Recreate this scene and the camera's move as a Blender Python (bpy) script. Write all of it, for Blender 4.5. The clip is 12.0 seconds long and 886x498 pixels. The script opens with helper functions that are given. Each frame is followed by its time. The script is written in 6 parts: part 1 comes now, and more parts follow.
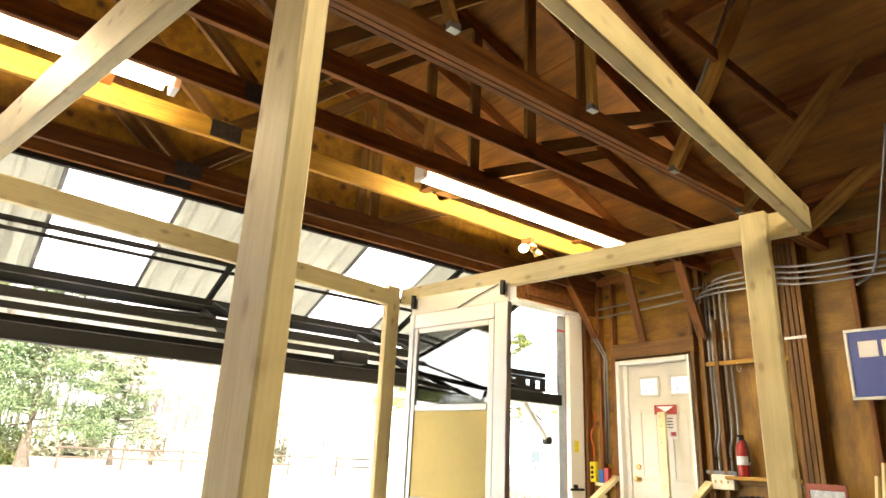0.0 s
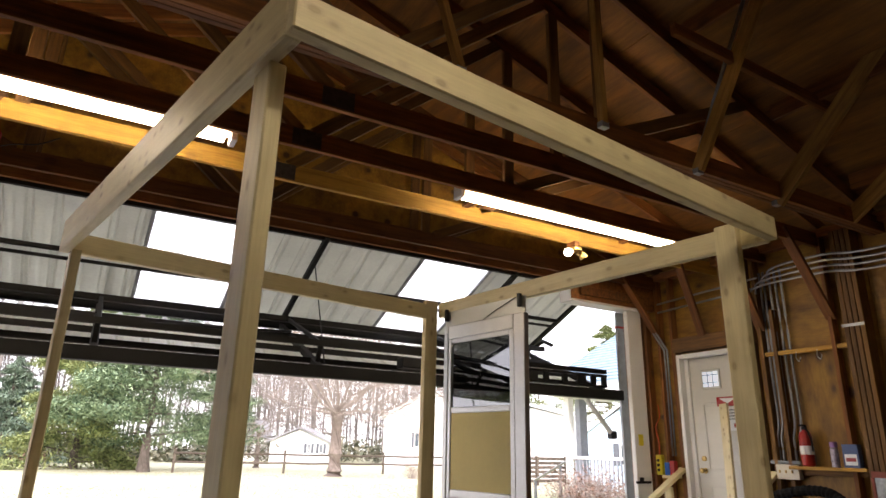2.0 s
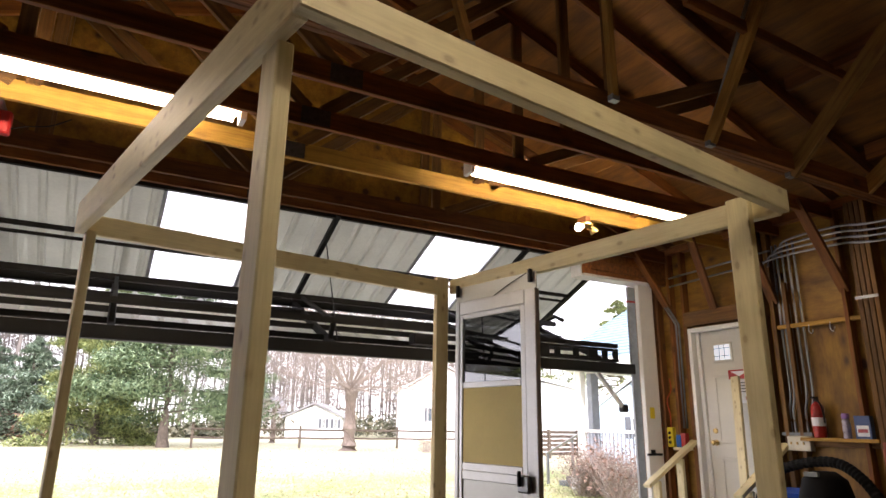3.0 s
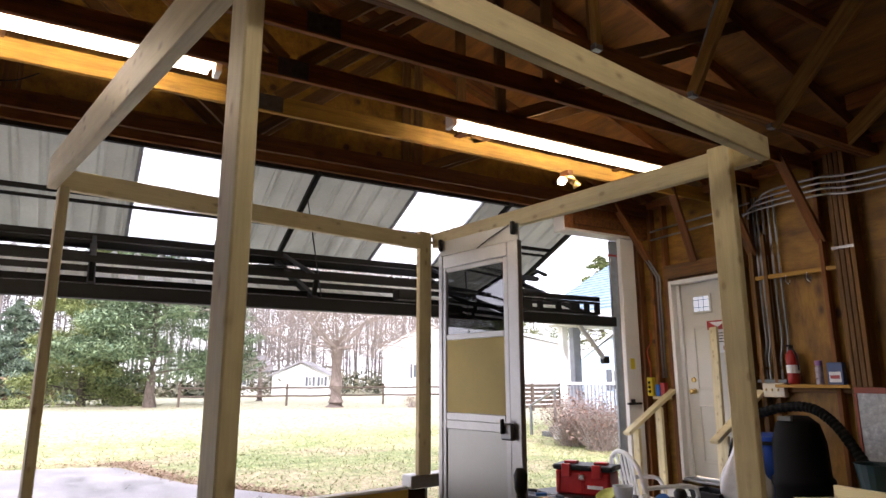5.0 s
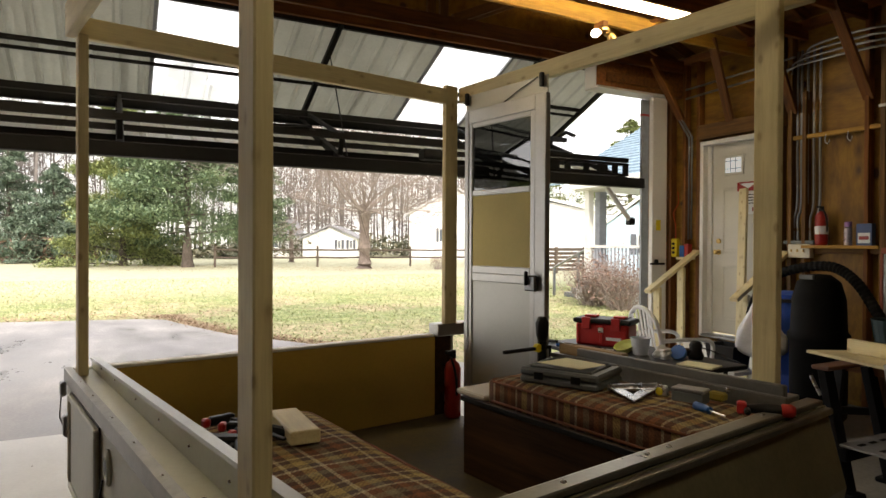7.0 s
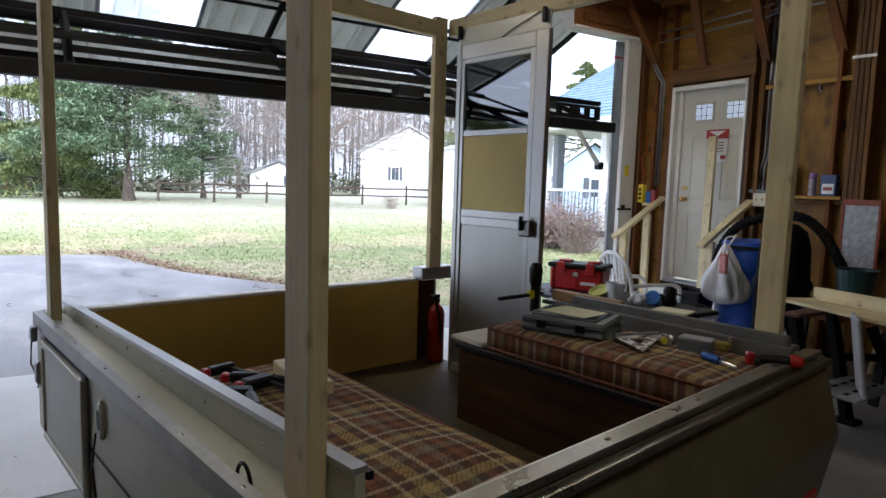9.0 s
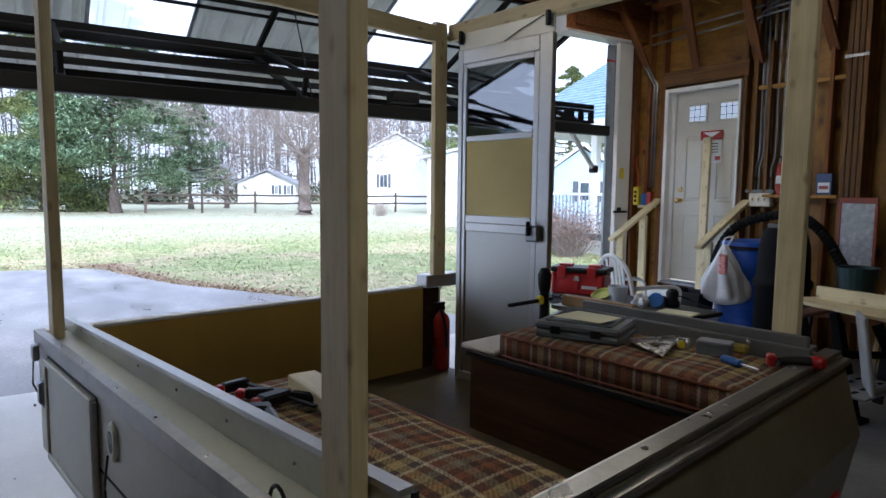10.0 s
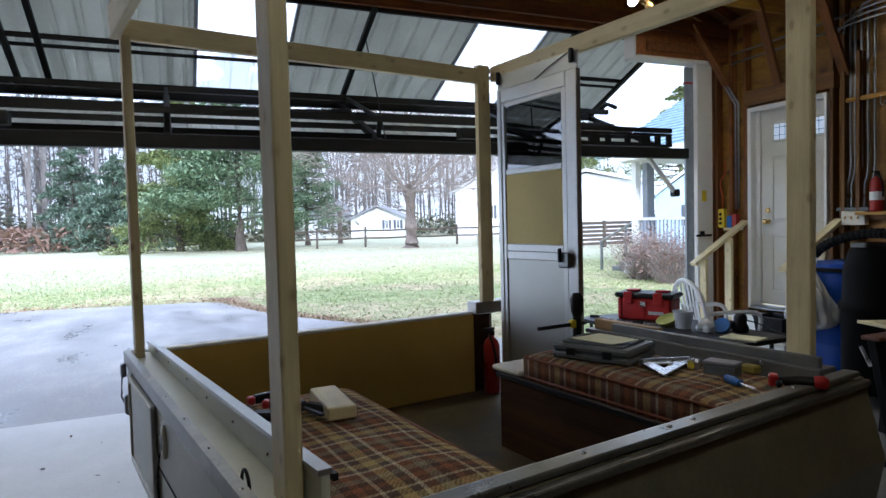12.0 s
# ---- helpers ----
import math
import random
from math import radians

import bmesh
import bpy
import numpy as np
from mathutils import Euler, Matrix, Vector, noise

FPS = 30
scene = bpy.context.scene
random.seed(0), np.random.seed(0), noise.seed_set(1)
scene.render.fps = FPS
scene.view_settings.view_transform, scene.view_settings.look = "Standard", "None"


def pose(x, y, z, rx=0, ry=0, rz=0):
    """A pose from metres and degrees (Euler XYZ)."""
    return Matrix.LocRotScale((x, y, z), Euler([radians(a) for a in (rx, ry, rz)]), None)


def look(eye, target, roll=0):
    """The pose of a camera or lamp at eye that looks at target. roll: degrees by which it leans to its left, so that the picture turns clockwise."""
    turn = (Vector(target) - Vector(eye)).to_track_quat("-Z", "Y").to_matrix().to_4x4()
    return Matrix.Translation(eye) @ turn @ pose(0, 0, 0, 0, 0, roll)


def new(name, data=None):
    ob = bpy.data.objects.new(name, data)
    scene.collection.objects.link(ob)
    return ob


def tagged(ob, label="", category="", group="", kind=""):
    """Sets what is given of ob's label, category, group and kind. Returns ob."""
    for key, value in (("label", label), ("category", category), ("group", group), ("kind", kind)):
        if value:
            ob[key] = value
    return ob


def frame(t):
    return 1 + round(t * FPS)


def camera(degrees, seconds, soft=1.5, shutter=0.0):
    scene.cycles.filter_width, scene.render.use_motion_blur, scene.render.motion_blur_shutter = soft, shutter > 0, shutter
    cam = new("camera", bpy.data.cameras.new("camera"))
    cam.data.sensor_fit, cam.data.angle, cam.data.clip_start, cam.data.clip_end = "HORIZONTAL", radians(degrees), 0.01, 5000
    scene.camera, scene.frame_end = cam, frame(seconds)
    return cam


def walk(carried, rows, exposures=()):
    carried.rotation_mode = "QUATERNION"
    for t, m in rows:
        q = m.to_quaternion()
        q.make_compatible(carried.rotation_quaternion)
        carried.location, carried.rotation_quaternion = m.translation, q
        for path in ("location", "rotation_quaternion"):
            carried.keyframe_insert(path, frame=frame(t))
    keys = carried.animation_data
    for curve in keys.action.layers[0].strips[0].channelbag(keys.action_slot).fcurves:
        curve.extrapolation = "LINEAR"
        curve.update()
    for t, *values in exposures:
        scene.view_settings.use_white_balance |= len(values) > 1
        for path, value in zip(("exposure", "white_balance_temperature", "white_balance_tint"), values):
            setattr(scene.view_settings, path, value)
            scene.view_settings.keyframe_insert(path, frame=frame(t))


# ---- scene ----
cam = camera(70.2, 12.0)
PATH = [
    (0, (1.032, 1.118, 1.508), (-0.485, 2.264, 2.128), 2.7),
    (0.5, (1.163, 1.087, 1.511), (-0.358, 2.248, 2.092), 3.7),
    (1, (1.333, 1.142, 1.52), (-0.255, 2.216, 2.091), 4.9),
    (1.5, (1.465, 1.164, 1.513), (-0.152, 2.189, 2.091), 2.0),
    (2, (1.516, 1.152, 1.517), (-0.147, 2.084, 2.122), 1.3),
    (2.5, (1.532, 1.143, 1.51), (-0.139, 2.066, 2.104), 0.5),
    (3, (1.525, 1.149, 1.515), (-0.173, 2.063, 2.048), 0.9),
    (5, (1.513, 1.163, 1.491), (-0.186, 2.138, 1.896), -0.1),
    (5.5, (1.526, 1.154, 1.456), (-0.211, 2.101, 1.746), 0.4),
    (6, (1.516, 1.16, 1.44), (-0.245, 2.1, 1.562), 0.7),
    (6.5, (1.518, 1.159, 1.436), (-0.252, 2.089, 1.462), 0.4),
    (7, (1.509, 1.165, 1.437), (-0.265, 2.089, 1.42), 0.3),
    (7.5, (1.512, 1.167, 1.438), (-0.265, 2.08, 1.357), 0.3),
    (7.7, (1.519, 1.165, 1.438), (-0.257, 2.078, 1.322), 0.8),
    (9.3, (1.263, 1.007, 1.448), (-0.399, 2.101, 1.251), 1.1),
    (9.5, (1.247, 0.998, 1.447), (-0.413, 2.099, 1.264), 0.4),
    (10, (1.227, 0.98, 1.447), (-0.439, 2.071, 1.261), 0.6),
    (10.5, (1.244, 0.999, 1.446), (-0.424, 2.083, 1.242), 0.6),
    (11, (1.356, 1.073, 1.456), (-0.331, 2.126, 1.238), -1.4),
    (11.5, (1.51, 1.152, 1.463), (-0.265, 2.065, 1.337), -0.7),
    (12, (1.591, 1.203, 1.451), (-0.247, 1.989, 1.364), -1.5),
]
walk(cam, [(t, look(eye, target, roll)) for t, eye, target, roll in PATH],
     [(0.0, 1.6, 7400, 13), (0.5, 1.25, 7400, 13), (1.0, 0.65, 7000, 13), (1.5, 0.05, 6600, 19), (2.0, 0.05, 6500, 21), (3.0, 0.12, 6450, 23),
      (5.0, -0.12, 6200, 25), (5.5, -0.34, 6300, 21), (6.0, -0.48, 7000, 15), (7.5, -0.48, 7100, 14), (9.5, -0.52, 5100, 16), (11.0, -0.52, 5100, 15), (12.0, -0.5, 5100, 13)])

# ---- light ----
world = bpy.data.worlds.new("overcast_sky")
scene.world = world
world.use_nodes = True
wn = world.node_tree.nodes
wl = world.node_tree.links
sky = wn.new("ShaderNodeTexSky")
sky.sky_type = "NISHITA"
sky.sun_disc = False
sky.sun_elevation = radians(29)
sky.sun_rotation = radians(105)
cloud = wn.new("ShaderNodeMix")
cloud.data_type = "RGBA"
cloud.inputs[0].default_value = 0.72
cloud.inputs[7].default_value = (26.0, 26.5, 27.5, 1)
wl.new(sky.outputs[0], cloud.inputs[6])
wl.new(cloud.outputs[2], wn["Background"].inputs[0])
wn["Background"].inputs[1].default_value = 0.165
sun_data = bpy.data.lights.new("sun", "SUN")
sun_data.energy = 5.0
sun_data.angle = radians(4)
sun_data.color = (1.0, 0.95, 0.87)
sun = new("sun", sun_data)
sun.matrix_world = look((30, -8, 17), (0, 0, 0))


# ---- materials ----
def nodes_of(name, rough=0.6, metal=0.0, spec=0.5):
    m = bpy.data.materials.new(name)
    m.use_nodes = True
    n, l = m.node_tree.nodes, m.node_tree.links
    b = n["Principled BSDF"]
    b.inputs["Roughness"].default_value = rough
    b.inputs["Metallic"].default_value = metal
    b.inputs["Specular IOR Level"].default_value = spec
    return m, n, l, b


def ramp_between(n, l, fac, stops):
    r = n.new("ShaderNodeValToRGB")
    while len(r.color_ramp.elements) < len(stops):
        r.color_ramp.elements.new(0.5)
    for e, (p, c) in zip(r.color_ramp.elements, stops):
        e.position = p
        e.color = (*c, 1)
    l.new(fac, r.inputs[0])
    return r.outputs[0]


def noise_tex(n, l, vec, scale, detail=5.0, rough=0.6):
    t = n.new("ShaderNodeTexNoise")
    t.inputs["Scale"].default_value = scale
    t.inputs["Detail"].default_value = detail
    t.inputs["Roughness"].default_value = rough
    l.new(vec, t.inputs["Vector"])
    return t.outputs["Fac"]


def mixed(n, l, a, b, fac, blend="MIX"):
    m = n.new("ShaderNodeMix")
    m.data_type = "RGBA"
    m.blend_type = blend
    for sock, val in ((m.inputs[0], fac), (m.inputs[6], a), (m.inputs[7], b)):
        if isinstance(val, (int, float)):
            sock.default_value = val
        elif isinstance(val, tuple):
            sock.default_value = (*val, 1)
        else:
            l.new(val, sock)
    return m.outputs[2]


def bumped(n, l, b, height, strength=0.2, dist=0.002):
    u = n.new("ShaderNodeBump")
    u.inputs["Strength"].default_value = strength
    u.inputs["Distance"].default_value = dist
    l.new(height, u.inputs["Height"])
    l.new(u.outputs[0], b.inputs["Normal"])


def plain(name, col, rough=0.5, metal=0.0, vary=0.15, scale=6.0, fine=60.0, bump=0.1, spec=0.5):
    """A surface with blotches and fine wear around one colour."""
    m, n, l, b = nodes_of(name, rough, metal, spec)
    c = n.new("ShaderNodeTexCoord").outputs["Object"]
    big = noise_tex(n, l, c, scale, 6)
    small = noise_tex(n, l, c, fine, 3)
    lo = tuple(max(0, x * (1 - vary)) for x in col)
    hi = tuple(min(1, x * (1 + vary)) for x in col)
    a = ramp_between(n, l, big, ((0.3, lo), (0.7, hi)))
    f = ramp_between(n, l, small, ((0.3, (1 - vary * 0.6,) * 3), (0.6, (1, 1, 1))))
    l.new(mixed(n, l, a, f, 1.0, "MULTIPLY"), b.inputs["Base Color"])
    rr = n.new("ShaderNodeMapRange")
    rr.inputs[3].default_value = max(0.02, rough - 0.12)
    rr.inputs[4].default_value = min(1, rough + 0.12)
    l.new(big, rr.inputs[0])
    l.new(rr.outputs[0], b.inputs["Roughness"])
    if bump:
        bumped(n, l, b, small, bump)
    return m


def wood(name, dark, light, rough=0.6, knots=0.35, stretch=0.06, scale=26.0, per_object=0.25, knot_col=(0.12, 0.06, 0.03), knot_scale=5.5, contrast=0.6):
    """Sawn timber, grain along the object's own x axis."""
    m, n, l, b = nodes_of(name, rough)
    tc = n.new("ShaderNodeTexCoord").outputs["Object"]
    info = n.new("ShaderNodeObjectInfo")
    add = n.new("ShaderNodeVectorMath")
    add.operation = "MULTIPLY_ADD"
    comb = n.new("ShaderNodeCombineXYZ")
    for i in range(3):
        l.new(info.outputs["Random"], comb.inputs[i])
    add.inputs[1].default_value = (37.0, 11.0, 23.0)
    l.new(comb.outputs[0], add.inputs[0])
    l.new(tc, add.inputs[2])
    mp = n.new("ShaderNodeMapping")
    mp.inputs["Scale"].default_value = (stretch, 1, 1)
    l.new(add.outputs[0], mp.inputs[0])
    g1 = noise_tex(n, l, mp.outputs[0], scale, 6, 0.65)
    g2 = noise_tex(n, l, mp.outputs[0], scale * 6, 3)
    blot = noise_tex(n, l, add.outputs[0], 2.2, 3)
    col = ramp_between(n, l, g1, ((0.3, dark), (0.65, light)))
    col = mixed(n, l, col, ramp_between(n, l, g2, ((0.35, (0.72, 0.68, 0.62)), (0.6, (1, 1, 1)))), contrast, "MULTIPLY")
    col = mixed(n, l, col, ramp_between(n, l, blot, ((0.3, (0.72, 0.7, 0.66)), (0.7, (1.1, 1.08, 1.05)))), 0.8, "MULTIPLY")
    # knots
    mk = n.new("ShaderNodeMapping")
    mk.inputs["Scale"].default_value = (0.55, 1, 1)
    l.new(add.outputs[0], mk.inputs[0])
    v = n.new("ShaderNodeTexVoronoi")
    v.inputs["Scale"].default_value = knot_scale
    l.new(mk.outputs[0], v.inputs["Vector"])
    kf = ramp_between(n, l, v.outputs["Distance"], ((0.11, (1, 1, 1)), (0.17, (0.35, 0.35, 0.35)), (0.27, (0, 0, 0))))
    kk = n.new("ShaderNodeMath")
    kk.operation = "MULTIPLY"
    kk.inputs[1].default_value = knots
    l.new(kf, kk.inputs[0])
    col = mixed(n, l, col, knot_col, kk.outputs[0])
    tone = n.new("ShaderNodeMapRange")
    tone.inputs[3].default_value = 1 - per_object
    tone.inputs[4].default_value = 1 + per_object * 0.5
    l.new(info.outputs["Random"], tone.inputs[0])
    vm = n.new("ShaderNodeVectorMath")
    vm.operation = "SCALE"
    l.new(col, vm.inputs[0])
    l.new(tone.outputs[0], vm.inputs["Scale"])
    l.new(vm.outputs[0], b.inputs["Base Color"])
    bumped(n, l, b, g2, 0.25, 0.0015)
    return m


def emitter(name, col, strength):
    m, n, l, b = nodes_of(name, 0.4)
    b.inputs["Base Color"].default_value = (0.9, 0.9, 0.9, 1)
    b.inputs["Emission Color"].default_value = (*col, 1)
    b.inputs["Emission Strength"].default_value = strength
    return m


def glassy(name, tint=(1, 1, 1), rough=0.02, mix=0.12):
    m, n, l, b = nodes_of(name)
    n.remove(b)
    tr = n.new("ShaderNodeBsdfTransparent")
    tr.inputs[0].default_value = (*tint, 1)
    gl = n.new("ShaderNodeBsdfGlossy")
    gl.inputs["Roughness"].default_value = rough
    mx = n.new("ShaderNodeMixShader")
    mx.inputs[0].default_value = mix
    l.new(tr.outputs[0], mx.inputs[1])
    l.new(gl.outputs[0], mx.inputs[2])
    l.new(mx.outputs[0], n["Material Output"].inputs[0])
    return m


def sheer(name, col, clear=0.35):
    """Fibreglass or thin film: lets light through, scattered."""
    m, n, l, b = nodes_of(name)
    n.remove(b)
    tr = n.new("ShaderNodeBsdfTransparent")
    tl = n.new("ShaderNodeBsdfTranslucent")
    tl.inputs[0].default_value = (*col, 1)
    mx = n.new("ShaderNodeMixShader")
    mx.inputs[0].default_value = clear
    l.new(tl.outputs[0], mx.inputs[1])
    l.new(tr.outputs[0], mx.inputs[2])
    l.new(mx.outputs[0], n["Material Output"].inputs[0])
    return m


PINE = wood("new_pine", (0.73, 0.63, 0.355), (0.86, 0.77, 0.475), 0.5, 0.55, per_object=0.08, knot_col=(0.30, 0.18, 0.08), knot_scale=17.0, contrast=0.3)
OLD = wood("old_timber", (0.115, 0.038, 0.008), (0.33, 0.125, 0.023), 0.75, 0.5, per_object=0.35, knot_col=(0.03, 0.012, 0.006))
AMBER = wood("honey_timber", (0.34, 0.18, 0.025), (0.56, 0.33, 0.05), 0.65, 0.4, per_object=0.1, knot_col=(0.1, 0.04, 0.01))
WEB = wood("web_timber", (0.24, 0.115, 0.025), (0.50, 0.28, 0.07), 0.7, 0.35, per_object=0.2)
STUD = wood("stud_timber", (0.095, 0.042, 0.009), (0.23, 0.115, 0.026), 0.7, 0.35, per_object=0.25)
PLY = wood("plywood", (0.17, 0.078, 0.007), (0.40, 0.215, 0.023), 0.6, 0.95, stretch=0.28, scale=7.0, per_object=0.18, knot_col=(0.05, 0.018, 0.006), knot_scale=4.6)
DECK = wood("roof_plywood", (0.105, 0.040, 0.004), (0.28, 0.12, 0.014), 0.8, 0.5, stretch=0.12, scale=8.0, per_object=0.2, knot_col=(0.05, 0.02, 0.008), knot_scale=3.0)
WALNUT = wood("walnut_veneer", (0.022, 0.010, 0.004), (0.075, 0.034, 0.013), 0.5, 0.1, per_object=0.05)
WALNUT.node_tree.nodes["Principled BSDF"].inputs["Specular IOR Level"].default_value = 0.2
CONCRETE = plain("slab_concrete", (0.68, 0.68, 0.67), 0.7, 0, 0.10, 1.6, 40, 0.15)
SHADESLAB = plain("shaded_grey_slab", (0.19, 0.185, 0.17), 0.65, 0, 0.3, 1.3, 35, 0.2)
WHITE = plain("white_paint", (0.78, 0.78, 0.75), 0.45, 0, 0.05, 3, 50, 0.05)
DOORW = plain("door_paint", (0.58, 0.56, 0.48), 0.4, 0, 0.04, 4, 50, 0.03)
METALSHEET = plain("painted_sheet", (0.50, 0.50, 0.44), 0.45, 0.1, 0.1, 2.5, 40, 0.05)
BLACKSTEEL = plain("black_steel", (0.009, 0.009, 0.0095), 0.55, 0, 0.3, 5, 80, 0.1, 0.2)
GALV = plain("galvanised", (0.30, 0.31, 0.32), 0.38, 0.85, 0.15, 12, 90, 0.05)
ALU = plain("aluminium", (0.52, 0.52, 0.51), 0.38, 0.9, 0.1, 5, 90, 0.05)
RAILGREY = plain("weathered_rail_metal", (0.20, 0.20, 0.185), 0.45, 0.5, 0.2, 5, 60, 0.08)
TRIMGREY = plain("dull_trim_metal", (0.36, 0.36, 0.33), 0.4, 0.3, 0.25, 7, 60, 0.08)
CAPGREY = plain("dull_cap_metal", (0.20, 0.195, 0.17), 0.3, 0.6, 0.25, 6, 60, 0.06)
BRUSHED = plain("mill_aluminium", (0.46, 0.46, 0.43), 0.42, 0.9, 0.07, 2.0, 120, 0.05)
SKIN = plain("camper_skin", (0.60, 0.61, 0.50), 0.40, 0, 0.10, 2.5, 60, 0.06)
# same cream paint as the sides, with the front's shade put into the colour
FRONTSKIN = plain("shaded_cream_skin", (0.20, 0.188, 0.12), 0.36, 0.2, 0.25, 4, 60, 0.08)
TAN = plain("tan_panel", (0.56, 0.37, 0.075), 0.5, 0, 0.08, 2, 50, 0.05)
CREAM = plain("cream_panel", (0.70, 0.59, 0.22), 0.55, 0, 0.05, 3, 50, 0.03)
VINYL = plain("floor_vinyl", (0.065, 0.048, 0.017), 0.6, 0, 0.5, 9, 50, 0.1)
REDPL = plain("red_plastic", (0.50, 0.02, 0.02), 0.38, 0, 0.1, 8, 70, 0.05)
REDPAINT = plain("red_paint", (0.34, 0.018, 0.014), 0.3, 0, 0.1, 8, 70, 0.02)
BLACKPL = plain("black_plastic", (0.007, 0.007, 0.008), 0.45, 0, 0.25, 8, 90, 0.1, 0.3)
GREYPL = plain("grey_plastic", (0.13, 0.145, 0.15), 0.5, 0, 0.15, 8, 90, 0.1)
BLUEPL = plain("blue_barrel_plastic", (0.01, 0.07, 0.42), 0.4, 0, 0.15, 5, 60, 0.05)
BLUEH = plain("blue_handle", (0.02, 0.12, 0.42), 0.35, 0, 0.1, 20, 90, 0.02)
WHITEPL = plain("white_plastic", (0.78, 0.79, 0.80), 0.4, 0, 0.05, 6, 60, 0.03)
PAPER = plain("yellowed_paper", (0.72, 0.70, 0.45), 0.8, 0, 0.06, 15, 80, 0.05)
YELLOW = plain("yellow_sticker", (0.75, 0.62, 0.02), 0.5, 0, 0.05, 20, 90, 0.02)
BRASS = plain("brass", (0.50, 0.34, 0.12), 0.3, 0.9, 0.1, 20, 90, 0.02)
STEEL = plain("bright_steel", (0.62, 0.62, 0.62), 0.28, 0.95, 0.1, 20, 90, 0.03)
SIGNBLUE = plain("sign_blue", (0.02, 0.05, 0.30), 0.35, 0, 0.1, 3, 60, 0.02)
RUBBER = plain("hose_rubber", (0.005, 0.005, 0.005), 0.75, 0, 0.2, 10, 60, 0.1, 0.15)
MATTEBLACK = plain("matte_black_plastic", (0.004, 0.004, 0.0045), 0.7, 0, 0.25, 8, 90, 0.1, 0.12)
TUBE = emitter("fluorescent_tube", (1.0, 0.84, 0.56), 40.0)
FILLTUBE = emitter("fill_lamp_tube", (1.0, 0.88, 0.62), 27.0)
BULB = emitter("bulb_glow", (1.0, 0.86, 0.62), 30.0)
DARKGLASS = glassy("screen_glass", (0.30, 0.31, 0.31), 0.02, 0.16)
FIBRE = sheer("fibreglass_sheet", (0.95, 0.96, 0.95), 0.45)
BARK = plain("bark", (0.10, 0.08, 0.065), 0.9, 0, 0.35, 6, 40, 0.4)
PALEBARK = plain("grey_brown_bark", (0.21, 0.17, 0.145), 0.9, 0, 0.35, 5, 30, 0.4)
TWIG = plain("twig", (0.34, 0.285, 0.255), 0.9, 0, 0.25, 3, 20, 0.1)
SIDING = plain("white_siding", (0.80, 0.80, 0.80), 0.55, 0, 0.05, 1.5, 20, 0.05)
ROOFBLUE = plain("blue_grey_shingle", (0.24, 0.34, 0.42), 0.85, 0, 0.2, 5, 30, 0.2)
ROOFGREY = plain("grey_shingle", (0.27, 0.27, 0.28), 0.85, 0, 0.2, 5, 30, 0.2)
FENCEW = wood("weathered_rail", (0.07, 0.055, 0.045), (0.15, 0.12, 0.095), 0.85, 0.2)
TRIMBLUE = plain("pale_blue_paint", (0.52, 0.68, 0.80), 0.55, 0, 0.05, 3, 30, 0.03)
GUSSET = plain("gusset_plate", (0.10, 0.09, 0.085), 0.5, 0.7, 0.3, 30, 90, 0.1)


def leafy(name, dark, light):
    m, n, l, b = nodes_of(name, 0.75)
    g = n.new("ShaderNodeNewGeometry")
    l.new(ramp_between(n, l, g.outputs["Random Per Island"], ((0.0, dark), (1.0, light))), b.inputs["Base Color"])
    return m


PINELEAF = leafy("conifer_foliage", (0.06, 0.10, 0.03), (0.40, 0.44, 0.17))
HOLLY = leafy("evergreen_foliage", (0.03, 0.075, 0.035), (0.34, 0.44, 0.25))
GREYLEAF = leafy("grey_evergreen_foliage", (0.05, 0.095, 0.06), (0.30, 0.38, 0.28))
SHRUB = leafy("shrub_twigs", (0.16, 0.09, 0.06), (0.34, 0.22, 0.17))


def grass_material():
    m, n, l, b = nodes_of("winter_lawn", 0.9)
    c = n.new("ShaderNodeTexCoord").outputs["Object"]
    big = noise_tex(n, l, c, 0.35, 6, 0.7)
    mid = noise_tex(n, l, c, 3.0, 5, 0.7)
    fine = noise_tex(n, l, c, 16.0, 5, 0.75)
    a = ramp_between(n, l, big, ((0.34, (0.23, 0.30, 0.12)), (0.47, (0.35, 0.37, 0.20)), (0.57, (0.52, 0.42, 0.33))))
    f = ramp_between(n, l, mid, ((0.3, (0.55, 0.6, 0.45)), (0.65, (1.25, 1.2, 1.1))))
    ff = ramp_between(n, l, fine, ((0.35, (0.4, 0.5, 0.35)), (0.65, (1.3, 1.25, 1.15))))
    # the lawn turns pale straw towards the trees: sunlight painted into its colour
    sep = n.new("ShaderNodeSeparateXYZ")
    l.new(c, sep.inputs[0])
    edge = n.new("ShaderNodeMath")
    edge.operation = "MULTIPLY_ADD"
    edge.inputs[1].default_value = 9.0
    l.new(big, edge.inputs[0])
    l.new(sep.outputs["X"], edge.inputs[2])
    far = n.new("ShaderNodeMapRange")
    far.inputs[1].default_value = -11.5
    far.inputs[2].default_value = -16.5
    l.new(edge.outputs[0], far.inputs[0])
    straw = ramp_between(n, l, mid, ((0.3, (0.37, 0.38, 0.24)), (0.7, (0.58, 0.56, 0.40))))
    near = mixed(n, l, mixed(n, l, a, f, 1.0, "MULTIPLY"), ff, 1.0, "MULTIPLY")
    l.new(mixed(n, l, near, straw, far.outputs[0]), b.inputs["Base Color"])
    bumped(n, l, b, fine, 0.6, 0.03)
    return m


GRASS = grass_material()


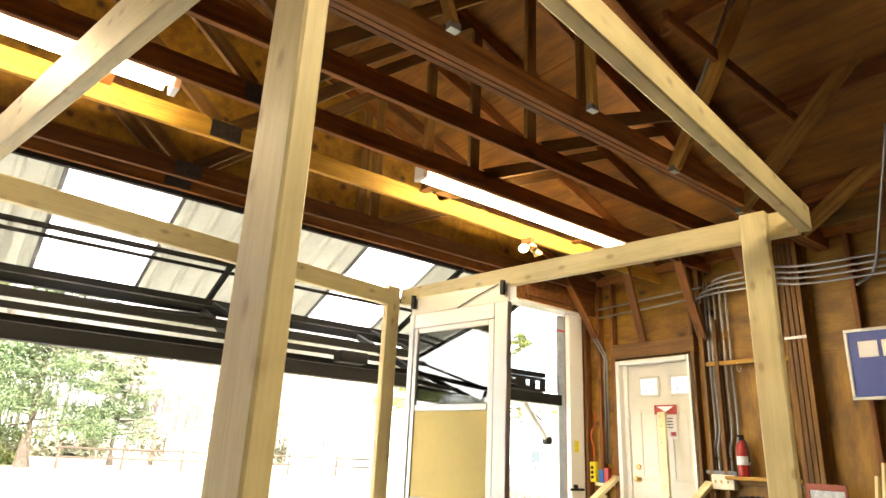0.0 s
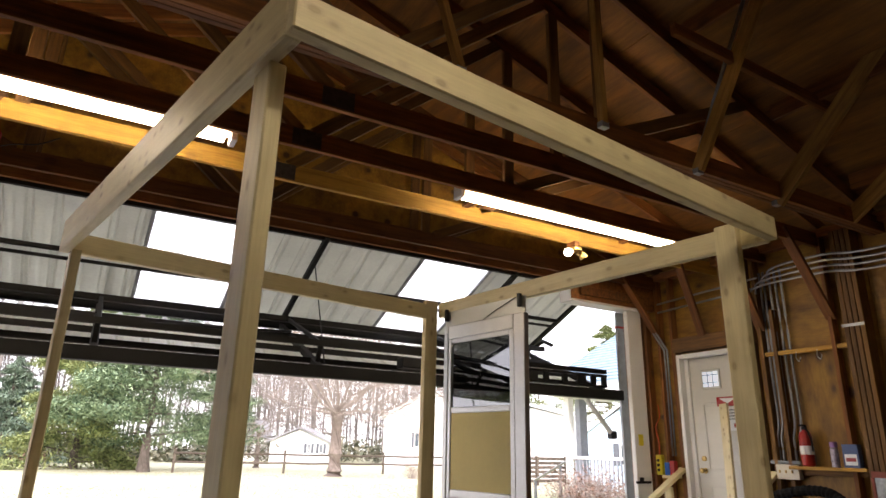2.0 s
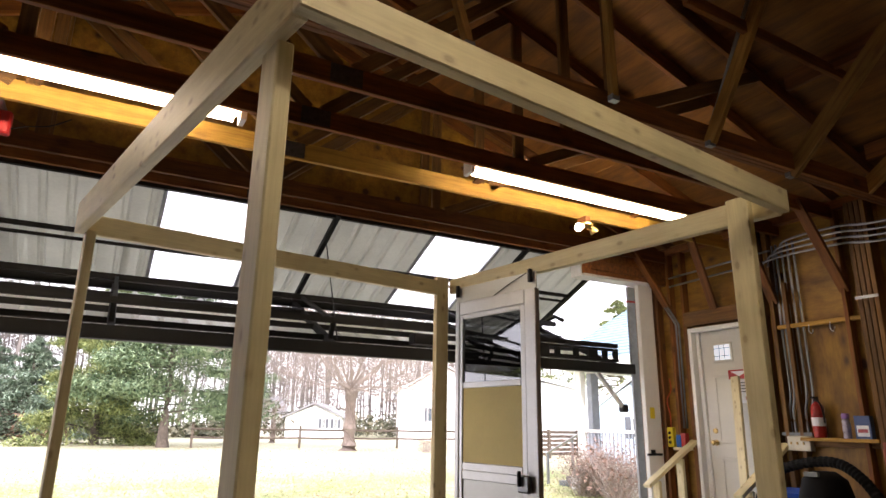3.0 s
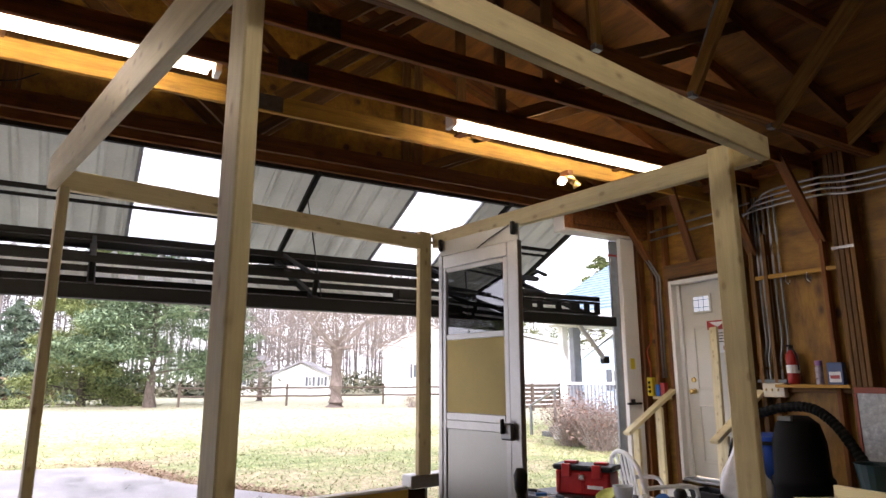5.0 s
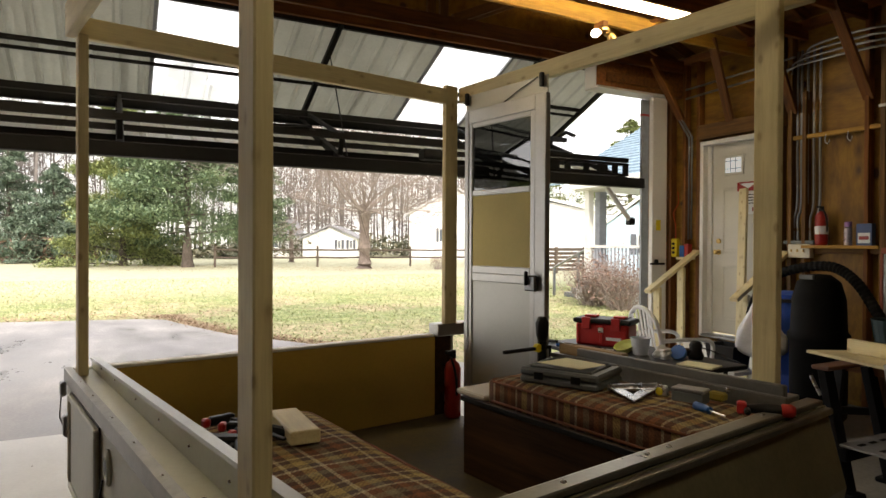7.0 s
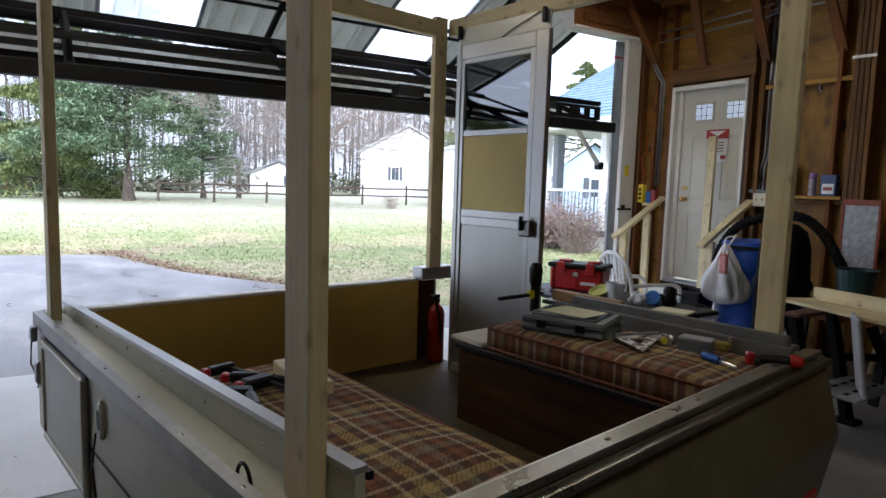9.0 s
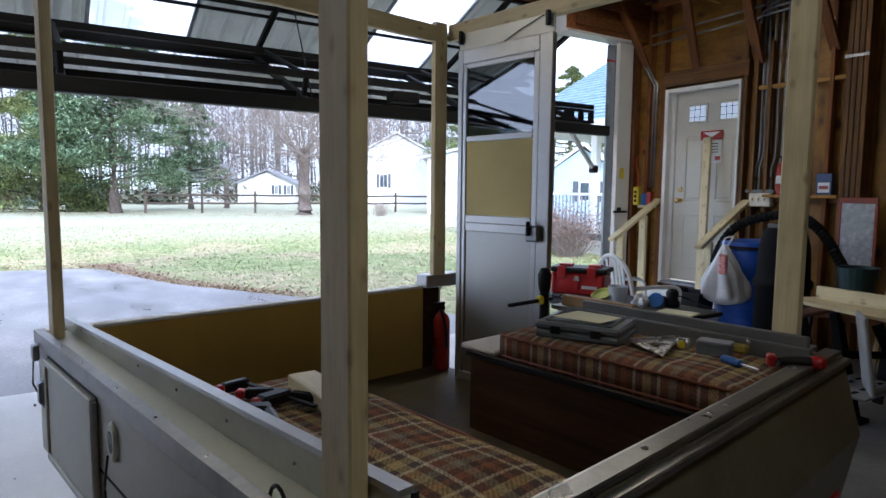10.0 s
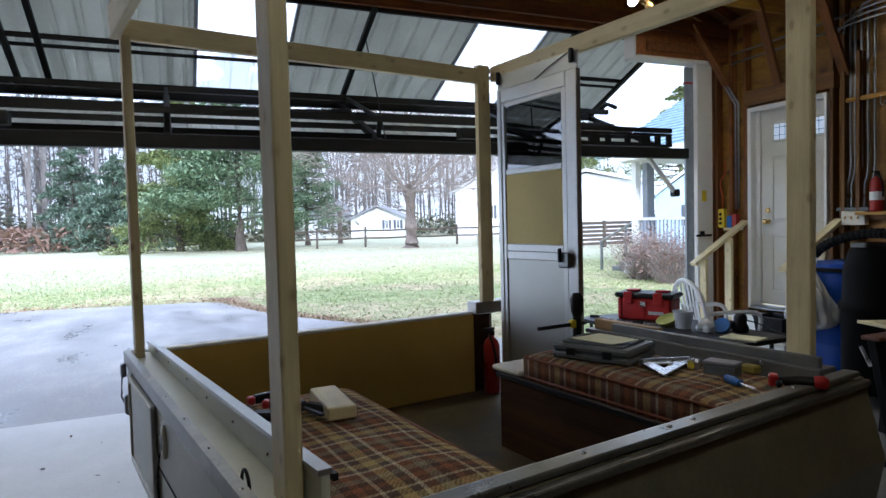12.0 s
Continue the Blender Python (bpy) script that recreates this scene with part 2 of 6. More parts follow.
def drive_material():
    """Old damp concrete: stains, wet glossy patches and pale dry streaks."""
    m, n, l, b = nodes_of("driveway_concrete", 0.5, 0, 0.35)
    c = n.new("ShaderNodeTexCoord").outputs["Object"]
    mp = n.new("ShaderNodeMapping")
    mp.inputs["Scale"].default_value = (0.45, 1.0, 1.0)
    mp.inputs["Rotation"].default_value = (0, 0, 0.5)
    l.new(c, mp.inputs[0])
    wet = noise_tex(n, l, mp.outputs[0], 0.9, 7, 0.68)
    stain = noise_tex(n, l, c, 0.35, 5, 0.6)
    fine = noise_tex(n, l, c, 35.0, 4, 0.7)
    col = ramp_between(n, l, wet, ((0.36, (0.17, 0.165, 0.16)), (0.50, (0.33, 0.32, 0.31)), (0.66, (0.52, 0.51, 0.49))))
    col = mixed(n, l, col, ramp_between(n, l, stain, ((0.35, (0.72, 0.70, 0.72)), (0.65, (1.12, 1.08, 1.05)))), 1.0, "MULTIPLY")
    col = mixed(n, l, col, ramp_between(n, l, fine, ((0.3, (0.8, 0.8, 0.8)), (0.65, (1.1, 1.1, 1.1)))), 1.0, "MULTIPLY")
    l.new(col, b.inputs["Base Color"])
    l.new(ramp_between(n, l, wet, ((0.34, (0.14, 0.14, 0.14)), (0.46, (0.42, 0.42, 0.42)), (0.62, (0.75, 0.75, 0.75)))), b.inputs["Roughness"])
    bumped(n, l, b, fine, 0.2, 0.002)
    return m


DRIVE = drive_material()


def plaid_material():
    """Woven brown, rust, cream plaid: bands across x and y of the cushion."""
    m, n, l, b = nodes_of("plaid_cloth", 0.95, 0, 0.15)
    tc = n.new("ShaderNodeTexCoord").outputs["Object"]
    sep = n.new("ShaderNodeSeparateXYZ")
    l.new(tc, sep.inputs[0])
    cols = []
    for src, period, shift in ((sep.outputs["X"], 0.23, 0.0), (sep.outputs["Y"], 0.25, 0.07)):
        mm = n.new("ShaderNodeMath")
        mm.operation = "ADD"
        mm.inputs[1].default_value = 10 + shift
        l.new(src, mm.inputs[0])
        fr = n.new("ShaderNodeMath")
        fr.operation = "DIVIDE"
        fr.inputs[1].default_value = period
        l.new(mm.outputs[0], fr.inputs[0])
        f2 = n.new("ShaderNodeMath")
        f2.operation = "FRACT"
        l.new(fr.outputs[0], f2.inputs[0])
        r = n.new("ShaderNodeValToRGB")
        r.color_ramp.interpolation = "CONSTANT"
        stops = ((0.0, (0.27, 0.105, 0.045)), (0.09, (0.12, 0.06, 0.035)), (0.20, (0.52, 0.43, 0.26)), (0.25, (0.10, 0.06, 0.045)), (0.36, (0.44, 0.33, 0.13)),
                 (0.50, (0.11, 0.085, 0.075)), (0.60, (0.58, 0.50, 0.34)), (0.65, (0.20, 0.085, 0.045)), (0.78, (0.25, 0.21, 0.13)), (0.90, (0.09, 0.05, 0.035)))
        while len(r.color_ramp.elements) < len(stops):
            r.color_ramp.elements.new(0.99)
        for e, (p, c) in zip(r.color_ramp.elements, stops):
            e.position = p
            e.color = (*c, 1)
        l.new(f2.outputs[0], r.inputs[0])
        cols.append(r.outputs[0])
    w = n.new("ShaderNodeTexWave")
    w.bands_direction = "DIAGONAL"
    w.inputs["Scale"].default_value = 42
    w.inputs["Distortion"].default_value = 1.5
    l.new(tc, w.inputs["Vector"])
    fac = ramp_between(n, l, w.outputs["Fac"], ((0.4, (0.35, 0.35, 0.35)), (0.6, (0.65, 0.65, 0.65))))
    col = mixed(n, l, cols[0], cols[1], fac)
    fz = noise_tex(n, l, tc, 160, 3)
    col = mixed(n, l, col, ramp_between(n, l, fz, ((0.3, (0.6, 0.6, 0.6)), (0.7, (1.2, 1.2, 1.2)))), 1.0, "MULTIPLY")
    l.new(col, b.inputs["Base Color"])
    bumped(n, l, b, fz, 0.5, 0.003)
    return m


PLAID = plaid_material()


# ---- building helpers ----
def link(name, bm, material, parent=None, label="", m=None, smooth=False):
    me = bpy.data.meshes.new(name)
    bm.normal_update()
    bm.to_mesh(me)
    bm.free()
    if smooth:
        for p in me.polygons:
            p.use_smooth = True
    for x in (material if isinstance(material, (list, tuple)) else [material]):
        me.materials.append(x)
    ob = new(name, me)
    if parent is not None:
        ob.parent = parent
    if m is not None:
        ob.matrix_basis = m
    if label:
        ob["label"] = label
    return ob


part = link


def thing(name, m=None, label="", category="", group="", kind=""):
    ob = new(name)
    ob.empty_display_size = 0.1
    if m is not None:
        ob.matrix_basis = m
    return tagged(ob, label, category, group, kind)


def add_box(bm, lo, hi, bevel=0.0, mat=0):
    r = bmesh.ops.create_cube(bm, size=1.0)
    vs = r["verts"]
    c = [(a + b) / 2 for a, b in zip(lo, hi)]
    s = [abs(b - a) for a, b in zip(lo, hi)]
    for v in vs:
        v.co = Vector((c[0] + v.co.x * s[0], c[1] + v.co.y * s[1], c[2] + v.co.z * s[2]))
    fs = {f for v in vs for f in v.link_faces}
    for f in fs:
        f.material_index = mat
    if bevel > 0:
        es = {e for v in vs for e in v.link_edges}
        bmesh.ops.bevel(bm, geom=list(es), offset=min(bevel, min(s) * 0.3), segments=1, affect="EDGES", profile=0.5)


def box(lo, hi, bevel=0.0):
    bm = bmesh.new()
    add_box(bm, lo, hi, bevel)
    return bm


def add_cyl(bm, a, b, r1, r2=None, seg=12, caps=True):
    a, b = Vector(a), Vector(b)
    d = b - a
    m = Matrix.Translation((a + b) / 2) @ d.to_track_quat("Z", "Y").to_matrix().to_4x4()
    bmesh.ops.create_cone(bm, cap_ends=caps, segments=seg, radius1=r1, radius2=r1 if r2 is None else r2, depth=d.length, matrix=m)


def cyl(a, b, r1, r2=None, seg=12):
    bm = bmesh.new()
    add_cyl(bm, a, b, r1, r2, seg)
    return bm


def lathe(profile, seg=20):
    """A turned shape from (radius, height) pairs."""
    bm = bmesh.new()
    rings = []
    for r, z in profile:
        rings.append([bm.verts.new((max(r, 0.0005) * math.cos(2 * math.pi * i / seg), max(r, 0.0005) * math.sin(2 * math.pi * i / seg), z)) for i in range(seg)])
    for a, b in zip(rings, rings[1:]):
        for i in range(seg):
            bm.faces.new((a[i], a[(i + 1) % seg], b[(i + 1) % seg], b[i]))
    bm.faces.new(rings[0][::-1])
    bm.faces.new(rings[-1])
    return bm


def prism(pts, lo, hi, axis="z"):
    """A polygon drawn out along one axis."""
    bm = bmesh.new()
    def put(p, h):
        return {"z": (p[0], p[1], h), "y": (p[0], h, p[1]), "x": (h, p[0], p[1])}[axis]
    a = [bm.verts.new(put(p, lo)) for p in pts]
    b = [bm.verts.new(put(p, hi)) for p in pts]
    bm.faces.new(a[::-1])
    bm.faces.new(b)
    for i in range(len(pts)):
        j = (i + 1) % len(pts)
        bm.faces.new((a[i], a[j], b[j], b[i]))
    bmesh.ops.recalc_face_normals(bm, faces=bm.faces)
    return bm


def tube_along(points, r, seg=8):
    bm = bmesh.new()
    pts = [Vector(p) for p in points]
    rings = []
    for i, p in enumerate(pts):
        d = (pts[min(i + 1, len(pts) - 1)] - pts[max(i - 1, 0)]).normalized()
        q = d.to_track_quat("Z", "Y")
        rr = r(i) if callable(r) else r
        rings.append([bm.verts.new(p + q @ Vector((rr * math.cos(2 * math.pi * k / seg), rr * math.sin(2 * math.pi * k / seg), 0))) for k in range(seg)])
    for a, b in zip(rings, rings[1:]):
        for k in range(seg):
            bm.faces.new((a[k], a[(k + 1) % seg], b[(k + 1) % seg], b[k]))
    bm.faces.new(rings[0][::-1])
    bm.faces.new(rings[-1])
    return bm


def curve_pts(ctrl, n=24):
    """A smooth line through control points."""
    c = [Vector(p) for p in ctrl]
    c = [c[0] * 2 - c[1]] + c + [c[-1] * 2 - c[-2]]
    out = []
    for i in range(1, len(c) - 2):
        for k in range(n):
            t = k / n
            a, b, d, e = c[i - 1], c[i], c[i + 1], c[i + 2]
            out.append(0.5 * ((2 * b) + (d - a) * t + (2 * a - 5 * b + 4 * d - e) * t * t + (3 * b - a - 3 * d + e) * t ** 3))
    out.append(c[-2])
    return out


def board(name, a, b, w, h, material, parent=None, label="", up=(0, 0, 1), bevel=0.004):
    """A straight timber from a to b: w across, h along up; a and b lie on its centre line."""
    a, b = Vector(a), Vector(b)
    x = (b - a).normalized()
    y = Vector(up).cross(x).normalized()
    z = x.cross(y)
    m = Matrix.Translation((a + b) / 2) @ Matrix((x, y, z)).transposed().to_4x4()
    s = (b - a).length / 2
    return link(name, box((-s, -w / 2, -h / 2), (s, w / 2, h / 2), bevel), material, parent, label, m)


# ---- ground and setting ----
def sheet(name, pts, z, material, label, thick=0.06):
    return tagged(link(name, prism(pts, z - thick, z), material), label, kind="structure")


sheet("ground", ((-160, -160), (60, -160), (60, 160), (-160, 160)), -0.03, GRASS, "patchy green and straw winter lawn, far part painted sunlit pale", 0.4)
sheet("driveway", ((-3.96, -14), (-3.96, 5.6), (-6.9, 3.9), (-8.8, 2.75), (-10.3, 2.25), (-11.2, 2.0), (-11.5, 1.6), (-12.0, -0.6), (-12.6, -14)), 0.0, DRIVE, "grey stained damp concrete driveway", 0.08)
# one floor in two tones: shade painted inside, daylight painted along the opening
sheet("floor", ((-1.896, -3.0), (6.6, -3.0), (6.6, 7.2), (-1.896, 7.2)), 0.004, SHADESLAB, "stained grey concrete garage floor slab, darkened to stand for shade", 0.12)
sheet("floor_apron", ((-3.95, -3.0), (-1.904, -3.0), (-1.904, 7.2), (-3.95, 7.2)), 0.004, CONCRETE, "concrete floor slab along the large opening, daylight put into its pale colour", 0.12)

EAVE_Y, MID_Y, EAVE_Z, RISE = 7.15, 2.2, 3.56, 0.36


def roof_z(y):
    return EAVE_Z + (EAVE_Y - MID_Y - abs(y - MID_Y)) * RISE


def roof_deck():
    bm = bmesh.new()
    sl = math.sqrt(1 + RISE * RISE)
    for side in (1, -1):
        y = 0.0
        while y < EAVE_Y - MID_Y + 0.5:
            step = min(1.16, EAVE_Y - MID_Y + 0.5 - y)
            x = -4.1 - (0.6 if int(y * 3) % 2 else 0)
            while x < 6.8:
                lo, hi = max(x, -4.1) + 0.002, min(x + 2.44, 6.8) - 0.002
                if hi > lo:
                    ya, yb = MID_Y + side * (y + 0.002), MID_Y + side * (y + step - 0.002)
                    za, zb = roof_z(ya) + 0.1, roof_z(yb) + 0.1
                    q = [(lo, ya, za), (hi, ya, za), (hi, yb, zb), (lo, yb, zb)]
                    v = [bm.verts.new(p) for p in q] + [bm.verts.new((a, b, c + 0.014)) for a, b, c in q]
                    for f in ((0, 1, 2, 3), (7, 6, 5, 4), (0, 4, 5, 1), (1, 5, 6, 2), (2, 6, 7, 3), (3, 7, 4, 0)):
                        bm.faces.new([v[i] for i in f])
                x += 2.44
            y += 1.16
    bmesh.ops.recalc_face_normals(bm, faces=bm.faces)
    return tagged(link("ceiling", bm, DECK), "brown knotty plywood roof deck seen from below", kind="structure")


roof_deck()
tagged(link("roof_cover", prism(((MID_Y, roof_z(MID_Y) + 0.2), (-3.4, roof_z(-3.4) + 0.2), (-3.4, roof_z(-3.4) + 0.17), (MID_Y, roof_z(MID_Y) + 0.16),
                                 (7.8, roof_z(7.8) + 0.17), (7.8, roof_z(7.8) + 0.2)), -4.3, 6.9, "x"), ROOFGREY), "grey shingle roof cover over the deck", kind="structure")


def truss(x, plies=1, gusset=True, chord=OLD):
    t = thing("roof_truss", pose(x, 0, 0), "red-brown aged timber roof truss with plate gussets", "roof truss", "roof trusses")
    w = 0.038
    for k in range(plies):
        dx = (k - (plies - 1) / 2) * (w + 0.002)
        board("bottom_chord", (dx, -2.9, 3.47), (dx, 7.05, 3.47), w, 0.14, chord, t)
        if k == 0:
            for s in (1, -1):
                ye = MID_Y + s * (EAVE_Y - MID_Y + 0.25)
                board("top_chord", (dx, ye, roof_z(ye) + 0.03), (dx, MID_Y, roof_z(MID_Y) + 0.03), w, 0.12, OLD, t)
                board("web", (dx, MID_Y + s * 0.05, 3.52), (dx, MID_Y + s * 1.55, roof_z(MID_Y + 1.55)), w, 0.089, STUD, t)
                board("web", (dx, MID_Y + s * 1.65, 3.52), (dx, MID_Y + s * 1.65, roof_z(MID_Y + 1.65)), w, 0.089, STUD, t, up=(0, 1, 0))
                board("web", (dx, MID_Y + s * 1.75, 3.52), (dx, MID_Y + s * 3.2, roof_z(MID_Y + 3.2)), w, 0.089, STUD, t)
    if gusset:
        for s in (-1, 1):
            part("gusset_plate", box((s * (plies * 0.02 + 0.001), MID_Y - 0.1, 3.41), (s * (plies * 0.02 + 0.003), MID_Y + 0.1, 3.53)), GUSSET, t, "dark steel splice plate")
    return t


# chord beside the tubes takes honey timber, their glow put into its colour
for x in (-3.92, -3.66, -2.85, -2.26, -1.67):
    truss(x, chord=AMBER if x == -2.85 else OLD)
truss(-1.17, 3, False)

# outer sheathing and studs of the wall with the door
WY = 7.06
DX0, DX1, DZ0, DZ1 = -3.40, -2.50, 0.43, 2.58


def wall_with_door():
    bm = bmesh.new()
    add_box(bm, (-3.95, WY, 0), (DX0, WY + 0.12, 3.62))
    add_box(bm, (DX1, WY, 0), (6.6, WY + 0.12, 3.62))
    add_box(bm, (DX0, WY, DZ1), (DX1, WY + 0.12, 3.62))
    add_box(bm, (DX0, WY, 0), (DX1, WY + 0.12, DZ0))
    return tagged(link("wall_north", bm, PLY), "bare knotty plywood wall sheathing between studs", kind="structure")


wall_with_door()
for x0, x1, z0, z1 in ((-2.48, -1.32, 0.05, 2.49), (-2.48, -1.32, 2.5, 3.55), (-1.31, -0.10, 0.05, 2.49), (-1.31, -0.10, 2.5, 3.55), (-0.09, 1.12, 0.05, 2.49), (-3.94, -2.49, 2.62, 3.55)):
    m = pose((x0 + x1) / 2, WY - 0.006, (z0 + z1) / 2, 0, 90, 0) if z1 - z0 > x1 - x0 else pose((x0 + x1) / 2, WY - 0.006, (z0 + z1) / 2)
    dx, dz = ((z1 - z0) / 2, (x1 - x0) / 2) if z1 - z0 > x1 - x0 else ((x1 - x0) / 2, (z1 - z0) / 2)
    tagged(link("plywood_panel", box((-dx, -0.005, -dz), (dx, 0.005, dz)), PLY, None, "", m), "knotty honey-brown plywood sheet behind the studs", "plywood panel", "wall panels")


def stud(x, z0, z1, w=0.038, d=0.089, material=STUD, name="wall_stud", y=None):
    yy = WY - 0.012 - d / 2 if y is None else y
    o = board(name, (x, yy, z0), (x, yy, z1), w, d, material, up=(0, 1, 0))
    return tagged(o, "rough brown timber wall stud", "wall stud", "wall studs")


for x in (-3.90, -3.84, -3.64, -3.45):
    stud(x, 0.0, 3.5, material=OLD)
stud(DX0 - 0.025, 0.0, 2.68, material=STUD)
stud(DX1 + 0.03, 0.0, 3.5, material=STUD)
stud(-2.36, 0.0, 3.5, material=STUD)
stud(-2.22, 0.0, 2.9, material=STUD)
stud(-1.66, 0.0, 3.5, material=OLD)
for x in (-1.50, -1.455, -1.41, -1.365):
    stud(x, 0.0, 3.5, 0.04, 0.14)
for x in (-0.95, -0.35, 0.25, 0.85, 1.45, 2.05, 2.65, 3.25):
    stud(x, 0.0, 3.5, material=OLD)
tagged(board("door_header", (DX0 - 0.05, WY - 0.06, DZ1 + 0.11), (DX1 + 0.06, WY - 0.06, DZ1 + 0.11), 0.09, 0.16, STUD), "brown timber lintel over the white door", kind="structure")
tagged(board("top_plate", (-3.95, WY - 0.06, 3.53), (6.6, WY - 0.06, 3.53), 0.1, 0.08, OLD), "dark timber top plate along the wall", kind="structure")
tagged(board("wall_rail", (-2.34, WY - 0.06, 2.47), (-1.52, WY - 0.06, 2.47), 0.06, 0.04, AMBER), "thin timber nailer between studs", "nailer")

# knee braces from the studs up to the trusses
for x, x2 in ((-3.62, -3.66), (-3.05, -2.85), (-2.36, -2.26), (-1.66, -1.67)):
    tagged(board("knee_brace", (x, WY - 0.06, 2.72), (x2, WY - 0.62, 3.5), 0.038, 0.089, OLD, up=(1, 0, 0)), "dark timber knee brace between stud and truss", "knee brace", "knee braces")

# the other walls close the place; unseen south and east are darkened against bounce
tagged(link("wall_south", box((-3.95, -3.15, 0), (6.6, -3.0, 3.62)), OLD), "plain unseen wall, made dark to cut bounce light", kind="structure")
tagged(link("wall_east", box((6.6, -3.15, 0), (6.75, 7.18, 5.6)), OLD), "plain unseen wall, made dark to cut bounce light", kind="structure")
tagged(link("wall_west", box((-4.1, -3.15, 0), (-3.95, -2.6, 3.62)), SIDING), "narrow wall beside the large door opening", kind="structure")
tagged(link("wall_west_gable", prism(((-3.0, 3.62), (7.2, 3.62), (MID_Y, roof_z(MID_Y) + 0.02)), -4.1, -3.98, "x"), PLY), "plywood gable wall over the large opening", kind="structure")
tagged(link("door_jamb", box((-3.915, 6.55, 0), (-3.88, 6.66, 3.11), 0.004), GALV), "grey steel track beside the large opening", kind="structure")
tagged(link("jamb_post", box((-3.80, 6.575, 0), (-3.74, 6.80, 3.11), 0.006), WHITE), "white painted post beside the large opening", kind="structure")
tagged(link("wall_corner", box((-4.05, 6.81, 0), (-3.93, 7.06, 3.5)), OLD), "dark timber corner of the wall", kind="structure")
tagged(link("header", box((-3.90, 5.74, 3.145), (-3.735, 7.05, 3.46), 0.008), [OLD]), "dark red timber header over the opening", kind="structure")
tagged(link("header_board", box((-3.732, 5.86, 3.20), (-3.70, 6.78, 3.30), 0.004), [OLD]), "dark timber board nailed along the header", kind="structure")
tagged(link("header_trim", box((-3.90, 5.73, 3.115), (-3.70, 6.80, 3.142), 0.004), WHITE), "white edge board under the header", kind="structure")
tagged(link("header_trim_end", box((-3.90, 5.715, 3.115), (-3.72, 5.728, 3.40), 0.004), WHITE), "white board closing the header end", kind="structure")

# ---- roof framing beyond the girder ----
for a, b, w in (((-0.93, 2.60, 3.40), (-1.40, 2.60, 4.7), 0.05), ((-0.94, 3.60, 3.38), (-0.97, 3.60, 4.95), 0.05), ((-1.08, 4.60, 3.38), (-0.27, 4.60, 4.75), 0.089),
                ((-1.17, 5.60, 3.39), (0.12, 5.60, 4.62), 0.13), ((-1.15, 6.58, 3.45), (-0.05, 6.58, 4.2), 0.13)):
    h = thing("roof_web", None, "light brown diagonal roof web board on a steel hanger", "roof web", "roof webs")
    reach = max(1.0, (roof_z(a[1]) + 0.09 - a[2]) / (b[2] - a[2]))
    b = tuple(p + (q - p) * reach for p, q in zip(a, b))
    board("web_board", a, b, 0.045, w, WEB, h, up=(1, 0, 0) if w < 0.06 else (0, 0, 1))
    part("hanger", box((a[0] - 0.022, a[1] - 0.03, a[2] - 0.03), (a[0] + 0.022, a[1] + 0.03, a[2] + 0.01), 0.003), GALV, h, "steel joist hanger")
for y in (-1.5, 0.4, 1.6, 2.6, 3.6, 4.6, 5.6, 6.6):
    z = roof_z(y) + 0.01
    tagged(board("rafter", (-1.1, y, z), (6.6, y, z), 0.038, 0.14, OLD), "dark timber purlin under the roof deck", "rafter", "rafters")
for a, b in (((0.3, 2.2, 4.3), (0.5, 7.0, 3.9)), ((0.2, 6.9, 3.5), (1.1, 5.0, 4.5)), ((-0.7, 4.0, 4.05), (-0.75, 5.9, 4.05))):
    tagged(board("roof_brace", a, b, 0.038, 0.089, OLD), "dark timber roof brace", "roof brace", "roof braces")

# ---- large folding door, partly raised ----
LEAF_Y0, LEAF_Y1 = -2.5, 6.45
TOPX, TOPZ, HX, HZ = -4.06, 3.50, -5.50, 2.87
upper = thing("folding_door", None, "raised folding hangar door of pale ribbed sheet on black steel", "folding door")


def ribbed(y0, y1, a, b, lift=0.022):
    """Ribbed sheet between two lines along y, ribs running from a to b (x, z pairs)."""
    bm = bmesh.new()
    d = Vector((b[0] - a[0], 0, b[1] - a[1]))
    nrm = Vector((-d.z, 0, d.x)).normalized() * (1 if d.x < 0 else -1)
    prof = []
    y = y0
    while y < y1 - 0.01:
        for dy, h in ((0.0, 0), (0.075, 0), (0.095, 1), (0.125, 1), (0.145, 0)):
            if y + dy < y1:
                prof.append((y + dy, h))
        y += 0.21
    prof.append((y1, 0))
    rows = []
    for p in ((a, b)):
        rows.append([bm.verts.new(Vector((p[0], yy, p[1])) - nrm * lift * h) for yy, h in prof])
    for i in range(len(prof) - 1):
        bm.faces.new((rows[0][i], rows[0][i + 1], rows[1][i + 1], rows[1][i]))
    r = bmesh.ops.solidify(bm, geom=bm.faces[:], thickness=0.003)
    return bm


sky_spans = ((-1.25, -0.40), (1.47, 2.33), (4.10, 4.95))
edges = [LEAF_Y0] + [v for s in sky_spans for v in s] + [LEAF_Y1]
for i in range(len(edges) - 1):
    glass = i % 2 == 1
    part("skylight_sheet" if glass else "ribbed_sheet", ribbed(edges[i], edges[i + 1] - 0.004, (TOPX, TOPZ), (HX, HZ)), FIBRE if glass else METALSHEET, upper, "translucent white fibreglass sheet" if glass else "pale ribbed metal sheet")
sl = Vector((HX - TOPX, 0, HZ - TOPZ))
slope_dir = sl.normalized()
inn = Vector((slope_dir.z, 0, -slope_dir.x)).normalized()
if inn.z > 0:
    inn = -inn


def on_leaf(f, y, off=0.05):
    p = Vector((TOPX, y, TOPZ)) + sl * f + inn * off
    return p


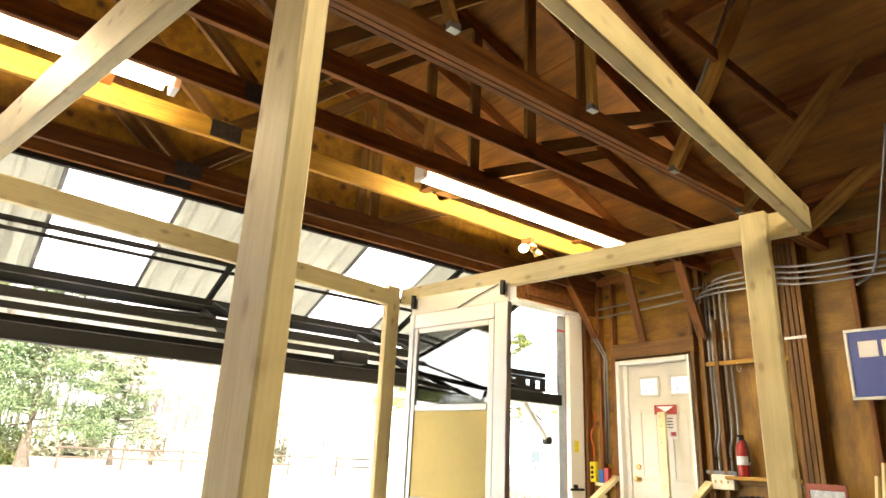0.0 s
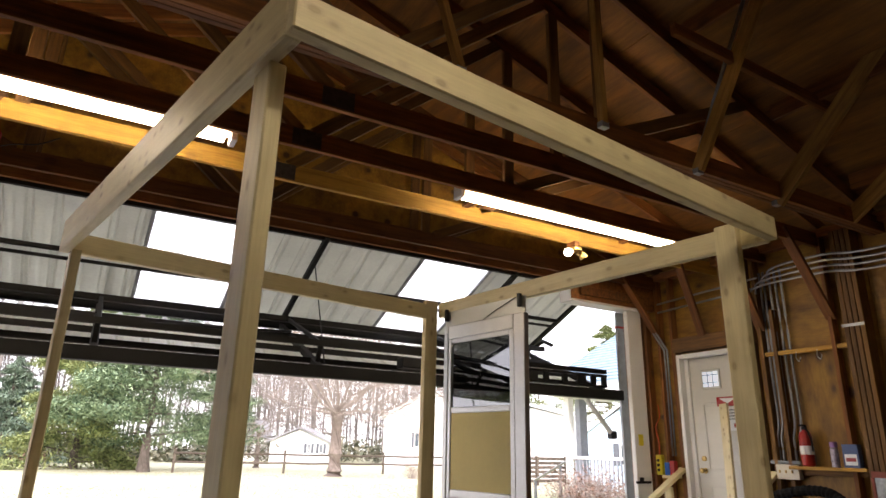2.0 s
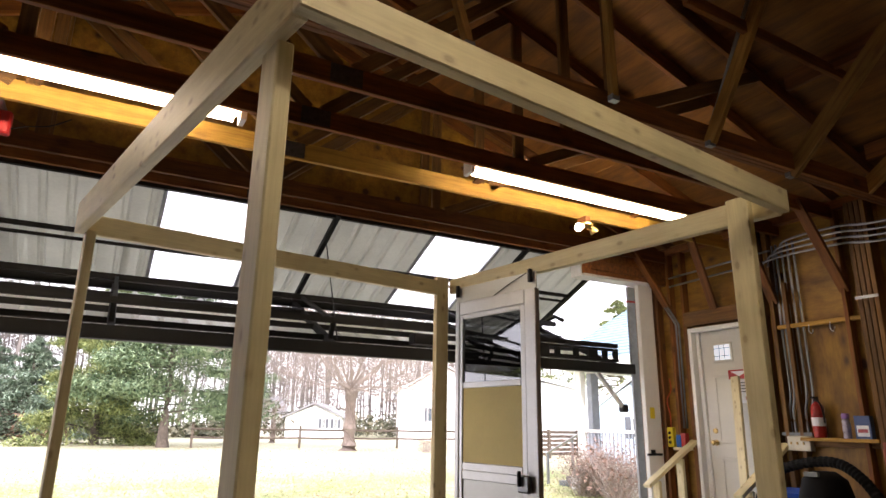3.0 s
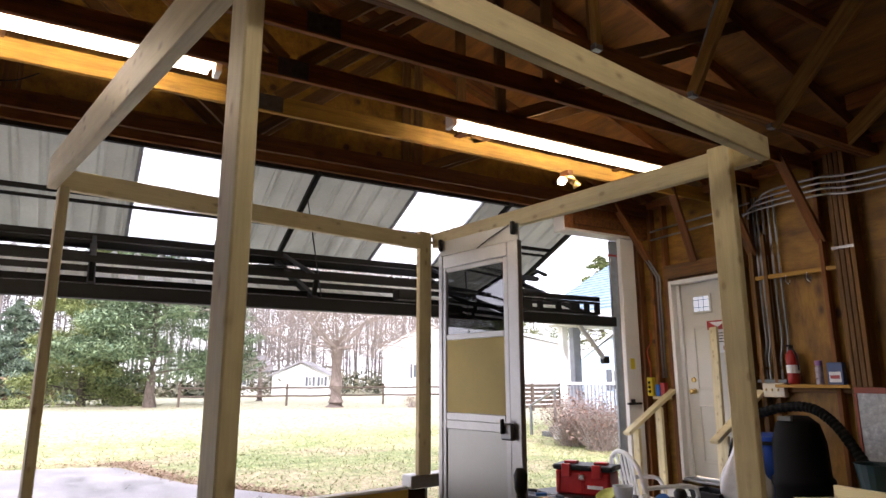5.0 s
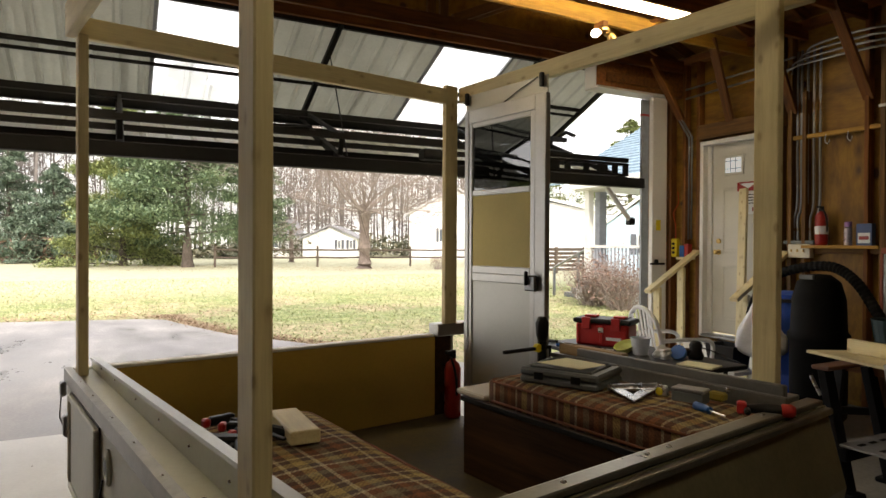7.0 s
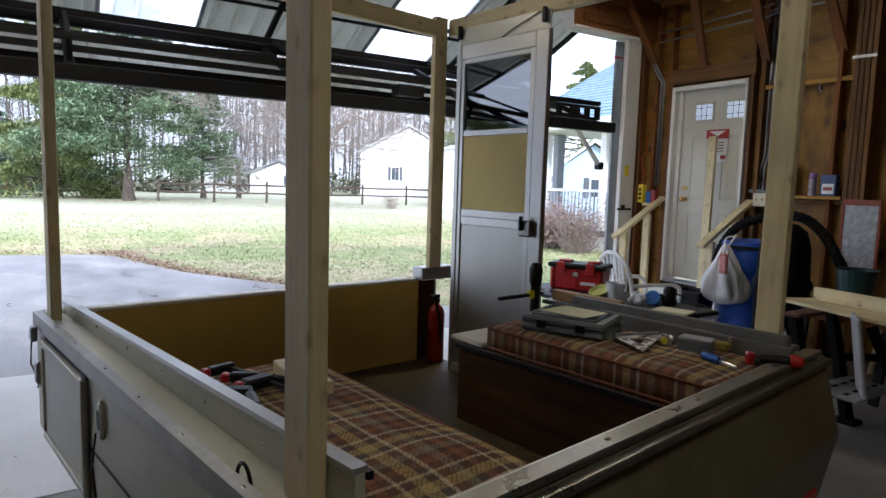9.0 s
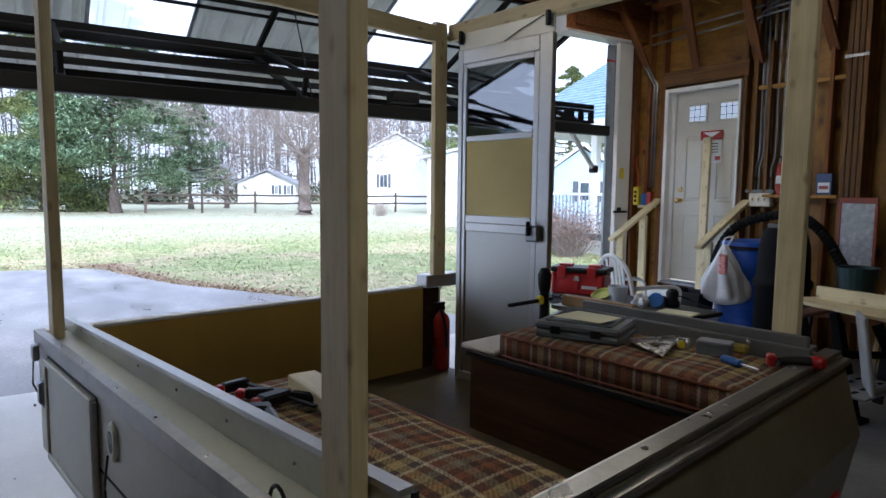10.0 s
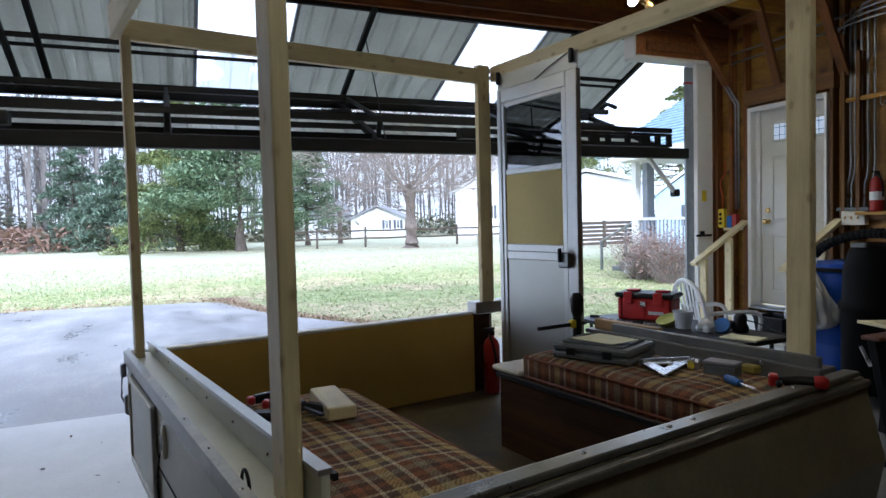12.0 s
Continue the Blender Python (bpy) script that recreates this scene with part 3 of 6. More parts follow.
for f, sz in ((0.03, 0.05), (0.52, 0.035), (0.60, 0.025), (0.985, 0.07)):
    a, b = on_leaf(f, LEAF_Y0, 0.045), on_leaf(f, LEAF_Y1, 0.045)
    part("girt", box((-0.5, -0.5, -0.5), (0.5, 0.5, 0.5)), BLACKSTEEL, upper, "", Matrix.Translation((a + b) / 2) @ Matrix.Diagonal((sz, LEAF_Y1 - LEAF_Y0, sz * 1.2, 1)))
for y in (-2.45, -0.05, 0.2, 3.0, 5.25, 6.4):
    board("stile", on_leaf(0, y, 0.06), on_leaf(1, y, 0.06), 0.05, 0.05, BLACKSTEEL, upper)
for s in sky_spans:
    for y in s:
        board("glazing_bar", on_leaf(0, y, 0.02), on_leaf(1, y, 0.02), 0.035, 0.03, GALV, upper)
# lower half, from the bottom tube out to the middle hinge
LX, LZ = -3.88, 2.14
lo_d = Vector((HX - LX + 0.02, 0, HZ - 0.07 - LZ))


def on_low(f, y, off=0.0):
    nn = Vector((-lo_d.z, 0, lo_d.x)).normalized()
    if nn.z < 0:
        nn = -nn
    return Vector((LX, y, LZ)) + lo_d * f + nn * off


part("lower_sheet", ribbed(LEAF_Y0, LEAF_Y1, tuple(on_low(0.03, 0, -0.07).xz), tuple(on_low(1, 0, -0.07).xz)), WHITE, upper, "white ribbed sheet of the lower half")
part("bottom_tube", box((LX - 0.05, LEAF_Y0, LZ - 0.055), (LX + 0.05, LEAF_Y1 + 0.1, LZ + 0.055), 0.006), BLACKSTEEL, upper)
for f, off, sz in ((0.2, 0.0, 0.05), (0.42, 0.0, 0.05), (0.72, 0.0, 0.06), (0.97, 0.0, 0.06), (0.13, 0.2, 0.05), (0.82, 0.14, 0.06)):
    a, b = on_low(f, LEAF_Y0, off), on_low(f, LEAF_Y1, off)
    part("girt", box((-0.5, -0.5, -0.5), (0.5, 0.5, 0.5)), BLACKSTEEL, upper, "", Matrix.Translation((a + b) / 2) @ Matrix.Diagonal((sz, LEAF_Y1 - LEAF_Y0, sz, 1)))
for y in (-2.4, -0.6, 1.2, 3.0, 4.8, 6.4):
    board("stile", on_low(0, y), on_low(1, y), 0.06, 0.06, BLACKSTEEL, upper)
    if y > 6:
        continue
    board("strut", on_low(0.13, y, 0.0), on_low(0.13, y, 0.2), 0.04, 0.04, BLACKSTEEL, upper, up=(0, 1, 0))
    board("strut", on_low(0.13, y, 0.2), on_low(0.82, y, 0.14), 0.035, 0.035, BLACKSTEEL, upper)
for y in (1.2,):
    board("diagonal_rod", on_low(0.13, y, 0.2), on_low(0.72, y + 1.8, 0.05), 0.025, 0.025, BLACKSTEEL, upper)
for y in (0.0, 3.9):
    part("latch_box", box((-4.0, y - 0.14, 2.24), (-3.86, y + 0.14, 2.34), 0.01), BLACKPL, upper, "black latch mechanism")
for z0, z1 in ((2.225, 2.25), (2.345, 2.37)):
    part("end_rail", box((-4.02, 5.0, z0), (-3.95, 6.42, z1), 0.004), BLACKSTEEL, upper)
for k, y in enumerate((5.02, 5.3, 5.52, 5.78, 5.98, 6.2, 6.36)):
    part("end_gusset", box((-4.0, y, 2.2505), (-3.955, y + (0.13 if k % 3 == 1 else 0.06), 2.3445), 0.004), BLACKSTEEL, upper)
for y in (5.12, 6.28):
    part("rail_foot", box((-4.0, y, LZ + 0.0555), (-3.95, y + 0.06, 2.2245), 0.003), BLACKSTEEL, upper)
part("hinge_arm", tube_along([(-5.42, 6.42, 2.84), (-5.2, 6.5, 2.93), (-5.05, 6.52, 2.86)], 0.03, 6), BLACKSTEEL, upper)
part("lift_rope", cyl((-4.55, 3.05, 3.3), (-4.0, 3.05, 2.2), 0.006, seg=6), BLACKPL, upper)
part("lift_rope", cyl((-4.1, -0.45, 3.4), (-3.9, -0.45, 0.4), 0.008, seg=6), BLACKPL, upper)
part("side_arm", tube_along([(-4.02, 6.14, 2.1), (-4.12, 6.60, 1.73)], 0.028, 8), WHITE, upper, "white metal side arm")
part("arm_foot", box((-4.17, 6.57, 1.67), (-4.08, 6.66, 1.76), 0.014), BLACKPL, upper)

# ---- camper, cut down to its lower body ----
TR = pose(0.3, 1.4, 0, 0, 0, 8.3)
camper = thing("camper_body", TR, "open cream folding camper body with aluminium rims", "camper")
FLOOR = 0.40
ML = pose(-1.95, -0.11, 0, 0, 0, 1.8) @ pose(1.95, 0.11, 0)
MN = pose(0.1, 1.95, 0, 0, 0, 1.7) @ pose(-0.1, -1.95, 0)
U0, U1, V0, V1 = -1.99, 0.15, -0.13, 1.96
part("camper_floor", box((U0 + 0.03, V0 + 0.05, FLOOR - 0.05), (U1 - 0.03, V1 - 0.05, FLOOR)), VINYL, camper, "dark patterned vinyl floor")
# outer skins: upright above, tucked in below
part("side_skin", prism(((V0, 0.875), (V0, 0.42), (V0 + 0.10, 0.30), (V0 + 0.13, 0.30), (V0 + 0.03, 0.43), (V0 + 0.03, 0.875)), U0, U1, "x"), SKIN, camper, "", ML)
part("side_skin", prism(((V1, 0.875), (V1, 0.42), (V1 - 0.10, 0.30), (V1 - 0.13, 0.30), (V1 - 0.03, 0.43), (V1 - 0.03, 0.875)), -1.08, U1, "x"), SKIN, camper)
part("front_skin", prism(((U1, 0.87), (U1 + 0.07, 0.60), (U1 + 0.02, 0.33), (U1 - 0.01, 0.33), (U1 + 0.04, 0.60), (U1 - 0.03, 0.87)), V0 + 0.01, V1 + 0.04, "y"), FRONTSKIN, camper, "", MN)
part("back_skin", box((U0, V0 + 0.03, 0.35), (U0 + 0.025, V1 - 0.03, 0.87)), SKIN, camper)
part("tan_panel", box((U0 + 0.027, V0 + 0.14, FLOOR), (U0 + 0.045, 1.78, 0.875), 0.002), TAN, camper, "tan hardboard inner panel")
part("brown_panel", box((U0 + 0.027, 1.783, FLOOR), (U0 + 0.045, V1 - 0.06, 0.90), 0.002), WALNUT, camper, "dark walnut veneer panel")
part("corner_rail", box((U0 - 0.01, 1.77, 0.88), (U0 + 0.09, 2.04, 0.955), 0.006), ALU, camper)
part("back_rim", box((U0 - 0.01, V0 + 0.02, 0.877), (U0 + 0.05, 1.768, 0.893), 0.004), WHITE, camper, "thin white edge trim")
# left rim: outer trim, ledge, raised inner lip with capping
part("rim_trim", prism(((V0 - 0.012, 0.84), (V0 - 0.012, 0.893), (V0 + 0.014, 0.898), (V0 + 0.014, 0.887), (V0 - 0.002, 0.883), (V0 - 0.002, 0.84)), U0, U1, "x"), TRIMGREY, camper, "grey edge trim", ML)
part("ledge", box((U0, V0 + 0.0, 0.872), (U1 - 0.02, V0 + 0.09, 0.886), 0.002), SKIN, camper, "", ML)
part("inner_lip", prism(((U0 + 0.02, 0.80), (U1 - 0.03, 0.80), (U1 - 0.03, 0.972), (U0 + 0.02, 0.920)), V0 + 0.091, V0 + 0.109, "y"), SKIN, camper, "cream raised inner lip", ML)
part("lip_cap", prism(((U0 + 0.02, 0.921), (U1 - 0.03, 0.973), (U1 - 0.03, 0.985), (U0 + 0.02, 0.933)), V0 + 0.085, V0 + 0.115, "y"), ALU, camper, "", ML)
part("lip_gasket", prism(((U0 + 0.02, 0.905), (U1 - 0.03, 0.957), (U1 - 0.03, 0.972), (U0 + 0.02, 0.92)), V0 + 0.1155, V0 + 0.127, "y"), BLACKPL, camper, "black rubber edge", ML)
part("skin_crease", box((U0 + 0.02, V0 - 0.004, 0.60), (U1 - 0.1, V0 - 0.0005, 0.606)), BLACKPL, camper, "dark body seam", ML)
for u in (-1.72, -1.45, -1.1, -0.8, -0.5, -0.2):
    part("screw_head", lathe([(0.006, 0), (0.005, 0.003), (0.002, 0.004)], 8), STEEL, camper, "", ML @ pose(u, V0 + 0.09, 0.92, 90))
    part("rim_rivet", lathe([(0.006, 0), (0.004, 0.002), (0.0, 0.003)], 8), STEEL, camper, "", ML @ pose(u + 0.1, V0 + 0.0, 0.896))
# near rim: cap and a second step below it
part("front_cap", box((U1 - 0.055, V0 + 0.02, 0.872), (U1 + 0.0, V1 + 0.02, 0.892), 0.004), CAPGREY, camper, "", MN)
part("front_step", box((U1 + 0.0005, V0 + 0.0, 0.846), (U1 + 0.03, V1 + 0.03, 0.868), 0.004), CAPGREY, camper, "", MN)
part("front_lip", box((U1 - 0.062, V0 + 0.17, 0.82), (U1 - 0.056, V1 - 0.12, 0.888)), BRUSHED, camper, "", MN)
for v in (0.66, 0.98, 1.08, 1.6):
    part("screw_head", lathe([(0.009, 0), (0.008, 0.003), (0.003, 0.005)], 10), STEEL, camper, "", MN @ pose(U1 - 0.03, v, 0.892))
# right rim: two stepped rails
part("right_rail", box((-0.86, 1.80, 0.85), (0.11, 1.825, 0.915), 0.004), RAILGREY, camper)
part("right_rail", box((-0.86, 1.826, 0.885), (0.09, 1.852, 0.95), 0.004), RAILGREY, camper)
part("right_ledge", box((-1.06, 1.853, 0.88), (U1 - 0.07, V1, 0.9), 0.003), RAILGREY, camper)
for u in (-0.6, -0.1):
    part("screw_head", lathe([(0.009, 0), (0.008, 0.003), (0.003, 0.005)], 10), STEEL, camper, "", pose(u, 1.799, 0.905, 90))
# storage hatch on the left side
h0, h1 = -1.79, -1.22
part("hatch", box((h0, V0 - 0.012, 0.46), (h1, V0 - 0.001, 0.79), 0.003), SKIN, camper, "cream storage hatch with aluminium frame", ML)
for a, b in (((h0 - 0.02, V0 - 0.02, 0.79), (h1 + 0.02, V0 - 0.001, 0.815)), ((h0 - 0.02, V0 - 0.02, 0.435), (h1 + 0.02, V0 - 0.001, 0.46)),
             ((h0 - 0.022, V0 - 0.02, 0.461), (h0, V0 - 0.001, 0.789)), ((h1, V0 - 0.02, 0.461), (h1 + 0.022, V0 - 0.001, 0.789))):
    part("hatch_frame", box(a, b, 0.004), SKIN, camper, "", ML)
part("hatch_gap", box((h0 - 0.028, V0 - 0.004, 0.428), (h1 + 0.028, V0 - 0.0005, 0.822)), BLACKPL, camper, "dark gap round the hatch", ML)
part("hatch_hinge", tube_along([(h1 + 0.034, V0 - 0.012, 0.44), (h1 + 0.034, V0 - 0.012, 0.81)], 0.009, 8), TRIMGREY, camper, "", ML)
part("hatch_latch", box((h0 - 0.1, V0 - 0.03, 0.63), (h0 - 0.05, V0 - 0.001, 0.72), 0.008), GALV, camper, "", ML)
part("lid_clasp", box((-1.94, V0 - 0.035, 0.79), (-1.89, V0 - 0.013, 0.85), 0.006), GALV, camper, "", ML)
part("clasp_hook", tube_along([(-1.92, V0 - 0.03, 0.79), (-1.92, V0 - 0.035, 0.70), (-1.90, V0 - 0.025, 0.67)], 0.004, 6), GALV, camper, "", ML)
part("inlet_plate", lathe([(0.055, 0), (0.055, 0.006), (0.045, 0.012), (0.032, 0.012), (0.03, 0.004), (0.0, 0.004)], 20), SKIN, camper, "cream round power inlet plate", ML @ pose(-1.03, V0 - 0.001, 0.735, 90) @ Matrix.Diagonal((0.72, 1.05, 1, 1)))
part("inlet_hole", lathe([(0.024, 0), (0.022, 0.006), (0.0, 0.006)], 16), BLACKPL, camper, "", ML @ pose(-1.03, V0 - 0.007, 0.735, 90) @ Matrix.Diagonal((0.8, 1.2, 1, 1)))
part("cord", tube_along(curve_pts([(-1.03, V0 - 0.02, 0.70), (-1.03, V0 - 0.03, 0.6), (-1.03, V0 - 0.02, 0.45), (-1.03, V0 - 0.02, 0.3)], 8), 0.0035, 6), BLACKPL, camper, "", ML)
part("clasp_ring", tube_along([(-0.14 + 0.03 * math.cos(a / 8 * math.pi), V0 + 0.02, 0.88 + 0.04 * math.sin(a / 8 * math.pi)) for a in range(0, 15)], 0.004, 6), BLACKPL, camper, "", ML)
part("tail_light", box((U1 + 0.0, V1 - 0.20, 0.335), (U1 + 0.045, V1 - 0.04, 0.415), 0.01), REDPL, camper, "red tail light lens")
part("chassis", box((U0 + 0.2, 0.35, 0.2), (U1 - 0.1, 1.5, 0.3)), BLACKSTEEL, camper)
for v in (0.12, 1.73):
    part("wheel", lathe([(0.08, -0.08), (0.2, -0.08), (0.24, -0.06), (0.25, 0), (0.24, 0.06), (0.2, 0.08), (0.08, 0.08)], 24), RUBBER, camper, "black camper tyre", pose(-0.9, v, 0.25, 90))
part("jack_leg", box((-0.1, 0.3, 0.004), (-0.04, 0.36, 0.25)), BLACKSTEEL, camper)

# benches inside
bench = thing("bench", TR, "dark walnut veneer storage bench in the camper", "bench")
part("bench_front", box((-1.09, 1.34, FLOOR), (0.06, 1.36, 0.735), 0.003), WALNUT, bench)
part("bench_end", box((-1.09, 1.361, FLOOR), (-1.07, 1.79, 0.735), 0.003), WALNUT, bench)
part("bench_lid", box((-1.10, 1.335, 0.736), (0.06, 1.79, 0.752), 0.003), WALNUT, bench)
part("black_edge", box((-1.105, 1.328, 0.728), (0.06, 1.334, 0.75), 0.002), BLACKPL, bench)
bench2 = thing("bench", TR, "dark walnut veneer storage bench under the plaid mattress", "bench")
part("bench_front", box((-1.05, 0.52, FLOOR), (0.06, 0.54, 0.70), 0.003), WALNUT, bench2)
part("bench_end", box((-1.05, 0.08, FLOOR), (-1.03, 0.519, 0.70), 0.003), WALNUT, bench2)
part("bench_lid", box((-1.06, 0.075, 0.701), (0.06, 0.545, 0.715), 0.003), WALNUT, bench2)


def cushion(x0, x1, y0, y1, z0, z1, name, label):
    bm = bmesh.new()
    bmesh.ops.create_grid(bm, x_segments=24, y_segments=12, size=0.5)
    r = bmesh.ops.extrude_face_region(bm, geom=bm.faces[:])
    top = [v for v in r["geom"] if isinstance(v, bmesh.types.BMVert)]
    for v in top:
        v.co.z = 1.0
    bmesh.ops.bevel(bm, geom=[e for e in bm.edges if e.is_boundary is False and abs(abs(e.verts[0].co.x) - 0.5) + abs(abs(e.verts[1].co.x) - 0.5) < 1e-4 and e.verts[0].co.z == e.verts[1].co.z
                              or abs(abs(e.verts[0].co.y) - 0.5) + abs(abs(e.verts[1].co.y) - 0.5) < 1e-4 and e.verts[0].co.z == e.verts[1].co.z], offset=0.02, segments=2, affect="EDGES")
    for v in bm.verts:
        x, y, z = v.co
        bulge = (1 - (2 * x) ** 8) * (1 - (2 * y) ** 6)
        w = noise.noise(Vector((x * 4 + x0, y * 3, 3.3))) * 0.012 * (z > 0.5)
        v.co = Vector((x0 + (x + 0.5) * (x1 - x0), y0 + (y + 0.5) * (y1 - y0), z0 + z * (z1 - z0) + (0.018 * bulge + w if z > 0.5 else 0)))
    bmesh.ops.recalc_face_normals(bm, faces=bm.faces)
    o = link(name, bm, PLAID, None, "", TR, smooth=True)
    for z in (z0 + 0.012, z1 - 0.006):
        e = 0.004
        loop = [(x0 - e + 0.03, y0 - e, z), (x1 + e - 0.03, y0 - e, z), (x1 + e, y0 - e + 0.03, z), (x1 + e, y1 + e - 0.03, z),
                (x1 + e - 0.03, y1 + e, z), (x0 - e + 0.03, y1 + e, z), (x0 - e, y1 + e - 0.03, z), (x0 - e, y0 - e + 0.03, z), (x0 - e + 0.03, y0 - e, z)]
        link("piping", tube_along(loop, 0.0055, 6), plain("rust_piping", (0.16, 0.05, 0.02), 0.9, 0, 0.2, 30, 120, 0.2), o, "rust-brown corded piping", smooth=True)
    return tagged(o, label, "cushion", "plaid cushions")


cushion(-0.92, 0.06, 1.345, 1.79, 0.753, 0.855, "bench_cushion", "brown and rust plaid cushion on the storage bench")
cushion(-1.05, 0.06, 0.085, 0.56, 0.716, 0.81, "mattress", "brown, rust and cream plaid mattress in the camper")
slab = link("table_slab", box((-1.14, 1.33, 0.753), (-0.935, 1.70, 0.778), 0.008), plain("cream_laminate", (0.60, 0.55, 0.45), 0.4, 0, 0.05), None, "", TR)
tagged(slab, "small cream laminate slab on the bench end", "slab")

# ---- new pine frame on the camper ----
FR = thing("roof_frame", TR, "new pale pine frame nailed up over the camper", "timber frame")
BZ = 2.288
board("post", (-0.005, 0.0, 0.886), (-0.005, 0.0, BZ), 0.089, 0.038, PINE, FR, up=(0, 1, 0))
board("post", (-0.003, 1.884, 0.90), (-0.003, 1.884, BZ + 0.09), 0.089, 0.038, PINE, FR, up=(0, 1, 0))
board("post", (-1.906, 1.855, 0.955), (-1.906, 1.855, BZ + 0.097), 0.038, 0.089, PINE, FR, up=(0, 1, 0))
board("post", (-1.84, -0.09, 0.886), (-1.84, -0.09, BZ), 0.089, 0.038, PINE, FR, up=(0, 1, 0))
board("beam", (0.13, -0.012, BZ + 0.07), (-1.875, -0.13, BZ + 0.065), 0.038, 0.14, PINE, FR)
board("beam", (0.15, -0.03, BZ + 0.0445), (0.15, 1.92, BZ + 0.0445), 0.038, 0.089, PINE, FR)
board("beam", (-1.86, -0.102, BZ + 0.04), (-1.89, 1.81, BZ + 0.027), 0.038, 0.089, PINE, FR)
board("beam", (-1.885, 1.92, BZ + 0.0445), (0.13, 1.924, BZ + 0.0445), 0.038, 0.089, PINE, FR)

# ---- aluminium entry door of the camper ----
ED = thing("camper_door", TR @ pose(-1.69, 1.80, FLOOR, 0, 0, 2.0), "narrow aluminium camper door with upper window", "door")
W, H = 0.625, 1.79
for a, b in (((0, 0, 0), (0.035, 0.035, H)), ((W - 0.075, 0, 0), (W, 0.035, H)), ((0.036, 0, H - 0.075), (W - 0.076, 0.035, H)), ((0.036, 0, 0), (W - 0.076, 0.035, 0.05))):
    part("door_frame", box(a, b, 0.004), ALU, ED)
for a, b in (((0.036, 0.004, 0.05), (0.062, 0.03, H - 0.076)), ((W - 0.11, 0.004, 0.05), (W - 0.076, 0.03, H - 0.076)),
             ((0.063, 0.004, 0.83), (W - 0.111, 0.03, 0.875)), ((0.063, 0.004, 0.8755), (W - 0.111, 0.03, 0.915)), ((0.063, 0.004, 1.305), (W - 0.111, 0.03, 1.335)), ((0.063, 0.004, H - 0.10), (W - 0.111, 0.03, H - 0.076))):
    part("sash_rail", box(a, b, 0.003), ALU, ED)
part("lower_panel", box((0.063, 0.012, 0.051), (W - 0.111, 0.02, 0.829)), BRUSHED, ED, "bare brushed aluminium lower panel")
part("middle_panel", box((0.063, 0.010, 0.916), (W - 0.111, 0.018, 1.304)), CREAM, ED, "cream yellow blanked window")
p = part("window_pane", box((0.063, 0.014, 1.336), (W - 0.111, 0.018, H - 0.101)), DARKGLASS, ED, "dark smoked window pane")
p.visible_shadow = False
part("top_panel", box((0.0, 0.012, H + 0.002), (W, 0.018, H + 0.088)), BRUSHED, ED, "aluminium sheet above the door")
for x in (0.02, W - 0.03):
    part("bracket", box((x - 0.010, -0.012, H + 0.03), (x + 0.010, 0.0115, H + 0.10), 0.004), BLACKPL, ED, "dark metal bracket")
part("door_latch", box((W - 0.12, -0.03, 0.80), (W - 0.04, -0.002, 0.88), 0.008), GALV, ED)
part("latch_lever", box((W - 0.10, -0.05, 0.83), (W - 0.085, -0.03, 0.90), 0.004), BLACKPL, ED)
part("wire", tube_along([(0.32, 0.005, H + 0.0), (0.42, 0.005, H + 0.04), (W - 0.06, 0.005, H + 0.085)], 0.003, 5), BLACKPL, ED)


# ---- lamps ----
def fluorescent(y0, y1, x0=-2.43, glow=TUBE):
    t = thing("fluorescent_light", pose(x0, 0, 0), "lit white eight-foot fluorescent batten between trusses", "ceiling light", "fluorescent lights")
    part("batten", box((-0.055, y0, 3.455), (0.055, y1, 3.51), 0.006), WHITE, t)
    for x in (-0.035, 0.035):
        part("tube", cyl((x, y0 + 0.05, 3.425), (x, y1 - 0.05, 3.425), 0.019, seg=12), glow, t, "glowing fluorescent tube")
    for y in (y0, y1):
        part("end_cap", box((-0.06, y - 0.018, 3.395), (0.06, y + 0.022, 3.515), 0.005), WHITEPL, t)
    for y in (y0 + 0.3, y1 - 0.3):
        part("mounting_strip", box((-0.412, y - 0.03, 3.5105), (0.162, y + 0.03, 3.53), 0.002), OLD, t)
    for y in (y0 + 0.4, y1 - 0.4):
        part("hanger_hook", tube_along([(0.06, y, 3.5), (0.075, y, 3.56), (0.05, y, 3.6)], 0.006, 6), GALV, t)
    return t


fluorescent(-0.66, 1.76)
fluorescent(3.50, 5.92)
# unseen lamp and its beams, added to brighten the near posts
fluorescent(0.60, 3.02, 1.65, FILLTUBE)
for bx in (1.245, 1.805):
    tagged(board("lamp_beam", (bx, -3.02, 3.598), (bx, 7.08, 3.598), 0.038, 0.14, OLD), "unseen dark timber beam added to carry the extra lamp", "beam", "lamp beams")
bulbs = thing("bulb_fixture", pose(-2.78, 4.98, 3.26), "two-bulb ceiling fixture, one bulb lit", "ceiling light")
part("base_plate", lathe([(0.06, 0.05), (0.06, 0.07), (0.04, 0.085)], 16), BRASS, bulbs)
part("mounting_box", box((-0.09, -0.03, 0.086), (0.03, 0.03, 0.14), 0.004), OLD, bulbs)
part("socket", cyl((0, -0.02, 0.05), (0, -0.055, 0.035), 0.024), BRASS, bulbs)
part("socket", cyl((0, 0.02, 0.05), (0, 0.055, 0.035), 0.028), BRASS, bulbs)
part("lit_bulb", lathe([(0.012, 0.05), (0.028, 0.03), (0.038, 0.0), (0.03, -0.03), (0.0, -0.042)], 14), BULB, bulbs, "glowing bulb", pose(0, -0.085, 0.025, -65))
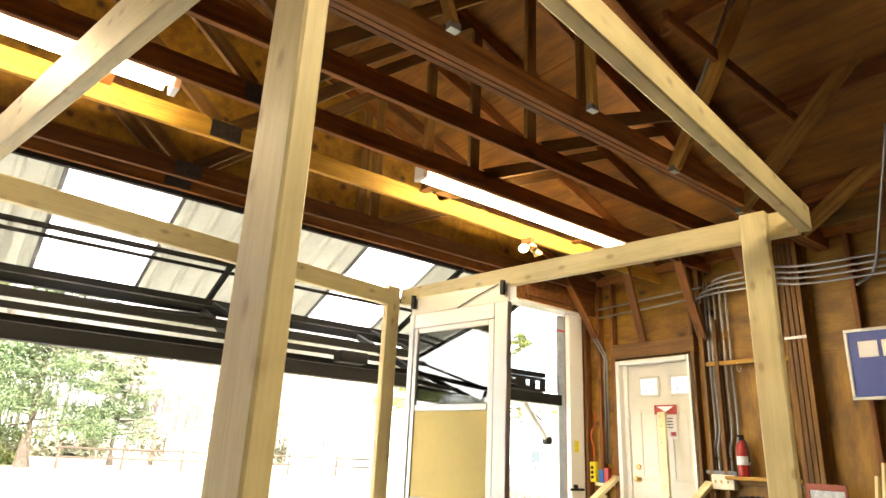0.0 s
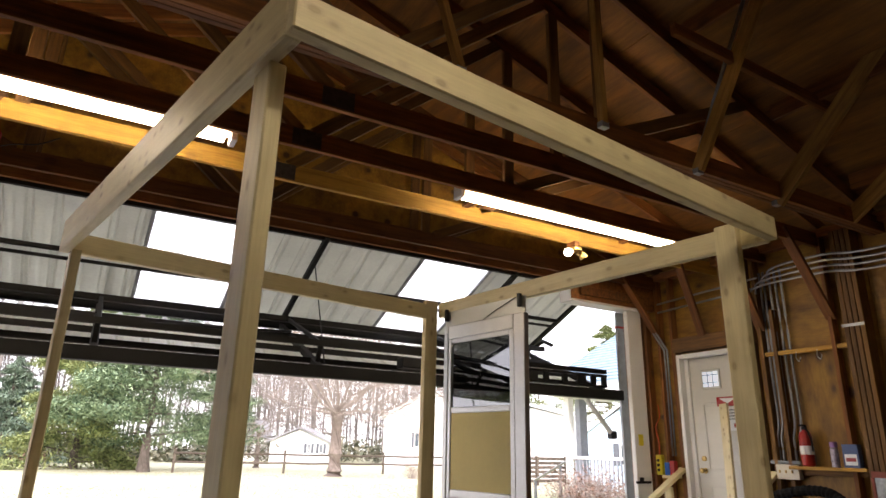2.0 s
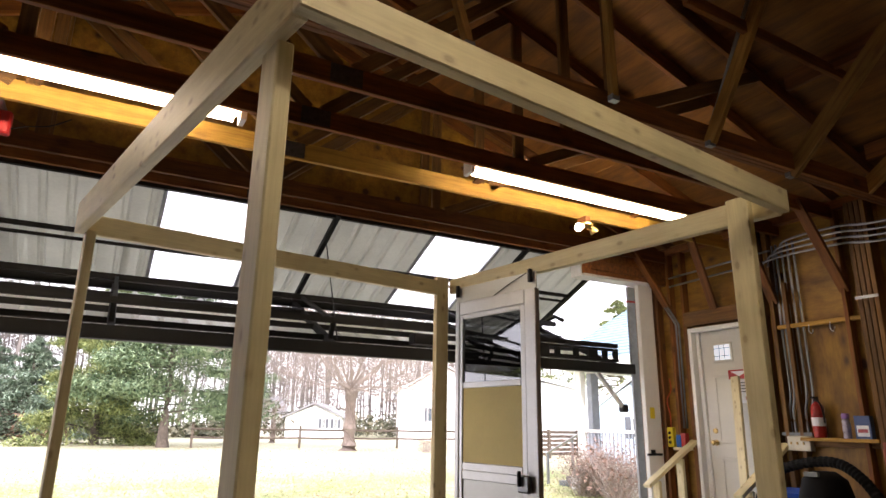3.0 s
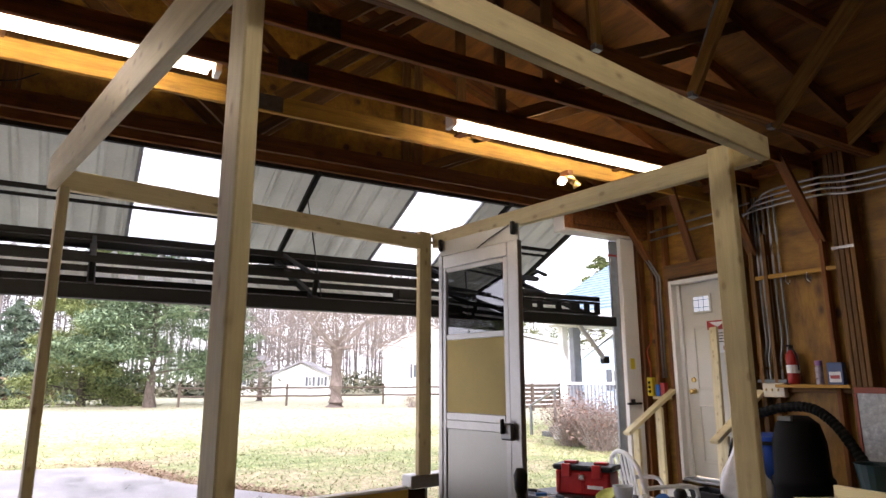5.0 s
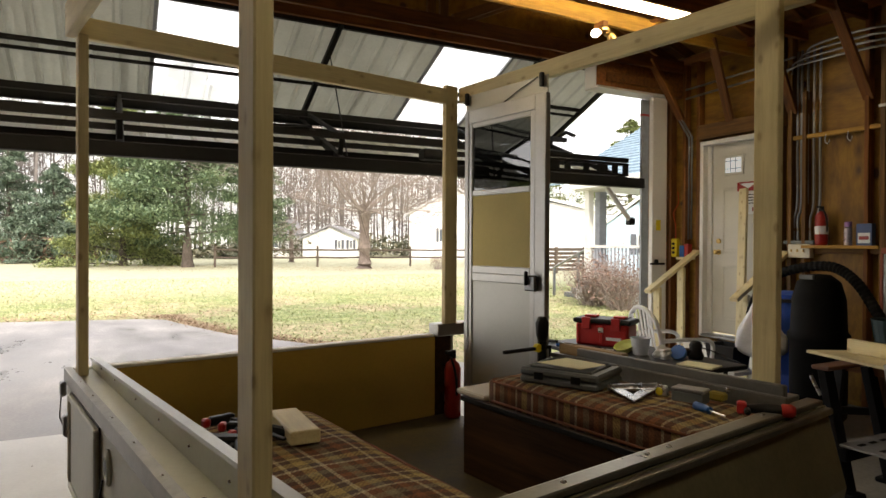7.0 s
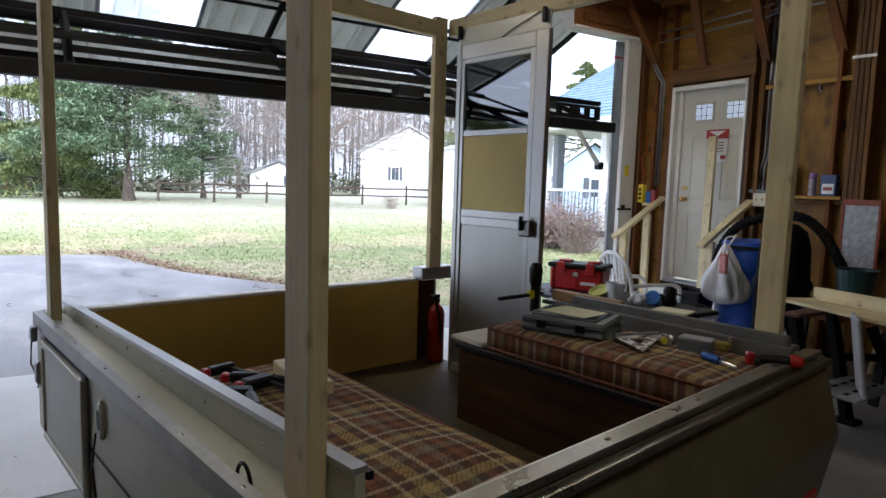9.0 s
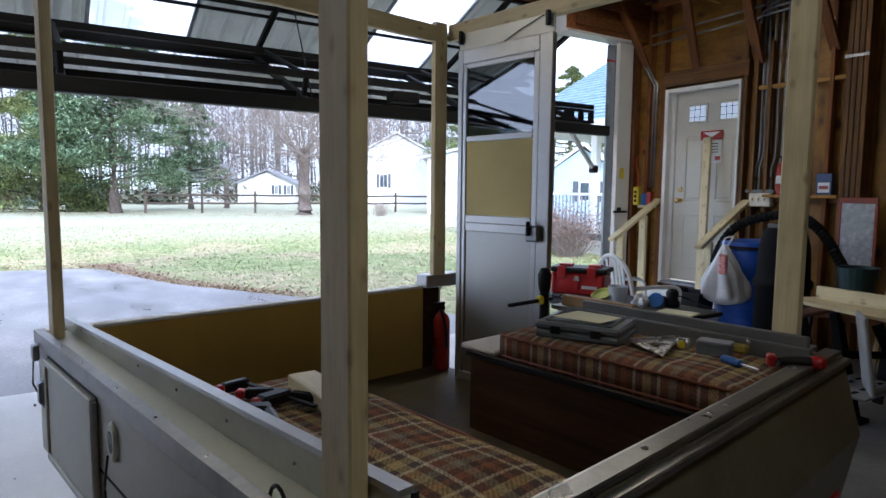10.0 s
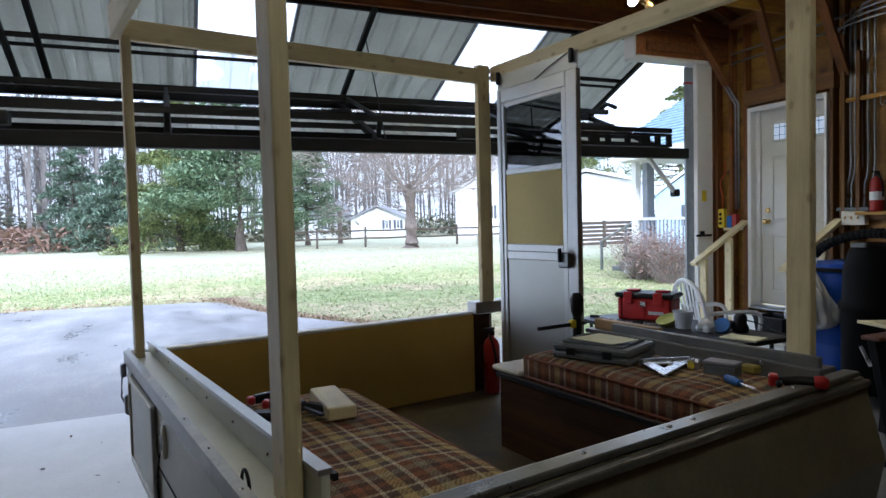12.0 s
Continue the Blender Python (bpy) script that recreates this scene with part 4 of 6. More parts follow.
part("spot_bulb", lathe([(0.015, 0.06), (0.04, 0.0), (0.045, -0.02), (0.0, -0.02)], 14), BRASS, bulbs, "unlit amber spot bulb", pose(0, 0.09, 0.02, 40))

# ---- the white door and its frame ----
door = thing("door_1", None, "closed white panelled door with two leaded lights", "door", kind="structure")
DY = WY - 0.03
part("door_slab", box((DX0 + 0.10, DY, DZ0 + 0.05), (DX1 - 0.03, DY + 0.045, DZ1 - 0.047), 0.004), DOORW, door)
for a, b in (((DX0, DY - 0.09, DZ0), (DX0 + 0.045, DY + 0.07, DZ1)), ((DX1 - 0.028, DY - 0.09, DZ0), (DX1, DY + 0.07, DZ1)), ((DX0 + 0.046, DY - 0.09, DZ1 - 0.045), (DX1 - 0.029, DY + 0.07, DZ1)),
             ((DX0 + 0.046, DY - 0.02, DZ0 + 0.045), (DX0 + 0.098, DY + 0.07, DZ1 - 0.046))):
    part("door_frame", box(a, b, 0.004), WHITE, door)
part("threshold", box((DX0 + 0.046, DY - 0.12, DZ0), (DX1 - 0.029, DY + 0.07, DZ0 + 0.03), 0.006), GALV, door)
for x0, x1 in ((-3.15, -2.91), (-2.78, -2.54)):
    lite = part("lite_frame", box((x0, DY - 0.014, 2.19), (x1, DY - 0.001, 2.395), 0.006), DOORW, door)
    # pane emits a bluish glow that stands in for daylight behind it
    pane = part("pane", box((x0 + 0.025, DY - 0.018, 2.215), (x1 - 0.025, DY - 0.0145, 2.37)), emitter("daylight_glow_glass", (0.62, 0.82, 1.0), 0.5), lite, "leaded pane glowing by itself in place of daylight")
    for k in (1, 2):
        xx = x0 + 0.025 + k * (x1 - x0 - 0.05) / 3
        part("lead_came", box((xx - 0.003, DY - 0.021, 2.215), (xx + 0.003, DY - 0.0185, 2.37)), BLACKPL, lite)
    for zz in (2.255, 2.335):
        part("lead_came", box((x0 + 0.025, DY - 0.024, zz - 0.003), (x1 - 0.025, DY - 0.0215, zz + 0.003)), BLACKPL, lite)
for x0, x1 in ((-3.17, -2.93), (-2.80, -2.57)):
    for z0, z1 in ((1.36, 2.05), (0.62, 1.22)):
        for a, b in (((x0, DY - 0.008, z1 - 0.02), (x1, DY - 0.001, z1)), ((x0, DY - 0.008, z0), (x1, DY - 0.001, z0 + 0.02)), ((x0, DY - 0.008, z0 + 0.021), (x0 + 0.02, DY - 0.001, z1 - 0.021)), ((x1 - 0.02, DY - 0.008, z0 + 0.021), (x1, DY - 0.001, z1 - 0.021))):
            part("panel_moulding", box(a, b, 0.003), DOORW, door)
        part("raised_panel", box((x0 + 0.04, DY - 0.006, z0 + 0.04), (x1 - 0.04, DY - 0.001, z1 - 0.04), 0.004), DOORW, door)
for z in (1.36, 1.48):
    part("door_knob", lathe([(0.03, 0), (0.03, 0.008), (0.012, 0.012), (0.012, 0.035), (0.026, 0.045), (0.028, 0.06), (0.015, 0.07), (0, 0.071)] if z < 1.4 else [(0.028, 0), (0.026, 0.015), (0.01, 0.018), (0, 0.02)], 16), BRASS, door, "brass knob" if z < 1.4 else "brass deadbolt", pose(-3.215, DY, z, 90))
notice = thing("notice", None, "red and white printed notice taped to the door", "sign")
part("red_band", box((-2.98, DY - 0.016, 2.005), (-2.72, DY - 0.014, 2.10)), REDPAINT, notice)
part("white_mark", prism(((-2.95, 2.085), (-2.75, 2.085), (-2.85, 2.03)), DY - 0.018, DY - 0.0165, "y"), WHITEPL, notice)
part("white_sheet", box((-2.86, DY - 0.016, 1.76), (-2.725, DY - 0.014, 2.0)), WHITEPL, notice)
for k in range(4):
    part("text_bar", box((-2.845, DY - 0.0185, 1.96 - k * 0.03), (-2.77, DY - 0.0165, 1.968 - k * 0.03)), BLACKPL, notice)
part("red_mark", box((-2.80, DY - 0.0185, 1.79), (-2.74, DY - 0.0165, 1.83)), REDPAINT, notice)

# ---- steps and handrails at the door ----
steps = thing("entry_steps", None, "pale wooden steps below the white door", "steps")
for z, y0 in ((0.40, 6.62), (0.20, 6.34)):
    part("tread", box((-3.38, y0, z - 0.035), (-2.42, y0 + 0.30, z), 0.006), WHITE, steps)
    part("riser", box((-3.36, y0 + 0.025, z - 0.2), (-2.44, y0 + 0.043, z - 0.036)), WHITE, steps)
for x in (-3.37, -2.45):
    part("stringer", prism(((6.36, 0.0), (6.98, 0.0), (6.98, 0.36), (6.64, 0.36), (6.64, 0.16), (6.36, 0.16)), x - 0.018, x + 0.018, "x"), PINE, steps)


def handrail(x, label):
    t = thing("handrail", pose(x, 0, 0), label, "handrail", "handrails")
    board("rail", (0, 6.22, 0.93), (0, 6.98, 1.37), 0.089, 0.038, PINE, t)
    board("post", (0.01, 6.36, 0.0), (0.01, 6.36, 0.98), 0.089, 0.038, PINE, t, up=(0, 1, 0))
    board("post", (0.01, 6.72, 0.0), (0.01, 6.72, 1.19), 0.089, 0.038, PINE, t, up=(0, 1, 0))
    return t


handrail(-3.46, "new pine handrail on posts beside the steps")
handrail(-2.40, "new pine handrail behind the blue barrel")
lean = board("leaning_board", (-2.64, 6.62, 0.02), (-2.83, 6.92, 2.02), 0.089, 0.038, PINE, up=(0, 1, 0))
tagged(lean, "new pine two-by-four leaning beside the door", "lumber")

# ---- conduits and fittings on the wall ----
for i, x in enumerate((-2.31, -2.27, -2.21, -2.15, -2.09)):
    pts = curve_pts([(x, WY - 0.06, 3.3), (x, WY - 0.06, 2.4), (x, WY - 0.055, 1.85), (x - 0.035, WY - 0.05, 1.68), (x - 0.035, WY - 0.05, 1.46)], 6)
    tagged(link("conduit", tube_along(pts, 0.0115, 8), GALV, smooth=True), "grey steel electrical conduit down the wall", "conduit", "wall conduits")
for x, z1 in ((-3.56, 2.9), (-3.52, 2.9)):
    tagged(link("conduit", tube_along([(x, WY - 0.11, 1.5), (x, WY - 0.11, 2.65), (x - 0.12, WY - 0.2, 2.95)], 0.0115, 8), GALV, smooth=True), "grey steel electrical conduit by the door", "conduit", "wall conduits")
for k in range(4):
    z = 3.30 - k * 0.055
    pts = curve_pts([(-2.2 - 0.06 * k, WY - 0.12 - 0.01 * k, z - 0.12), (-2.12 - 0.06 * k, WY - 0.12 - 0.01 * k, z), (-1.6, WY - 0.16, z - 0.0), (-1.0, WY - 0.16, z - 0.06), (1.5, WY - 0.16, z - 0.06)], 6)
    tagged(link("conduit", tube_along(pts, 0.0115, 8), GALV, smooth=True), "grey steel conduit running along the wall top", "conduit", "wall conduits")
for z in (3.24, 3.14):
    tagged(link("conduit", tube_along([(-3.6, WY - 0.12, z - 0.04), (-2.3, WY - 0.12, z)], 0.0115, 8), GALV, smooth=True), "grey steel conduit running along the wall top", "conduit", "wall conduits")
tagged(link("conduit", tube_along([(-1.06, 4.60, 3.50), (-0.40, 4.56, 4.72)], 0.013, 8), GALV, smooth=True), "grey steel conduit up a roof web", "conduit", "wall conduits")
tagged(link("conduit", tube_along(curve_pts([(-0.9, 6.9, 3.0), (-0.75, 6.9, 3.12), (-0.55, 6.6, 3.5), (-0.3, 6.2, 4.0)], 6), 0.013, 8), GALV, smooth=True), "grey steel conduit bent up to the roof", "conduit", "wall conduits")
ob = thing("outlet_box", None, "cream three-switch electrical box on the wall", "switch")
part("cover", box((-2.36, WY - 0.12, 1.32), (-2.14, WY - 0.05, 1.45), 0.006), plain("cream_cover", (0.70, 0.66, 0.52), 0.5), ob)
part("raceway", box((-2.42, WY - 0.10, 1.452), (-2.12, WY - 0.05, 1.485), 0.004), GREYPL, ob)
for k in range(3):
    part("switch_toggle", box((-2.325 + k * 0.06, WY - 0.135, 1.375), (-2.313 + k * 0.06, WY - 0.121, 1.40), 0.002), BRASS, ob)
wall_shelf = thing("wall_shelf", None, "narrow pine shelf board between the studs", "shelf")
board("shelf_board", (-2.20, WY - 0.10, 1.425), (-1.52, WY - 0.10, 1.425), 0.14, 0.03, AMBER, wall_shelf)
board("cleat", (-2.20, WY - 0.05, 1.385), (-1.52, WY - 0.05, 1.385), 0.03, 0.045, STUD, wall_shelf)


def extinguisher(m, r, h, label, band=True):
    t = thing("fire_extinguisher", m, label, "fire extinguisher")
    part("cylinder", lathe([(r * 0.9, 0), (r, 0.015), (r, h * 0.72), (r * 0.8, h * 0.8), (r * 0.35, h * 0.85), (r * 0.35, h * 0.88), (0, h * 0.88)], 18), REDPAINT, t, smooth=True)
    part("valve", box((-r * 0.3, -r * 0.35, h * 0.87), (r * 0.3, r * 0.35, h * 0.95), 0.004), BLACKPL, t)
    part("lever", box((-r * 0.25, -r * 1.1, h * 0.95), (r * 0.25, r * 0.4, h), 0.004), BLACKPL, t)
    part("hose", tube_along(curve_pts([(0, -r * 0.4, h * 0.9), (r * 0.9, -r * 0.7, h * 0.85), (r * 1.12, -r * 0.3, h * 0.6), (r * 1.1, -r * 0.2, h * 0.35)], 6), 0.008, 6), BLACKPL, t)
    if band:
        part("label_band", lathe([(r + 0.001, h * 0.28), (r + 0.002, h * 0.29), (r + 0.002, h * 0.48), (r + 0.001, h * 0.49)], 18), WHITEPL, t, "white printed label band")
    return t


extinguisher(pose(-2.04, WY - 0.11, 1.44), 0.055, 0.36, "red fire extinguisher standing on the wall shelf")
extinguisher(TR @ pose(-1.86, 1.85, FLOOR), 0.05, 0.40, "red fire extinguisher inside the camper corner", False)
can = thing("spray_can", pose(-1.80, WY - 0.11, 1.44), "purple and silver spray can on the shelf", "spray can")
part("can_body", lathe([(0.03, 0), (0.032, 0.004), (0.032, 0.15), (0.02, 0.165)], 16), plain("can_print", (0.45, 0.40, 0.48), 0.3, 0.4, 0.4, 25), can)
part("cap", lathe([(0.03, 0.165), (0.03, 0.205), (0.026, 0.21), (0, 0.21)], 16), plain("purple_cap", (0.30, 0.16, 0.42), 0.4), can)
carton = thing("carton", pose(-1.65, WY - 0.11, 1.44), "blue and white printed carton on the shelf", "box")
part("carton_body", box((-0.065, -0.03, 0), (0.065, 0.03, 0.19), 0.002), plain("carton_blue", (0.06, 0.10, 0.24), 0.5), carton)
part("white_panel", box((-0.05, -0.032, 0.02), (0.05, -0.0305, 0.11)), WHITEPL, carton)
part("red_panel", box((-0.04, -0.034, 0.05), (0.04, -0.0325, 0.08)), REDPAINT, carton)
for x in (-2.02, -1.82):
    tagged(link("wall_hook", tube_along(curve_pts([(x, WY - 0.09, 2.46), (x, WY - 0.1, 2.40), (x + 0.03, WY - 0.1, 2.37), (x + 0.04, WY - 0.1, 2.41)], 6), 0.004, 6), STEEL), "small bent steel hook on the nailer", "hook", "wall hooks")
strap = link("steel_strap", box((-1.53, WY - 0.168, 2.61), (-1.34, WY - 0.162, 2.635)), GALV)
tagged(strap, "perforated steel strap across the built-up post", "strap")
sign = thing("wall_sign", pose(-0.59, WY - 0.12, 2.36), "dark blue sign board with a white border", "sign")
part("sign_board", box((-0.45, -0.012, -0.26), (0.45, 0, 0.26), 0.004), SIGNBLUE, sign)
for a, b in (((-0.475, -0.02, 0.261), (0.475, 0, 0.285)), ((-0.475, -0.02, -0.285), (0.475, 0, -0.261)), ((-0.475, -0.02, -0.26), (-0.451, 0, 0.26)), ((0.451, -0.02, -0.26), (0.475, 0, 0.26))):
    part("sign_frame", box(a, b, 0.004), WHITE, sign)
for x0, x1 in ((-0.38, -0.24), (-0.21, -0.09), (-0.06, 0.08), (0.11, 0.22)):
    part("white_block", box((x0, -0.0155, 0.05), (x1, -0.0125, 0.18)), WHITEPL, sign, "white block of lettering")
part("disc", lathe([(0.115, 0), (0.115, 0.003), (0, 0.003)], 32), WHITEPL, sign, "white round emblem", pose(0.02, -0.0125, -0.10, 90))
half = [(0.1 * math.cos(a * math.pi / 12), 0.1 * math.sin(a * math.pi / 12)) for a in range(1, 12)]
part("red_half", prism([(0.02 + x, -0.095 + z) for x, z in half], -0.019, -0.016, "y"), REDPAINT, sign)
part("blue_half", prism([(0.02 + x, -0.105 - z) for x, z in half], -0.019, -0.016, "y"), BLUEH, sign)
chart = thing("framed_sheet", pose(-1.34, WY - 0.17, 1.13), "red-edged plastic sheet hanging on the post", "sheet")
part("sheet_panel", box((-0.13, -0.006, -0.30), (0.13, 0, 0.24)), plain("clear_grey_sheet", (0.42, 0.44, 0.46), 0.25, 0, 0.3, 18), chart)
part("red_top", box((-0.15, -0.012, 0.241), (0.15, 0, 0.29), 0.003), plain("rust_red", (0.28, 0.06, 0.03), 0.5), chart)
for x in (-0.145, 0.145):
    part("red_edge", box((x - 0.012, -0.012, -0.30), (x + 0.012, 0, 0.24), 0.003), plain("rust_red_edge", (0.28, 0.06, 0.03), 0.5), chart)
for k, x in enumerate((-0.98, -0.92, -0.86)):
    tagged(board("pole", (x - 0.1, 6.7, 0.0), (x, 6.93, 1.5 + 0.1 * k), 0.03, 0.03, PINE), "slim wooden pole leaning on the wall", "pole", "wall poles")
# items between jamb and door
stk = link("warning_sticker", box((-3.738, 6.63, 1.60), (-3.736, 6.70, 1.72)), YELLOW)
tagged(stk, "yellow warning sticker on the white post", "sticker")
tester = thing("yellow_tester", pose(-3.70, WY - 0.16, 1.30), "yellow and black control box hanging on a stud", "control box")
part("case", box((-0.04, -0.03, 0), (0.04, 0.03, 0.21), 0.008), YELLOW, tester)
for z in (0.05, 0.1, 0.15):
    part("button", lathe([(0.016, 0), (0.014, 0.012), (0, 0.013)], 12), BLACKPL, tester, "", pose(0, -0.03, z, 90))
part("cable", tube_along(curve_pts([(0, 0, 0.21), (0.01, -0.01, 0.35), (-0.03, 0, 0.5), (0.02, 0.02, 0.62), (0.0, 0.03, 0.75)], 8), 0.006, 6), plain("orange_cable", (0.6, 0.09, 0.02), 0.5), tester)
sgn = thing("small_boxes", pose(-3.55, WY - 0.16, 1.30), "small blue and red packages on a ledge", "box")
part("blue_pack", box((-0.07, -0.03, 0), (-0.005, 0.03, 0.13), 0.003), BLUEH, sgn)
part("red_pack", box((0.0, -0.03, 0), (0.06, 0.03, 0.15), 0.003), REDPAINT, sgn)
part("ledge", box((-0.1, -0.05, -0.03), (0.09, 0.05, -0.001), 0.003), PINE, sgn)
wr = thing("handle_bolt", pose(-3.738, 6.70, 1.22), "black sliding door bolt on the white post", "bolt")
part("bolt_bar", box((0.0, -0.16, -0.012), (0.02, 0.06, 0.012), 0.004), BLACKSTEEL, wr)
part("bolt_head", box((0.0, -0.1, 0.012), (0.025, -0.05, 0.05), 0.004), BLACKSTEEL, wr)
stripe = thing("hazard_edge", pose(-3.76, 6.803, 1.24), "black and orange hazard strip on the post edge", "strip")
for k in range(9):
    part("stripe", box((-0.02, 0, k * 0.04), (0.02, 0.004, k * 0.04 + 0.022)), REDPAINT if k % 2 else BLACKPL, stripe)
tape = link("red_tape", box((-3.918, 6.547, 2.92), (-3.877, 6.663, 2.945)), REDPAINT)
tagged(tape, "red tape band round the steel track", "tape")

# ---- things by the steps ----
barrel = thing("barrel", pose(-1.93, 6.36, 0.004), "blue plastic drum with lid and clamp ring", "barrel")
part("drum", lathe([(0.25, 0), (0.28, 0.03), (0.30, 0.2), (0.305, 0.35), (0.295, 0.36), (0.305, 0.37), (0.305, 0.68), (0.295, 0.69), (0.305, 0.70), (0.29, 0.88), (0.27, 0.93), (0.27, 0.97)], 32), BLUEPL, barrel, smooth=True)
part("clamp_ring", lathe([(0.27, 0.955), (0.292, 0.958), (0.292, 0.985), (0.27, 0.99)], 32), BLACKSTEEL, barrel)
part("lid", lathe([(0.285, 0.987), (0.28, 1.02), (0.12, 1.035), (0, 1.036)], 32), BLUEPL, barrel)


def carrier_bag():
    bm = bmesh.new()
    seg, rows = 64, 20
    rings = []
    for j in range(rows + 1):
        f = j / rows
        r = 0.02 + 0.155 * math.sin(min(1, f * 1.15) * math.pi * 0.5) ** 0.9 if f < 0.82 else 0.175 * math.sqrt(max(0.0, 1 - ((f - 0.82) / 0.19) ** 2))
        ring = []
        for i in range(seg):
            a = 2 * math.pi * i / seg
            k = 1 + 0.45 * noise.noise(Vector((math.cos(a) * 1.7 + 3, math.sin(a) * 1.7, f * 2.5))) + 0.13 * math.sin(a * 9 + 4 * noise.noise(Vector((a, f * 2, 0)))) * (1 - 0.7 * f)
            ring.append(bm.verts.new((r * k * math.cos(a) * 1.15, r * k * math.sin(a) * 0.75, -0.52 * f)))
        rings.append(ring)
    for a, b in zip(rings, rings[1:]):
        for i in range(seg):
            bm.faces.new((a[i], b[i], b[(i + 1) % seg], a[(i + 1) % seg]))
    return bm


bag = thing("plastic_bag", pose(-2.0, 6.02, 1.0), "full white plastic carrier bag hung on the barrel", "bag")
part("bag_film", carrier_bag(), plain("bag_film", (0.72, 0.74, 0.77), 0.35, 0, 0.12, 10), bag, smooth=True)
part("handle_loop", tube_along(curve_pts([(-0.02, 0, -0.02), (-0.03, 0.05, 0.05), (0.02, 0.08, 0.06), (0.02, 0, -0.02)], 6), 0.008, 6), WHITEPL, bag)
part("pink_packet", box((0.05, -0.16, -0.24), (0.12, -0.12, -0.07), 0.01), plain("pink_packet", (0.75, 0.30, 0.28), 0.3, 0, 0.4, 30), bag, "pink printed packet inside")
hose = thing("vacuum_hose", None, "thick black ribbed hose looped over the barrel", "hose")
hp = curve_pts([(-2.22, 6.25, 0.55), (-2.2, 6.2, 0.85), (-2.05, 6.2, 1.12), (-1.8, 6.2, 1.24), (-1.5, 6.2, 1.27), (-1.3, 6.17, 1.17), (-1.14, 6.12, 0.99), (-1.02, 6.08, 0.8), (-0.97, 6.05, 0.55)], 14)
part("hose_body", tube_along(hp, lambda i: 0.042 if i % 2 else 0.036, 12), RUBBER, hose)
vac = thing("shop_vacuum", pose(-1.46, 5.98, 0.004) @ Matrix.Diagonal((1, 1, 1.11, 1)), "tall black shop vacuum beside the barrel", "vacuum")
part("tank", lathe([(0.16, 0.08), (0.195, 0.12), (0.2, 0.62), (0.215, 0.64), (0.215, 0.68), (0.195, 0.7), (0.185, 0.92), (0.15, 1.04), (0.08, 1.09), (0, 1.095)], 28), MATTEBLACK, vac, smooth=True)
part("badge", box((-0.06, -0.155, 1.06), (0.05, -0.13, 1.09), 0.004), GREYPL, vac, "grey badge")
for a in range(4):
    part("caster", lathe([(0.02, 0), (0.035, 0.01), (0.035, 0.05), (0.02, 0.08)], 12), BLACKPL, vac, "", pose(0.15 * math.cos(a * 1.57), 0.15 * math.sin(a * 1.57), 0))
tub = thing("black_tub", pose(-2.24, 5.95, 0.36), "open black plastic tub on a low stand", "tub")
bmx = prism(((-0.12, -0.1), (0.12, -0.1), (0.12, 0.1), (-0.12, 0.1)), 0, 0.2)
for v in bmx.verts:
    if v.co.z > 0.1:
        v.co.x *= 1.2
        v.co.y *= 1.2
bmesh.ops.delete(bmx, geom=[f for f in bmx.faces if f.normal.z > 0.9 or all(v.co.z > 0.19 for v in f.verts)], context="FACES_ONLY")
bmesh.ops.solidify(bmx, geom=bmx.faces[:], thickness=0.006)
part("tub_shell", bmx, BLACKPL, tub)
part("tub_rim", tube_along([(-0.148, -0.122, 0.2), (0.148, -0.122, 0.2), (0.148, 0.122, 0.2), (-0.148, 0.122, 0.2), (-0.148, -0.122, 0.2)], 0.008, 6), BLACKPL, tub)
stand = thing("step_stool", pose(-2.24, 5.95, 0.004), "low white wooden stool under the tub", "stool")
part("stool_top", box((-0.18, -0.14, 0.32), (0.18, 0.14, 0.354), 0.005), WHITE, stand)
for x in (-0.15, 0.15):
    for y in (-0.11, 0.11):
        part("leg", box((x - 0.02, y - 0.02, 0), (x + 0.02, y + 0.02, 0.319), 0.003), WHITE, stand)

# ---- folding table with tools ----
TZ = 0.63
table = thing("folding_table", None, "narrow folding work table covered with small tools", "table")
part("tabletop", box((-2.75, 4.25, TZ - 0.03), (-1.30, 4.95, TZ), 0.006), BLACKPL, table)
for x in (-2.65, -1.42):
    for y in (4.32, 4.88):
        part("leg", cyl((x, y, 0.004), (x, y, TZ - 0.03), 0.014), BLACKSTEEL, table)
tb = thing("toolbox", pose(-2.39, 4.685, TZ, 0, 0, 28), "red plastic toolbox with black lid", "toolbox")
bt = box((-0.215, -0.11, 0), (0.215, 0.11, 0.175), 0.012)
part("tray", bt, REDPL, tb)
part("lid", box((-0.235, -0.125, 0.176), (0.235, 0.125, 0.215), 0.012), BLACKPL, tb, "black lid with tray wells")
for x in (-0.12, 0.12):
    part("catch", box((x - 0.035, -0.135, 0.13), (x + 0.035, -0.111, 0.225), 0.005), REDPL, tb)
    part("handle_block", box((x - 0.05, -0.04, 0.216), (x + 0.05, 0.04, 0.235), 0.006), REDPL, tb)
for x in (-0.19, 0.0, 0.19):
    part("rib", box((x - 0.012, -0.121, 0.02), (x + 0.012, -0.1105, 0.165), 0.004), REDPL, tb)
part("latch", box((-0.022, -0.132, 0.11), (0.022, -0.1215, 0.15), 0.003), STEEL, tb)
part("badge", box((0.04, -0.114, 0.05), (0.16, -0.1105, 0.075)), WHITEPL, tb, "pale maker's bar")
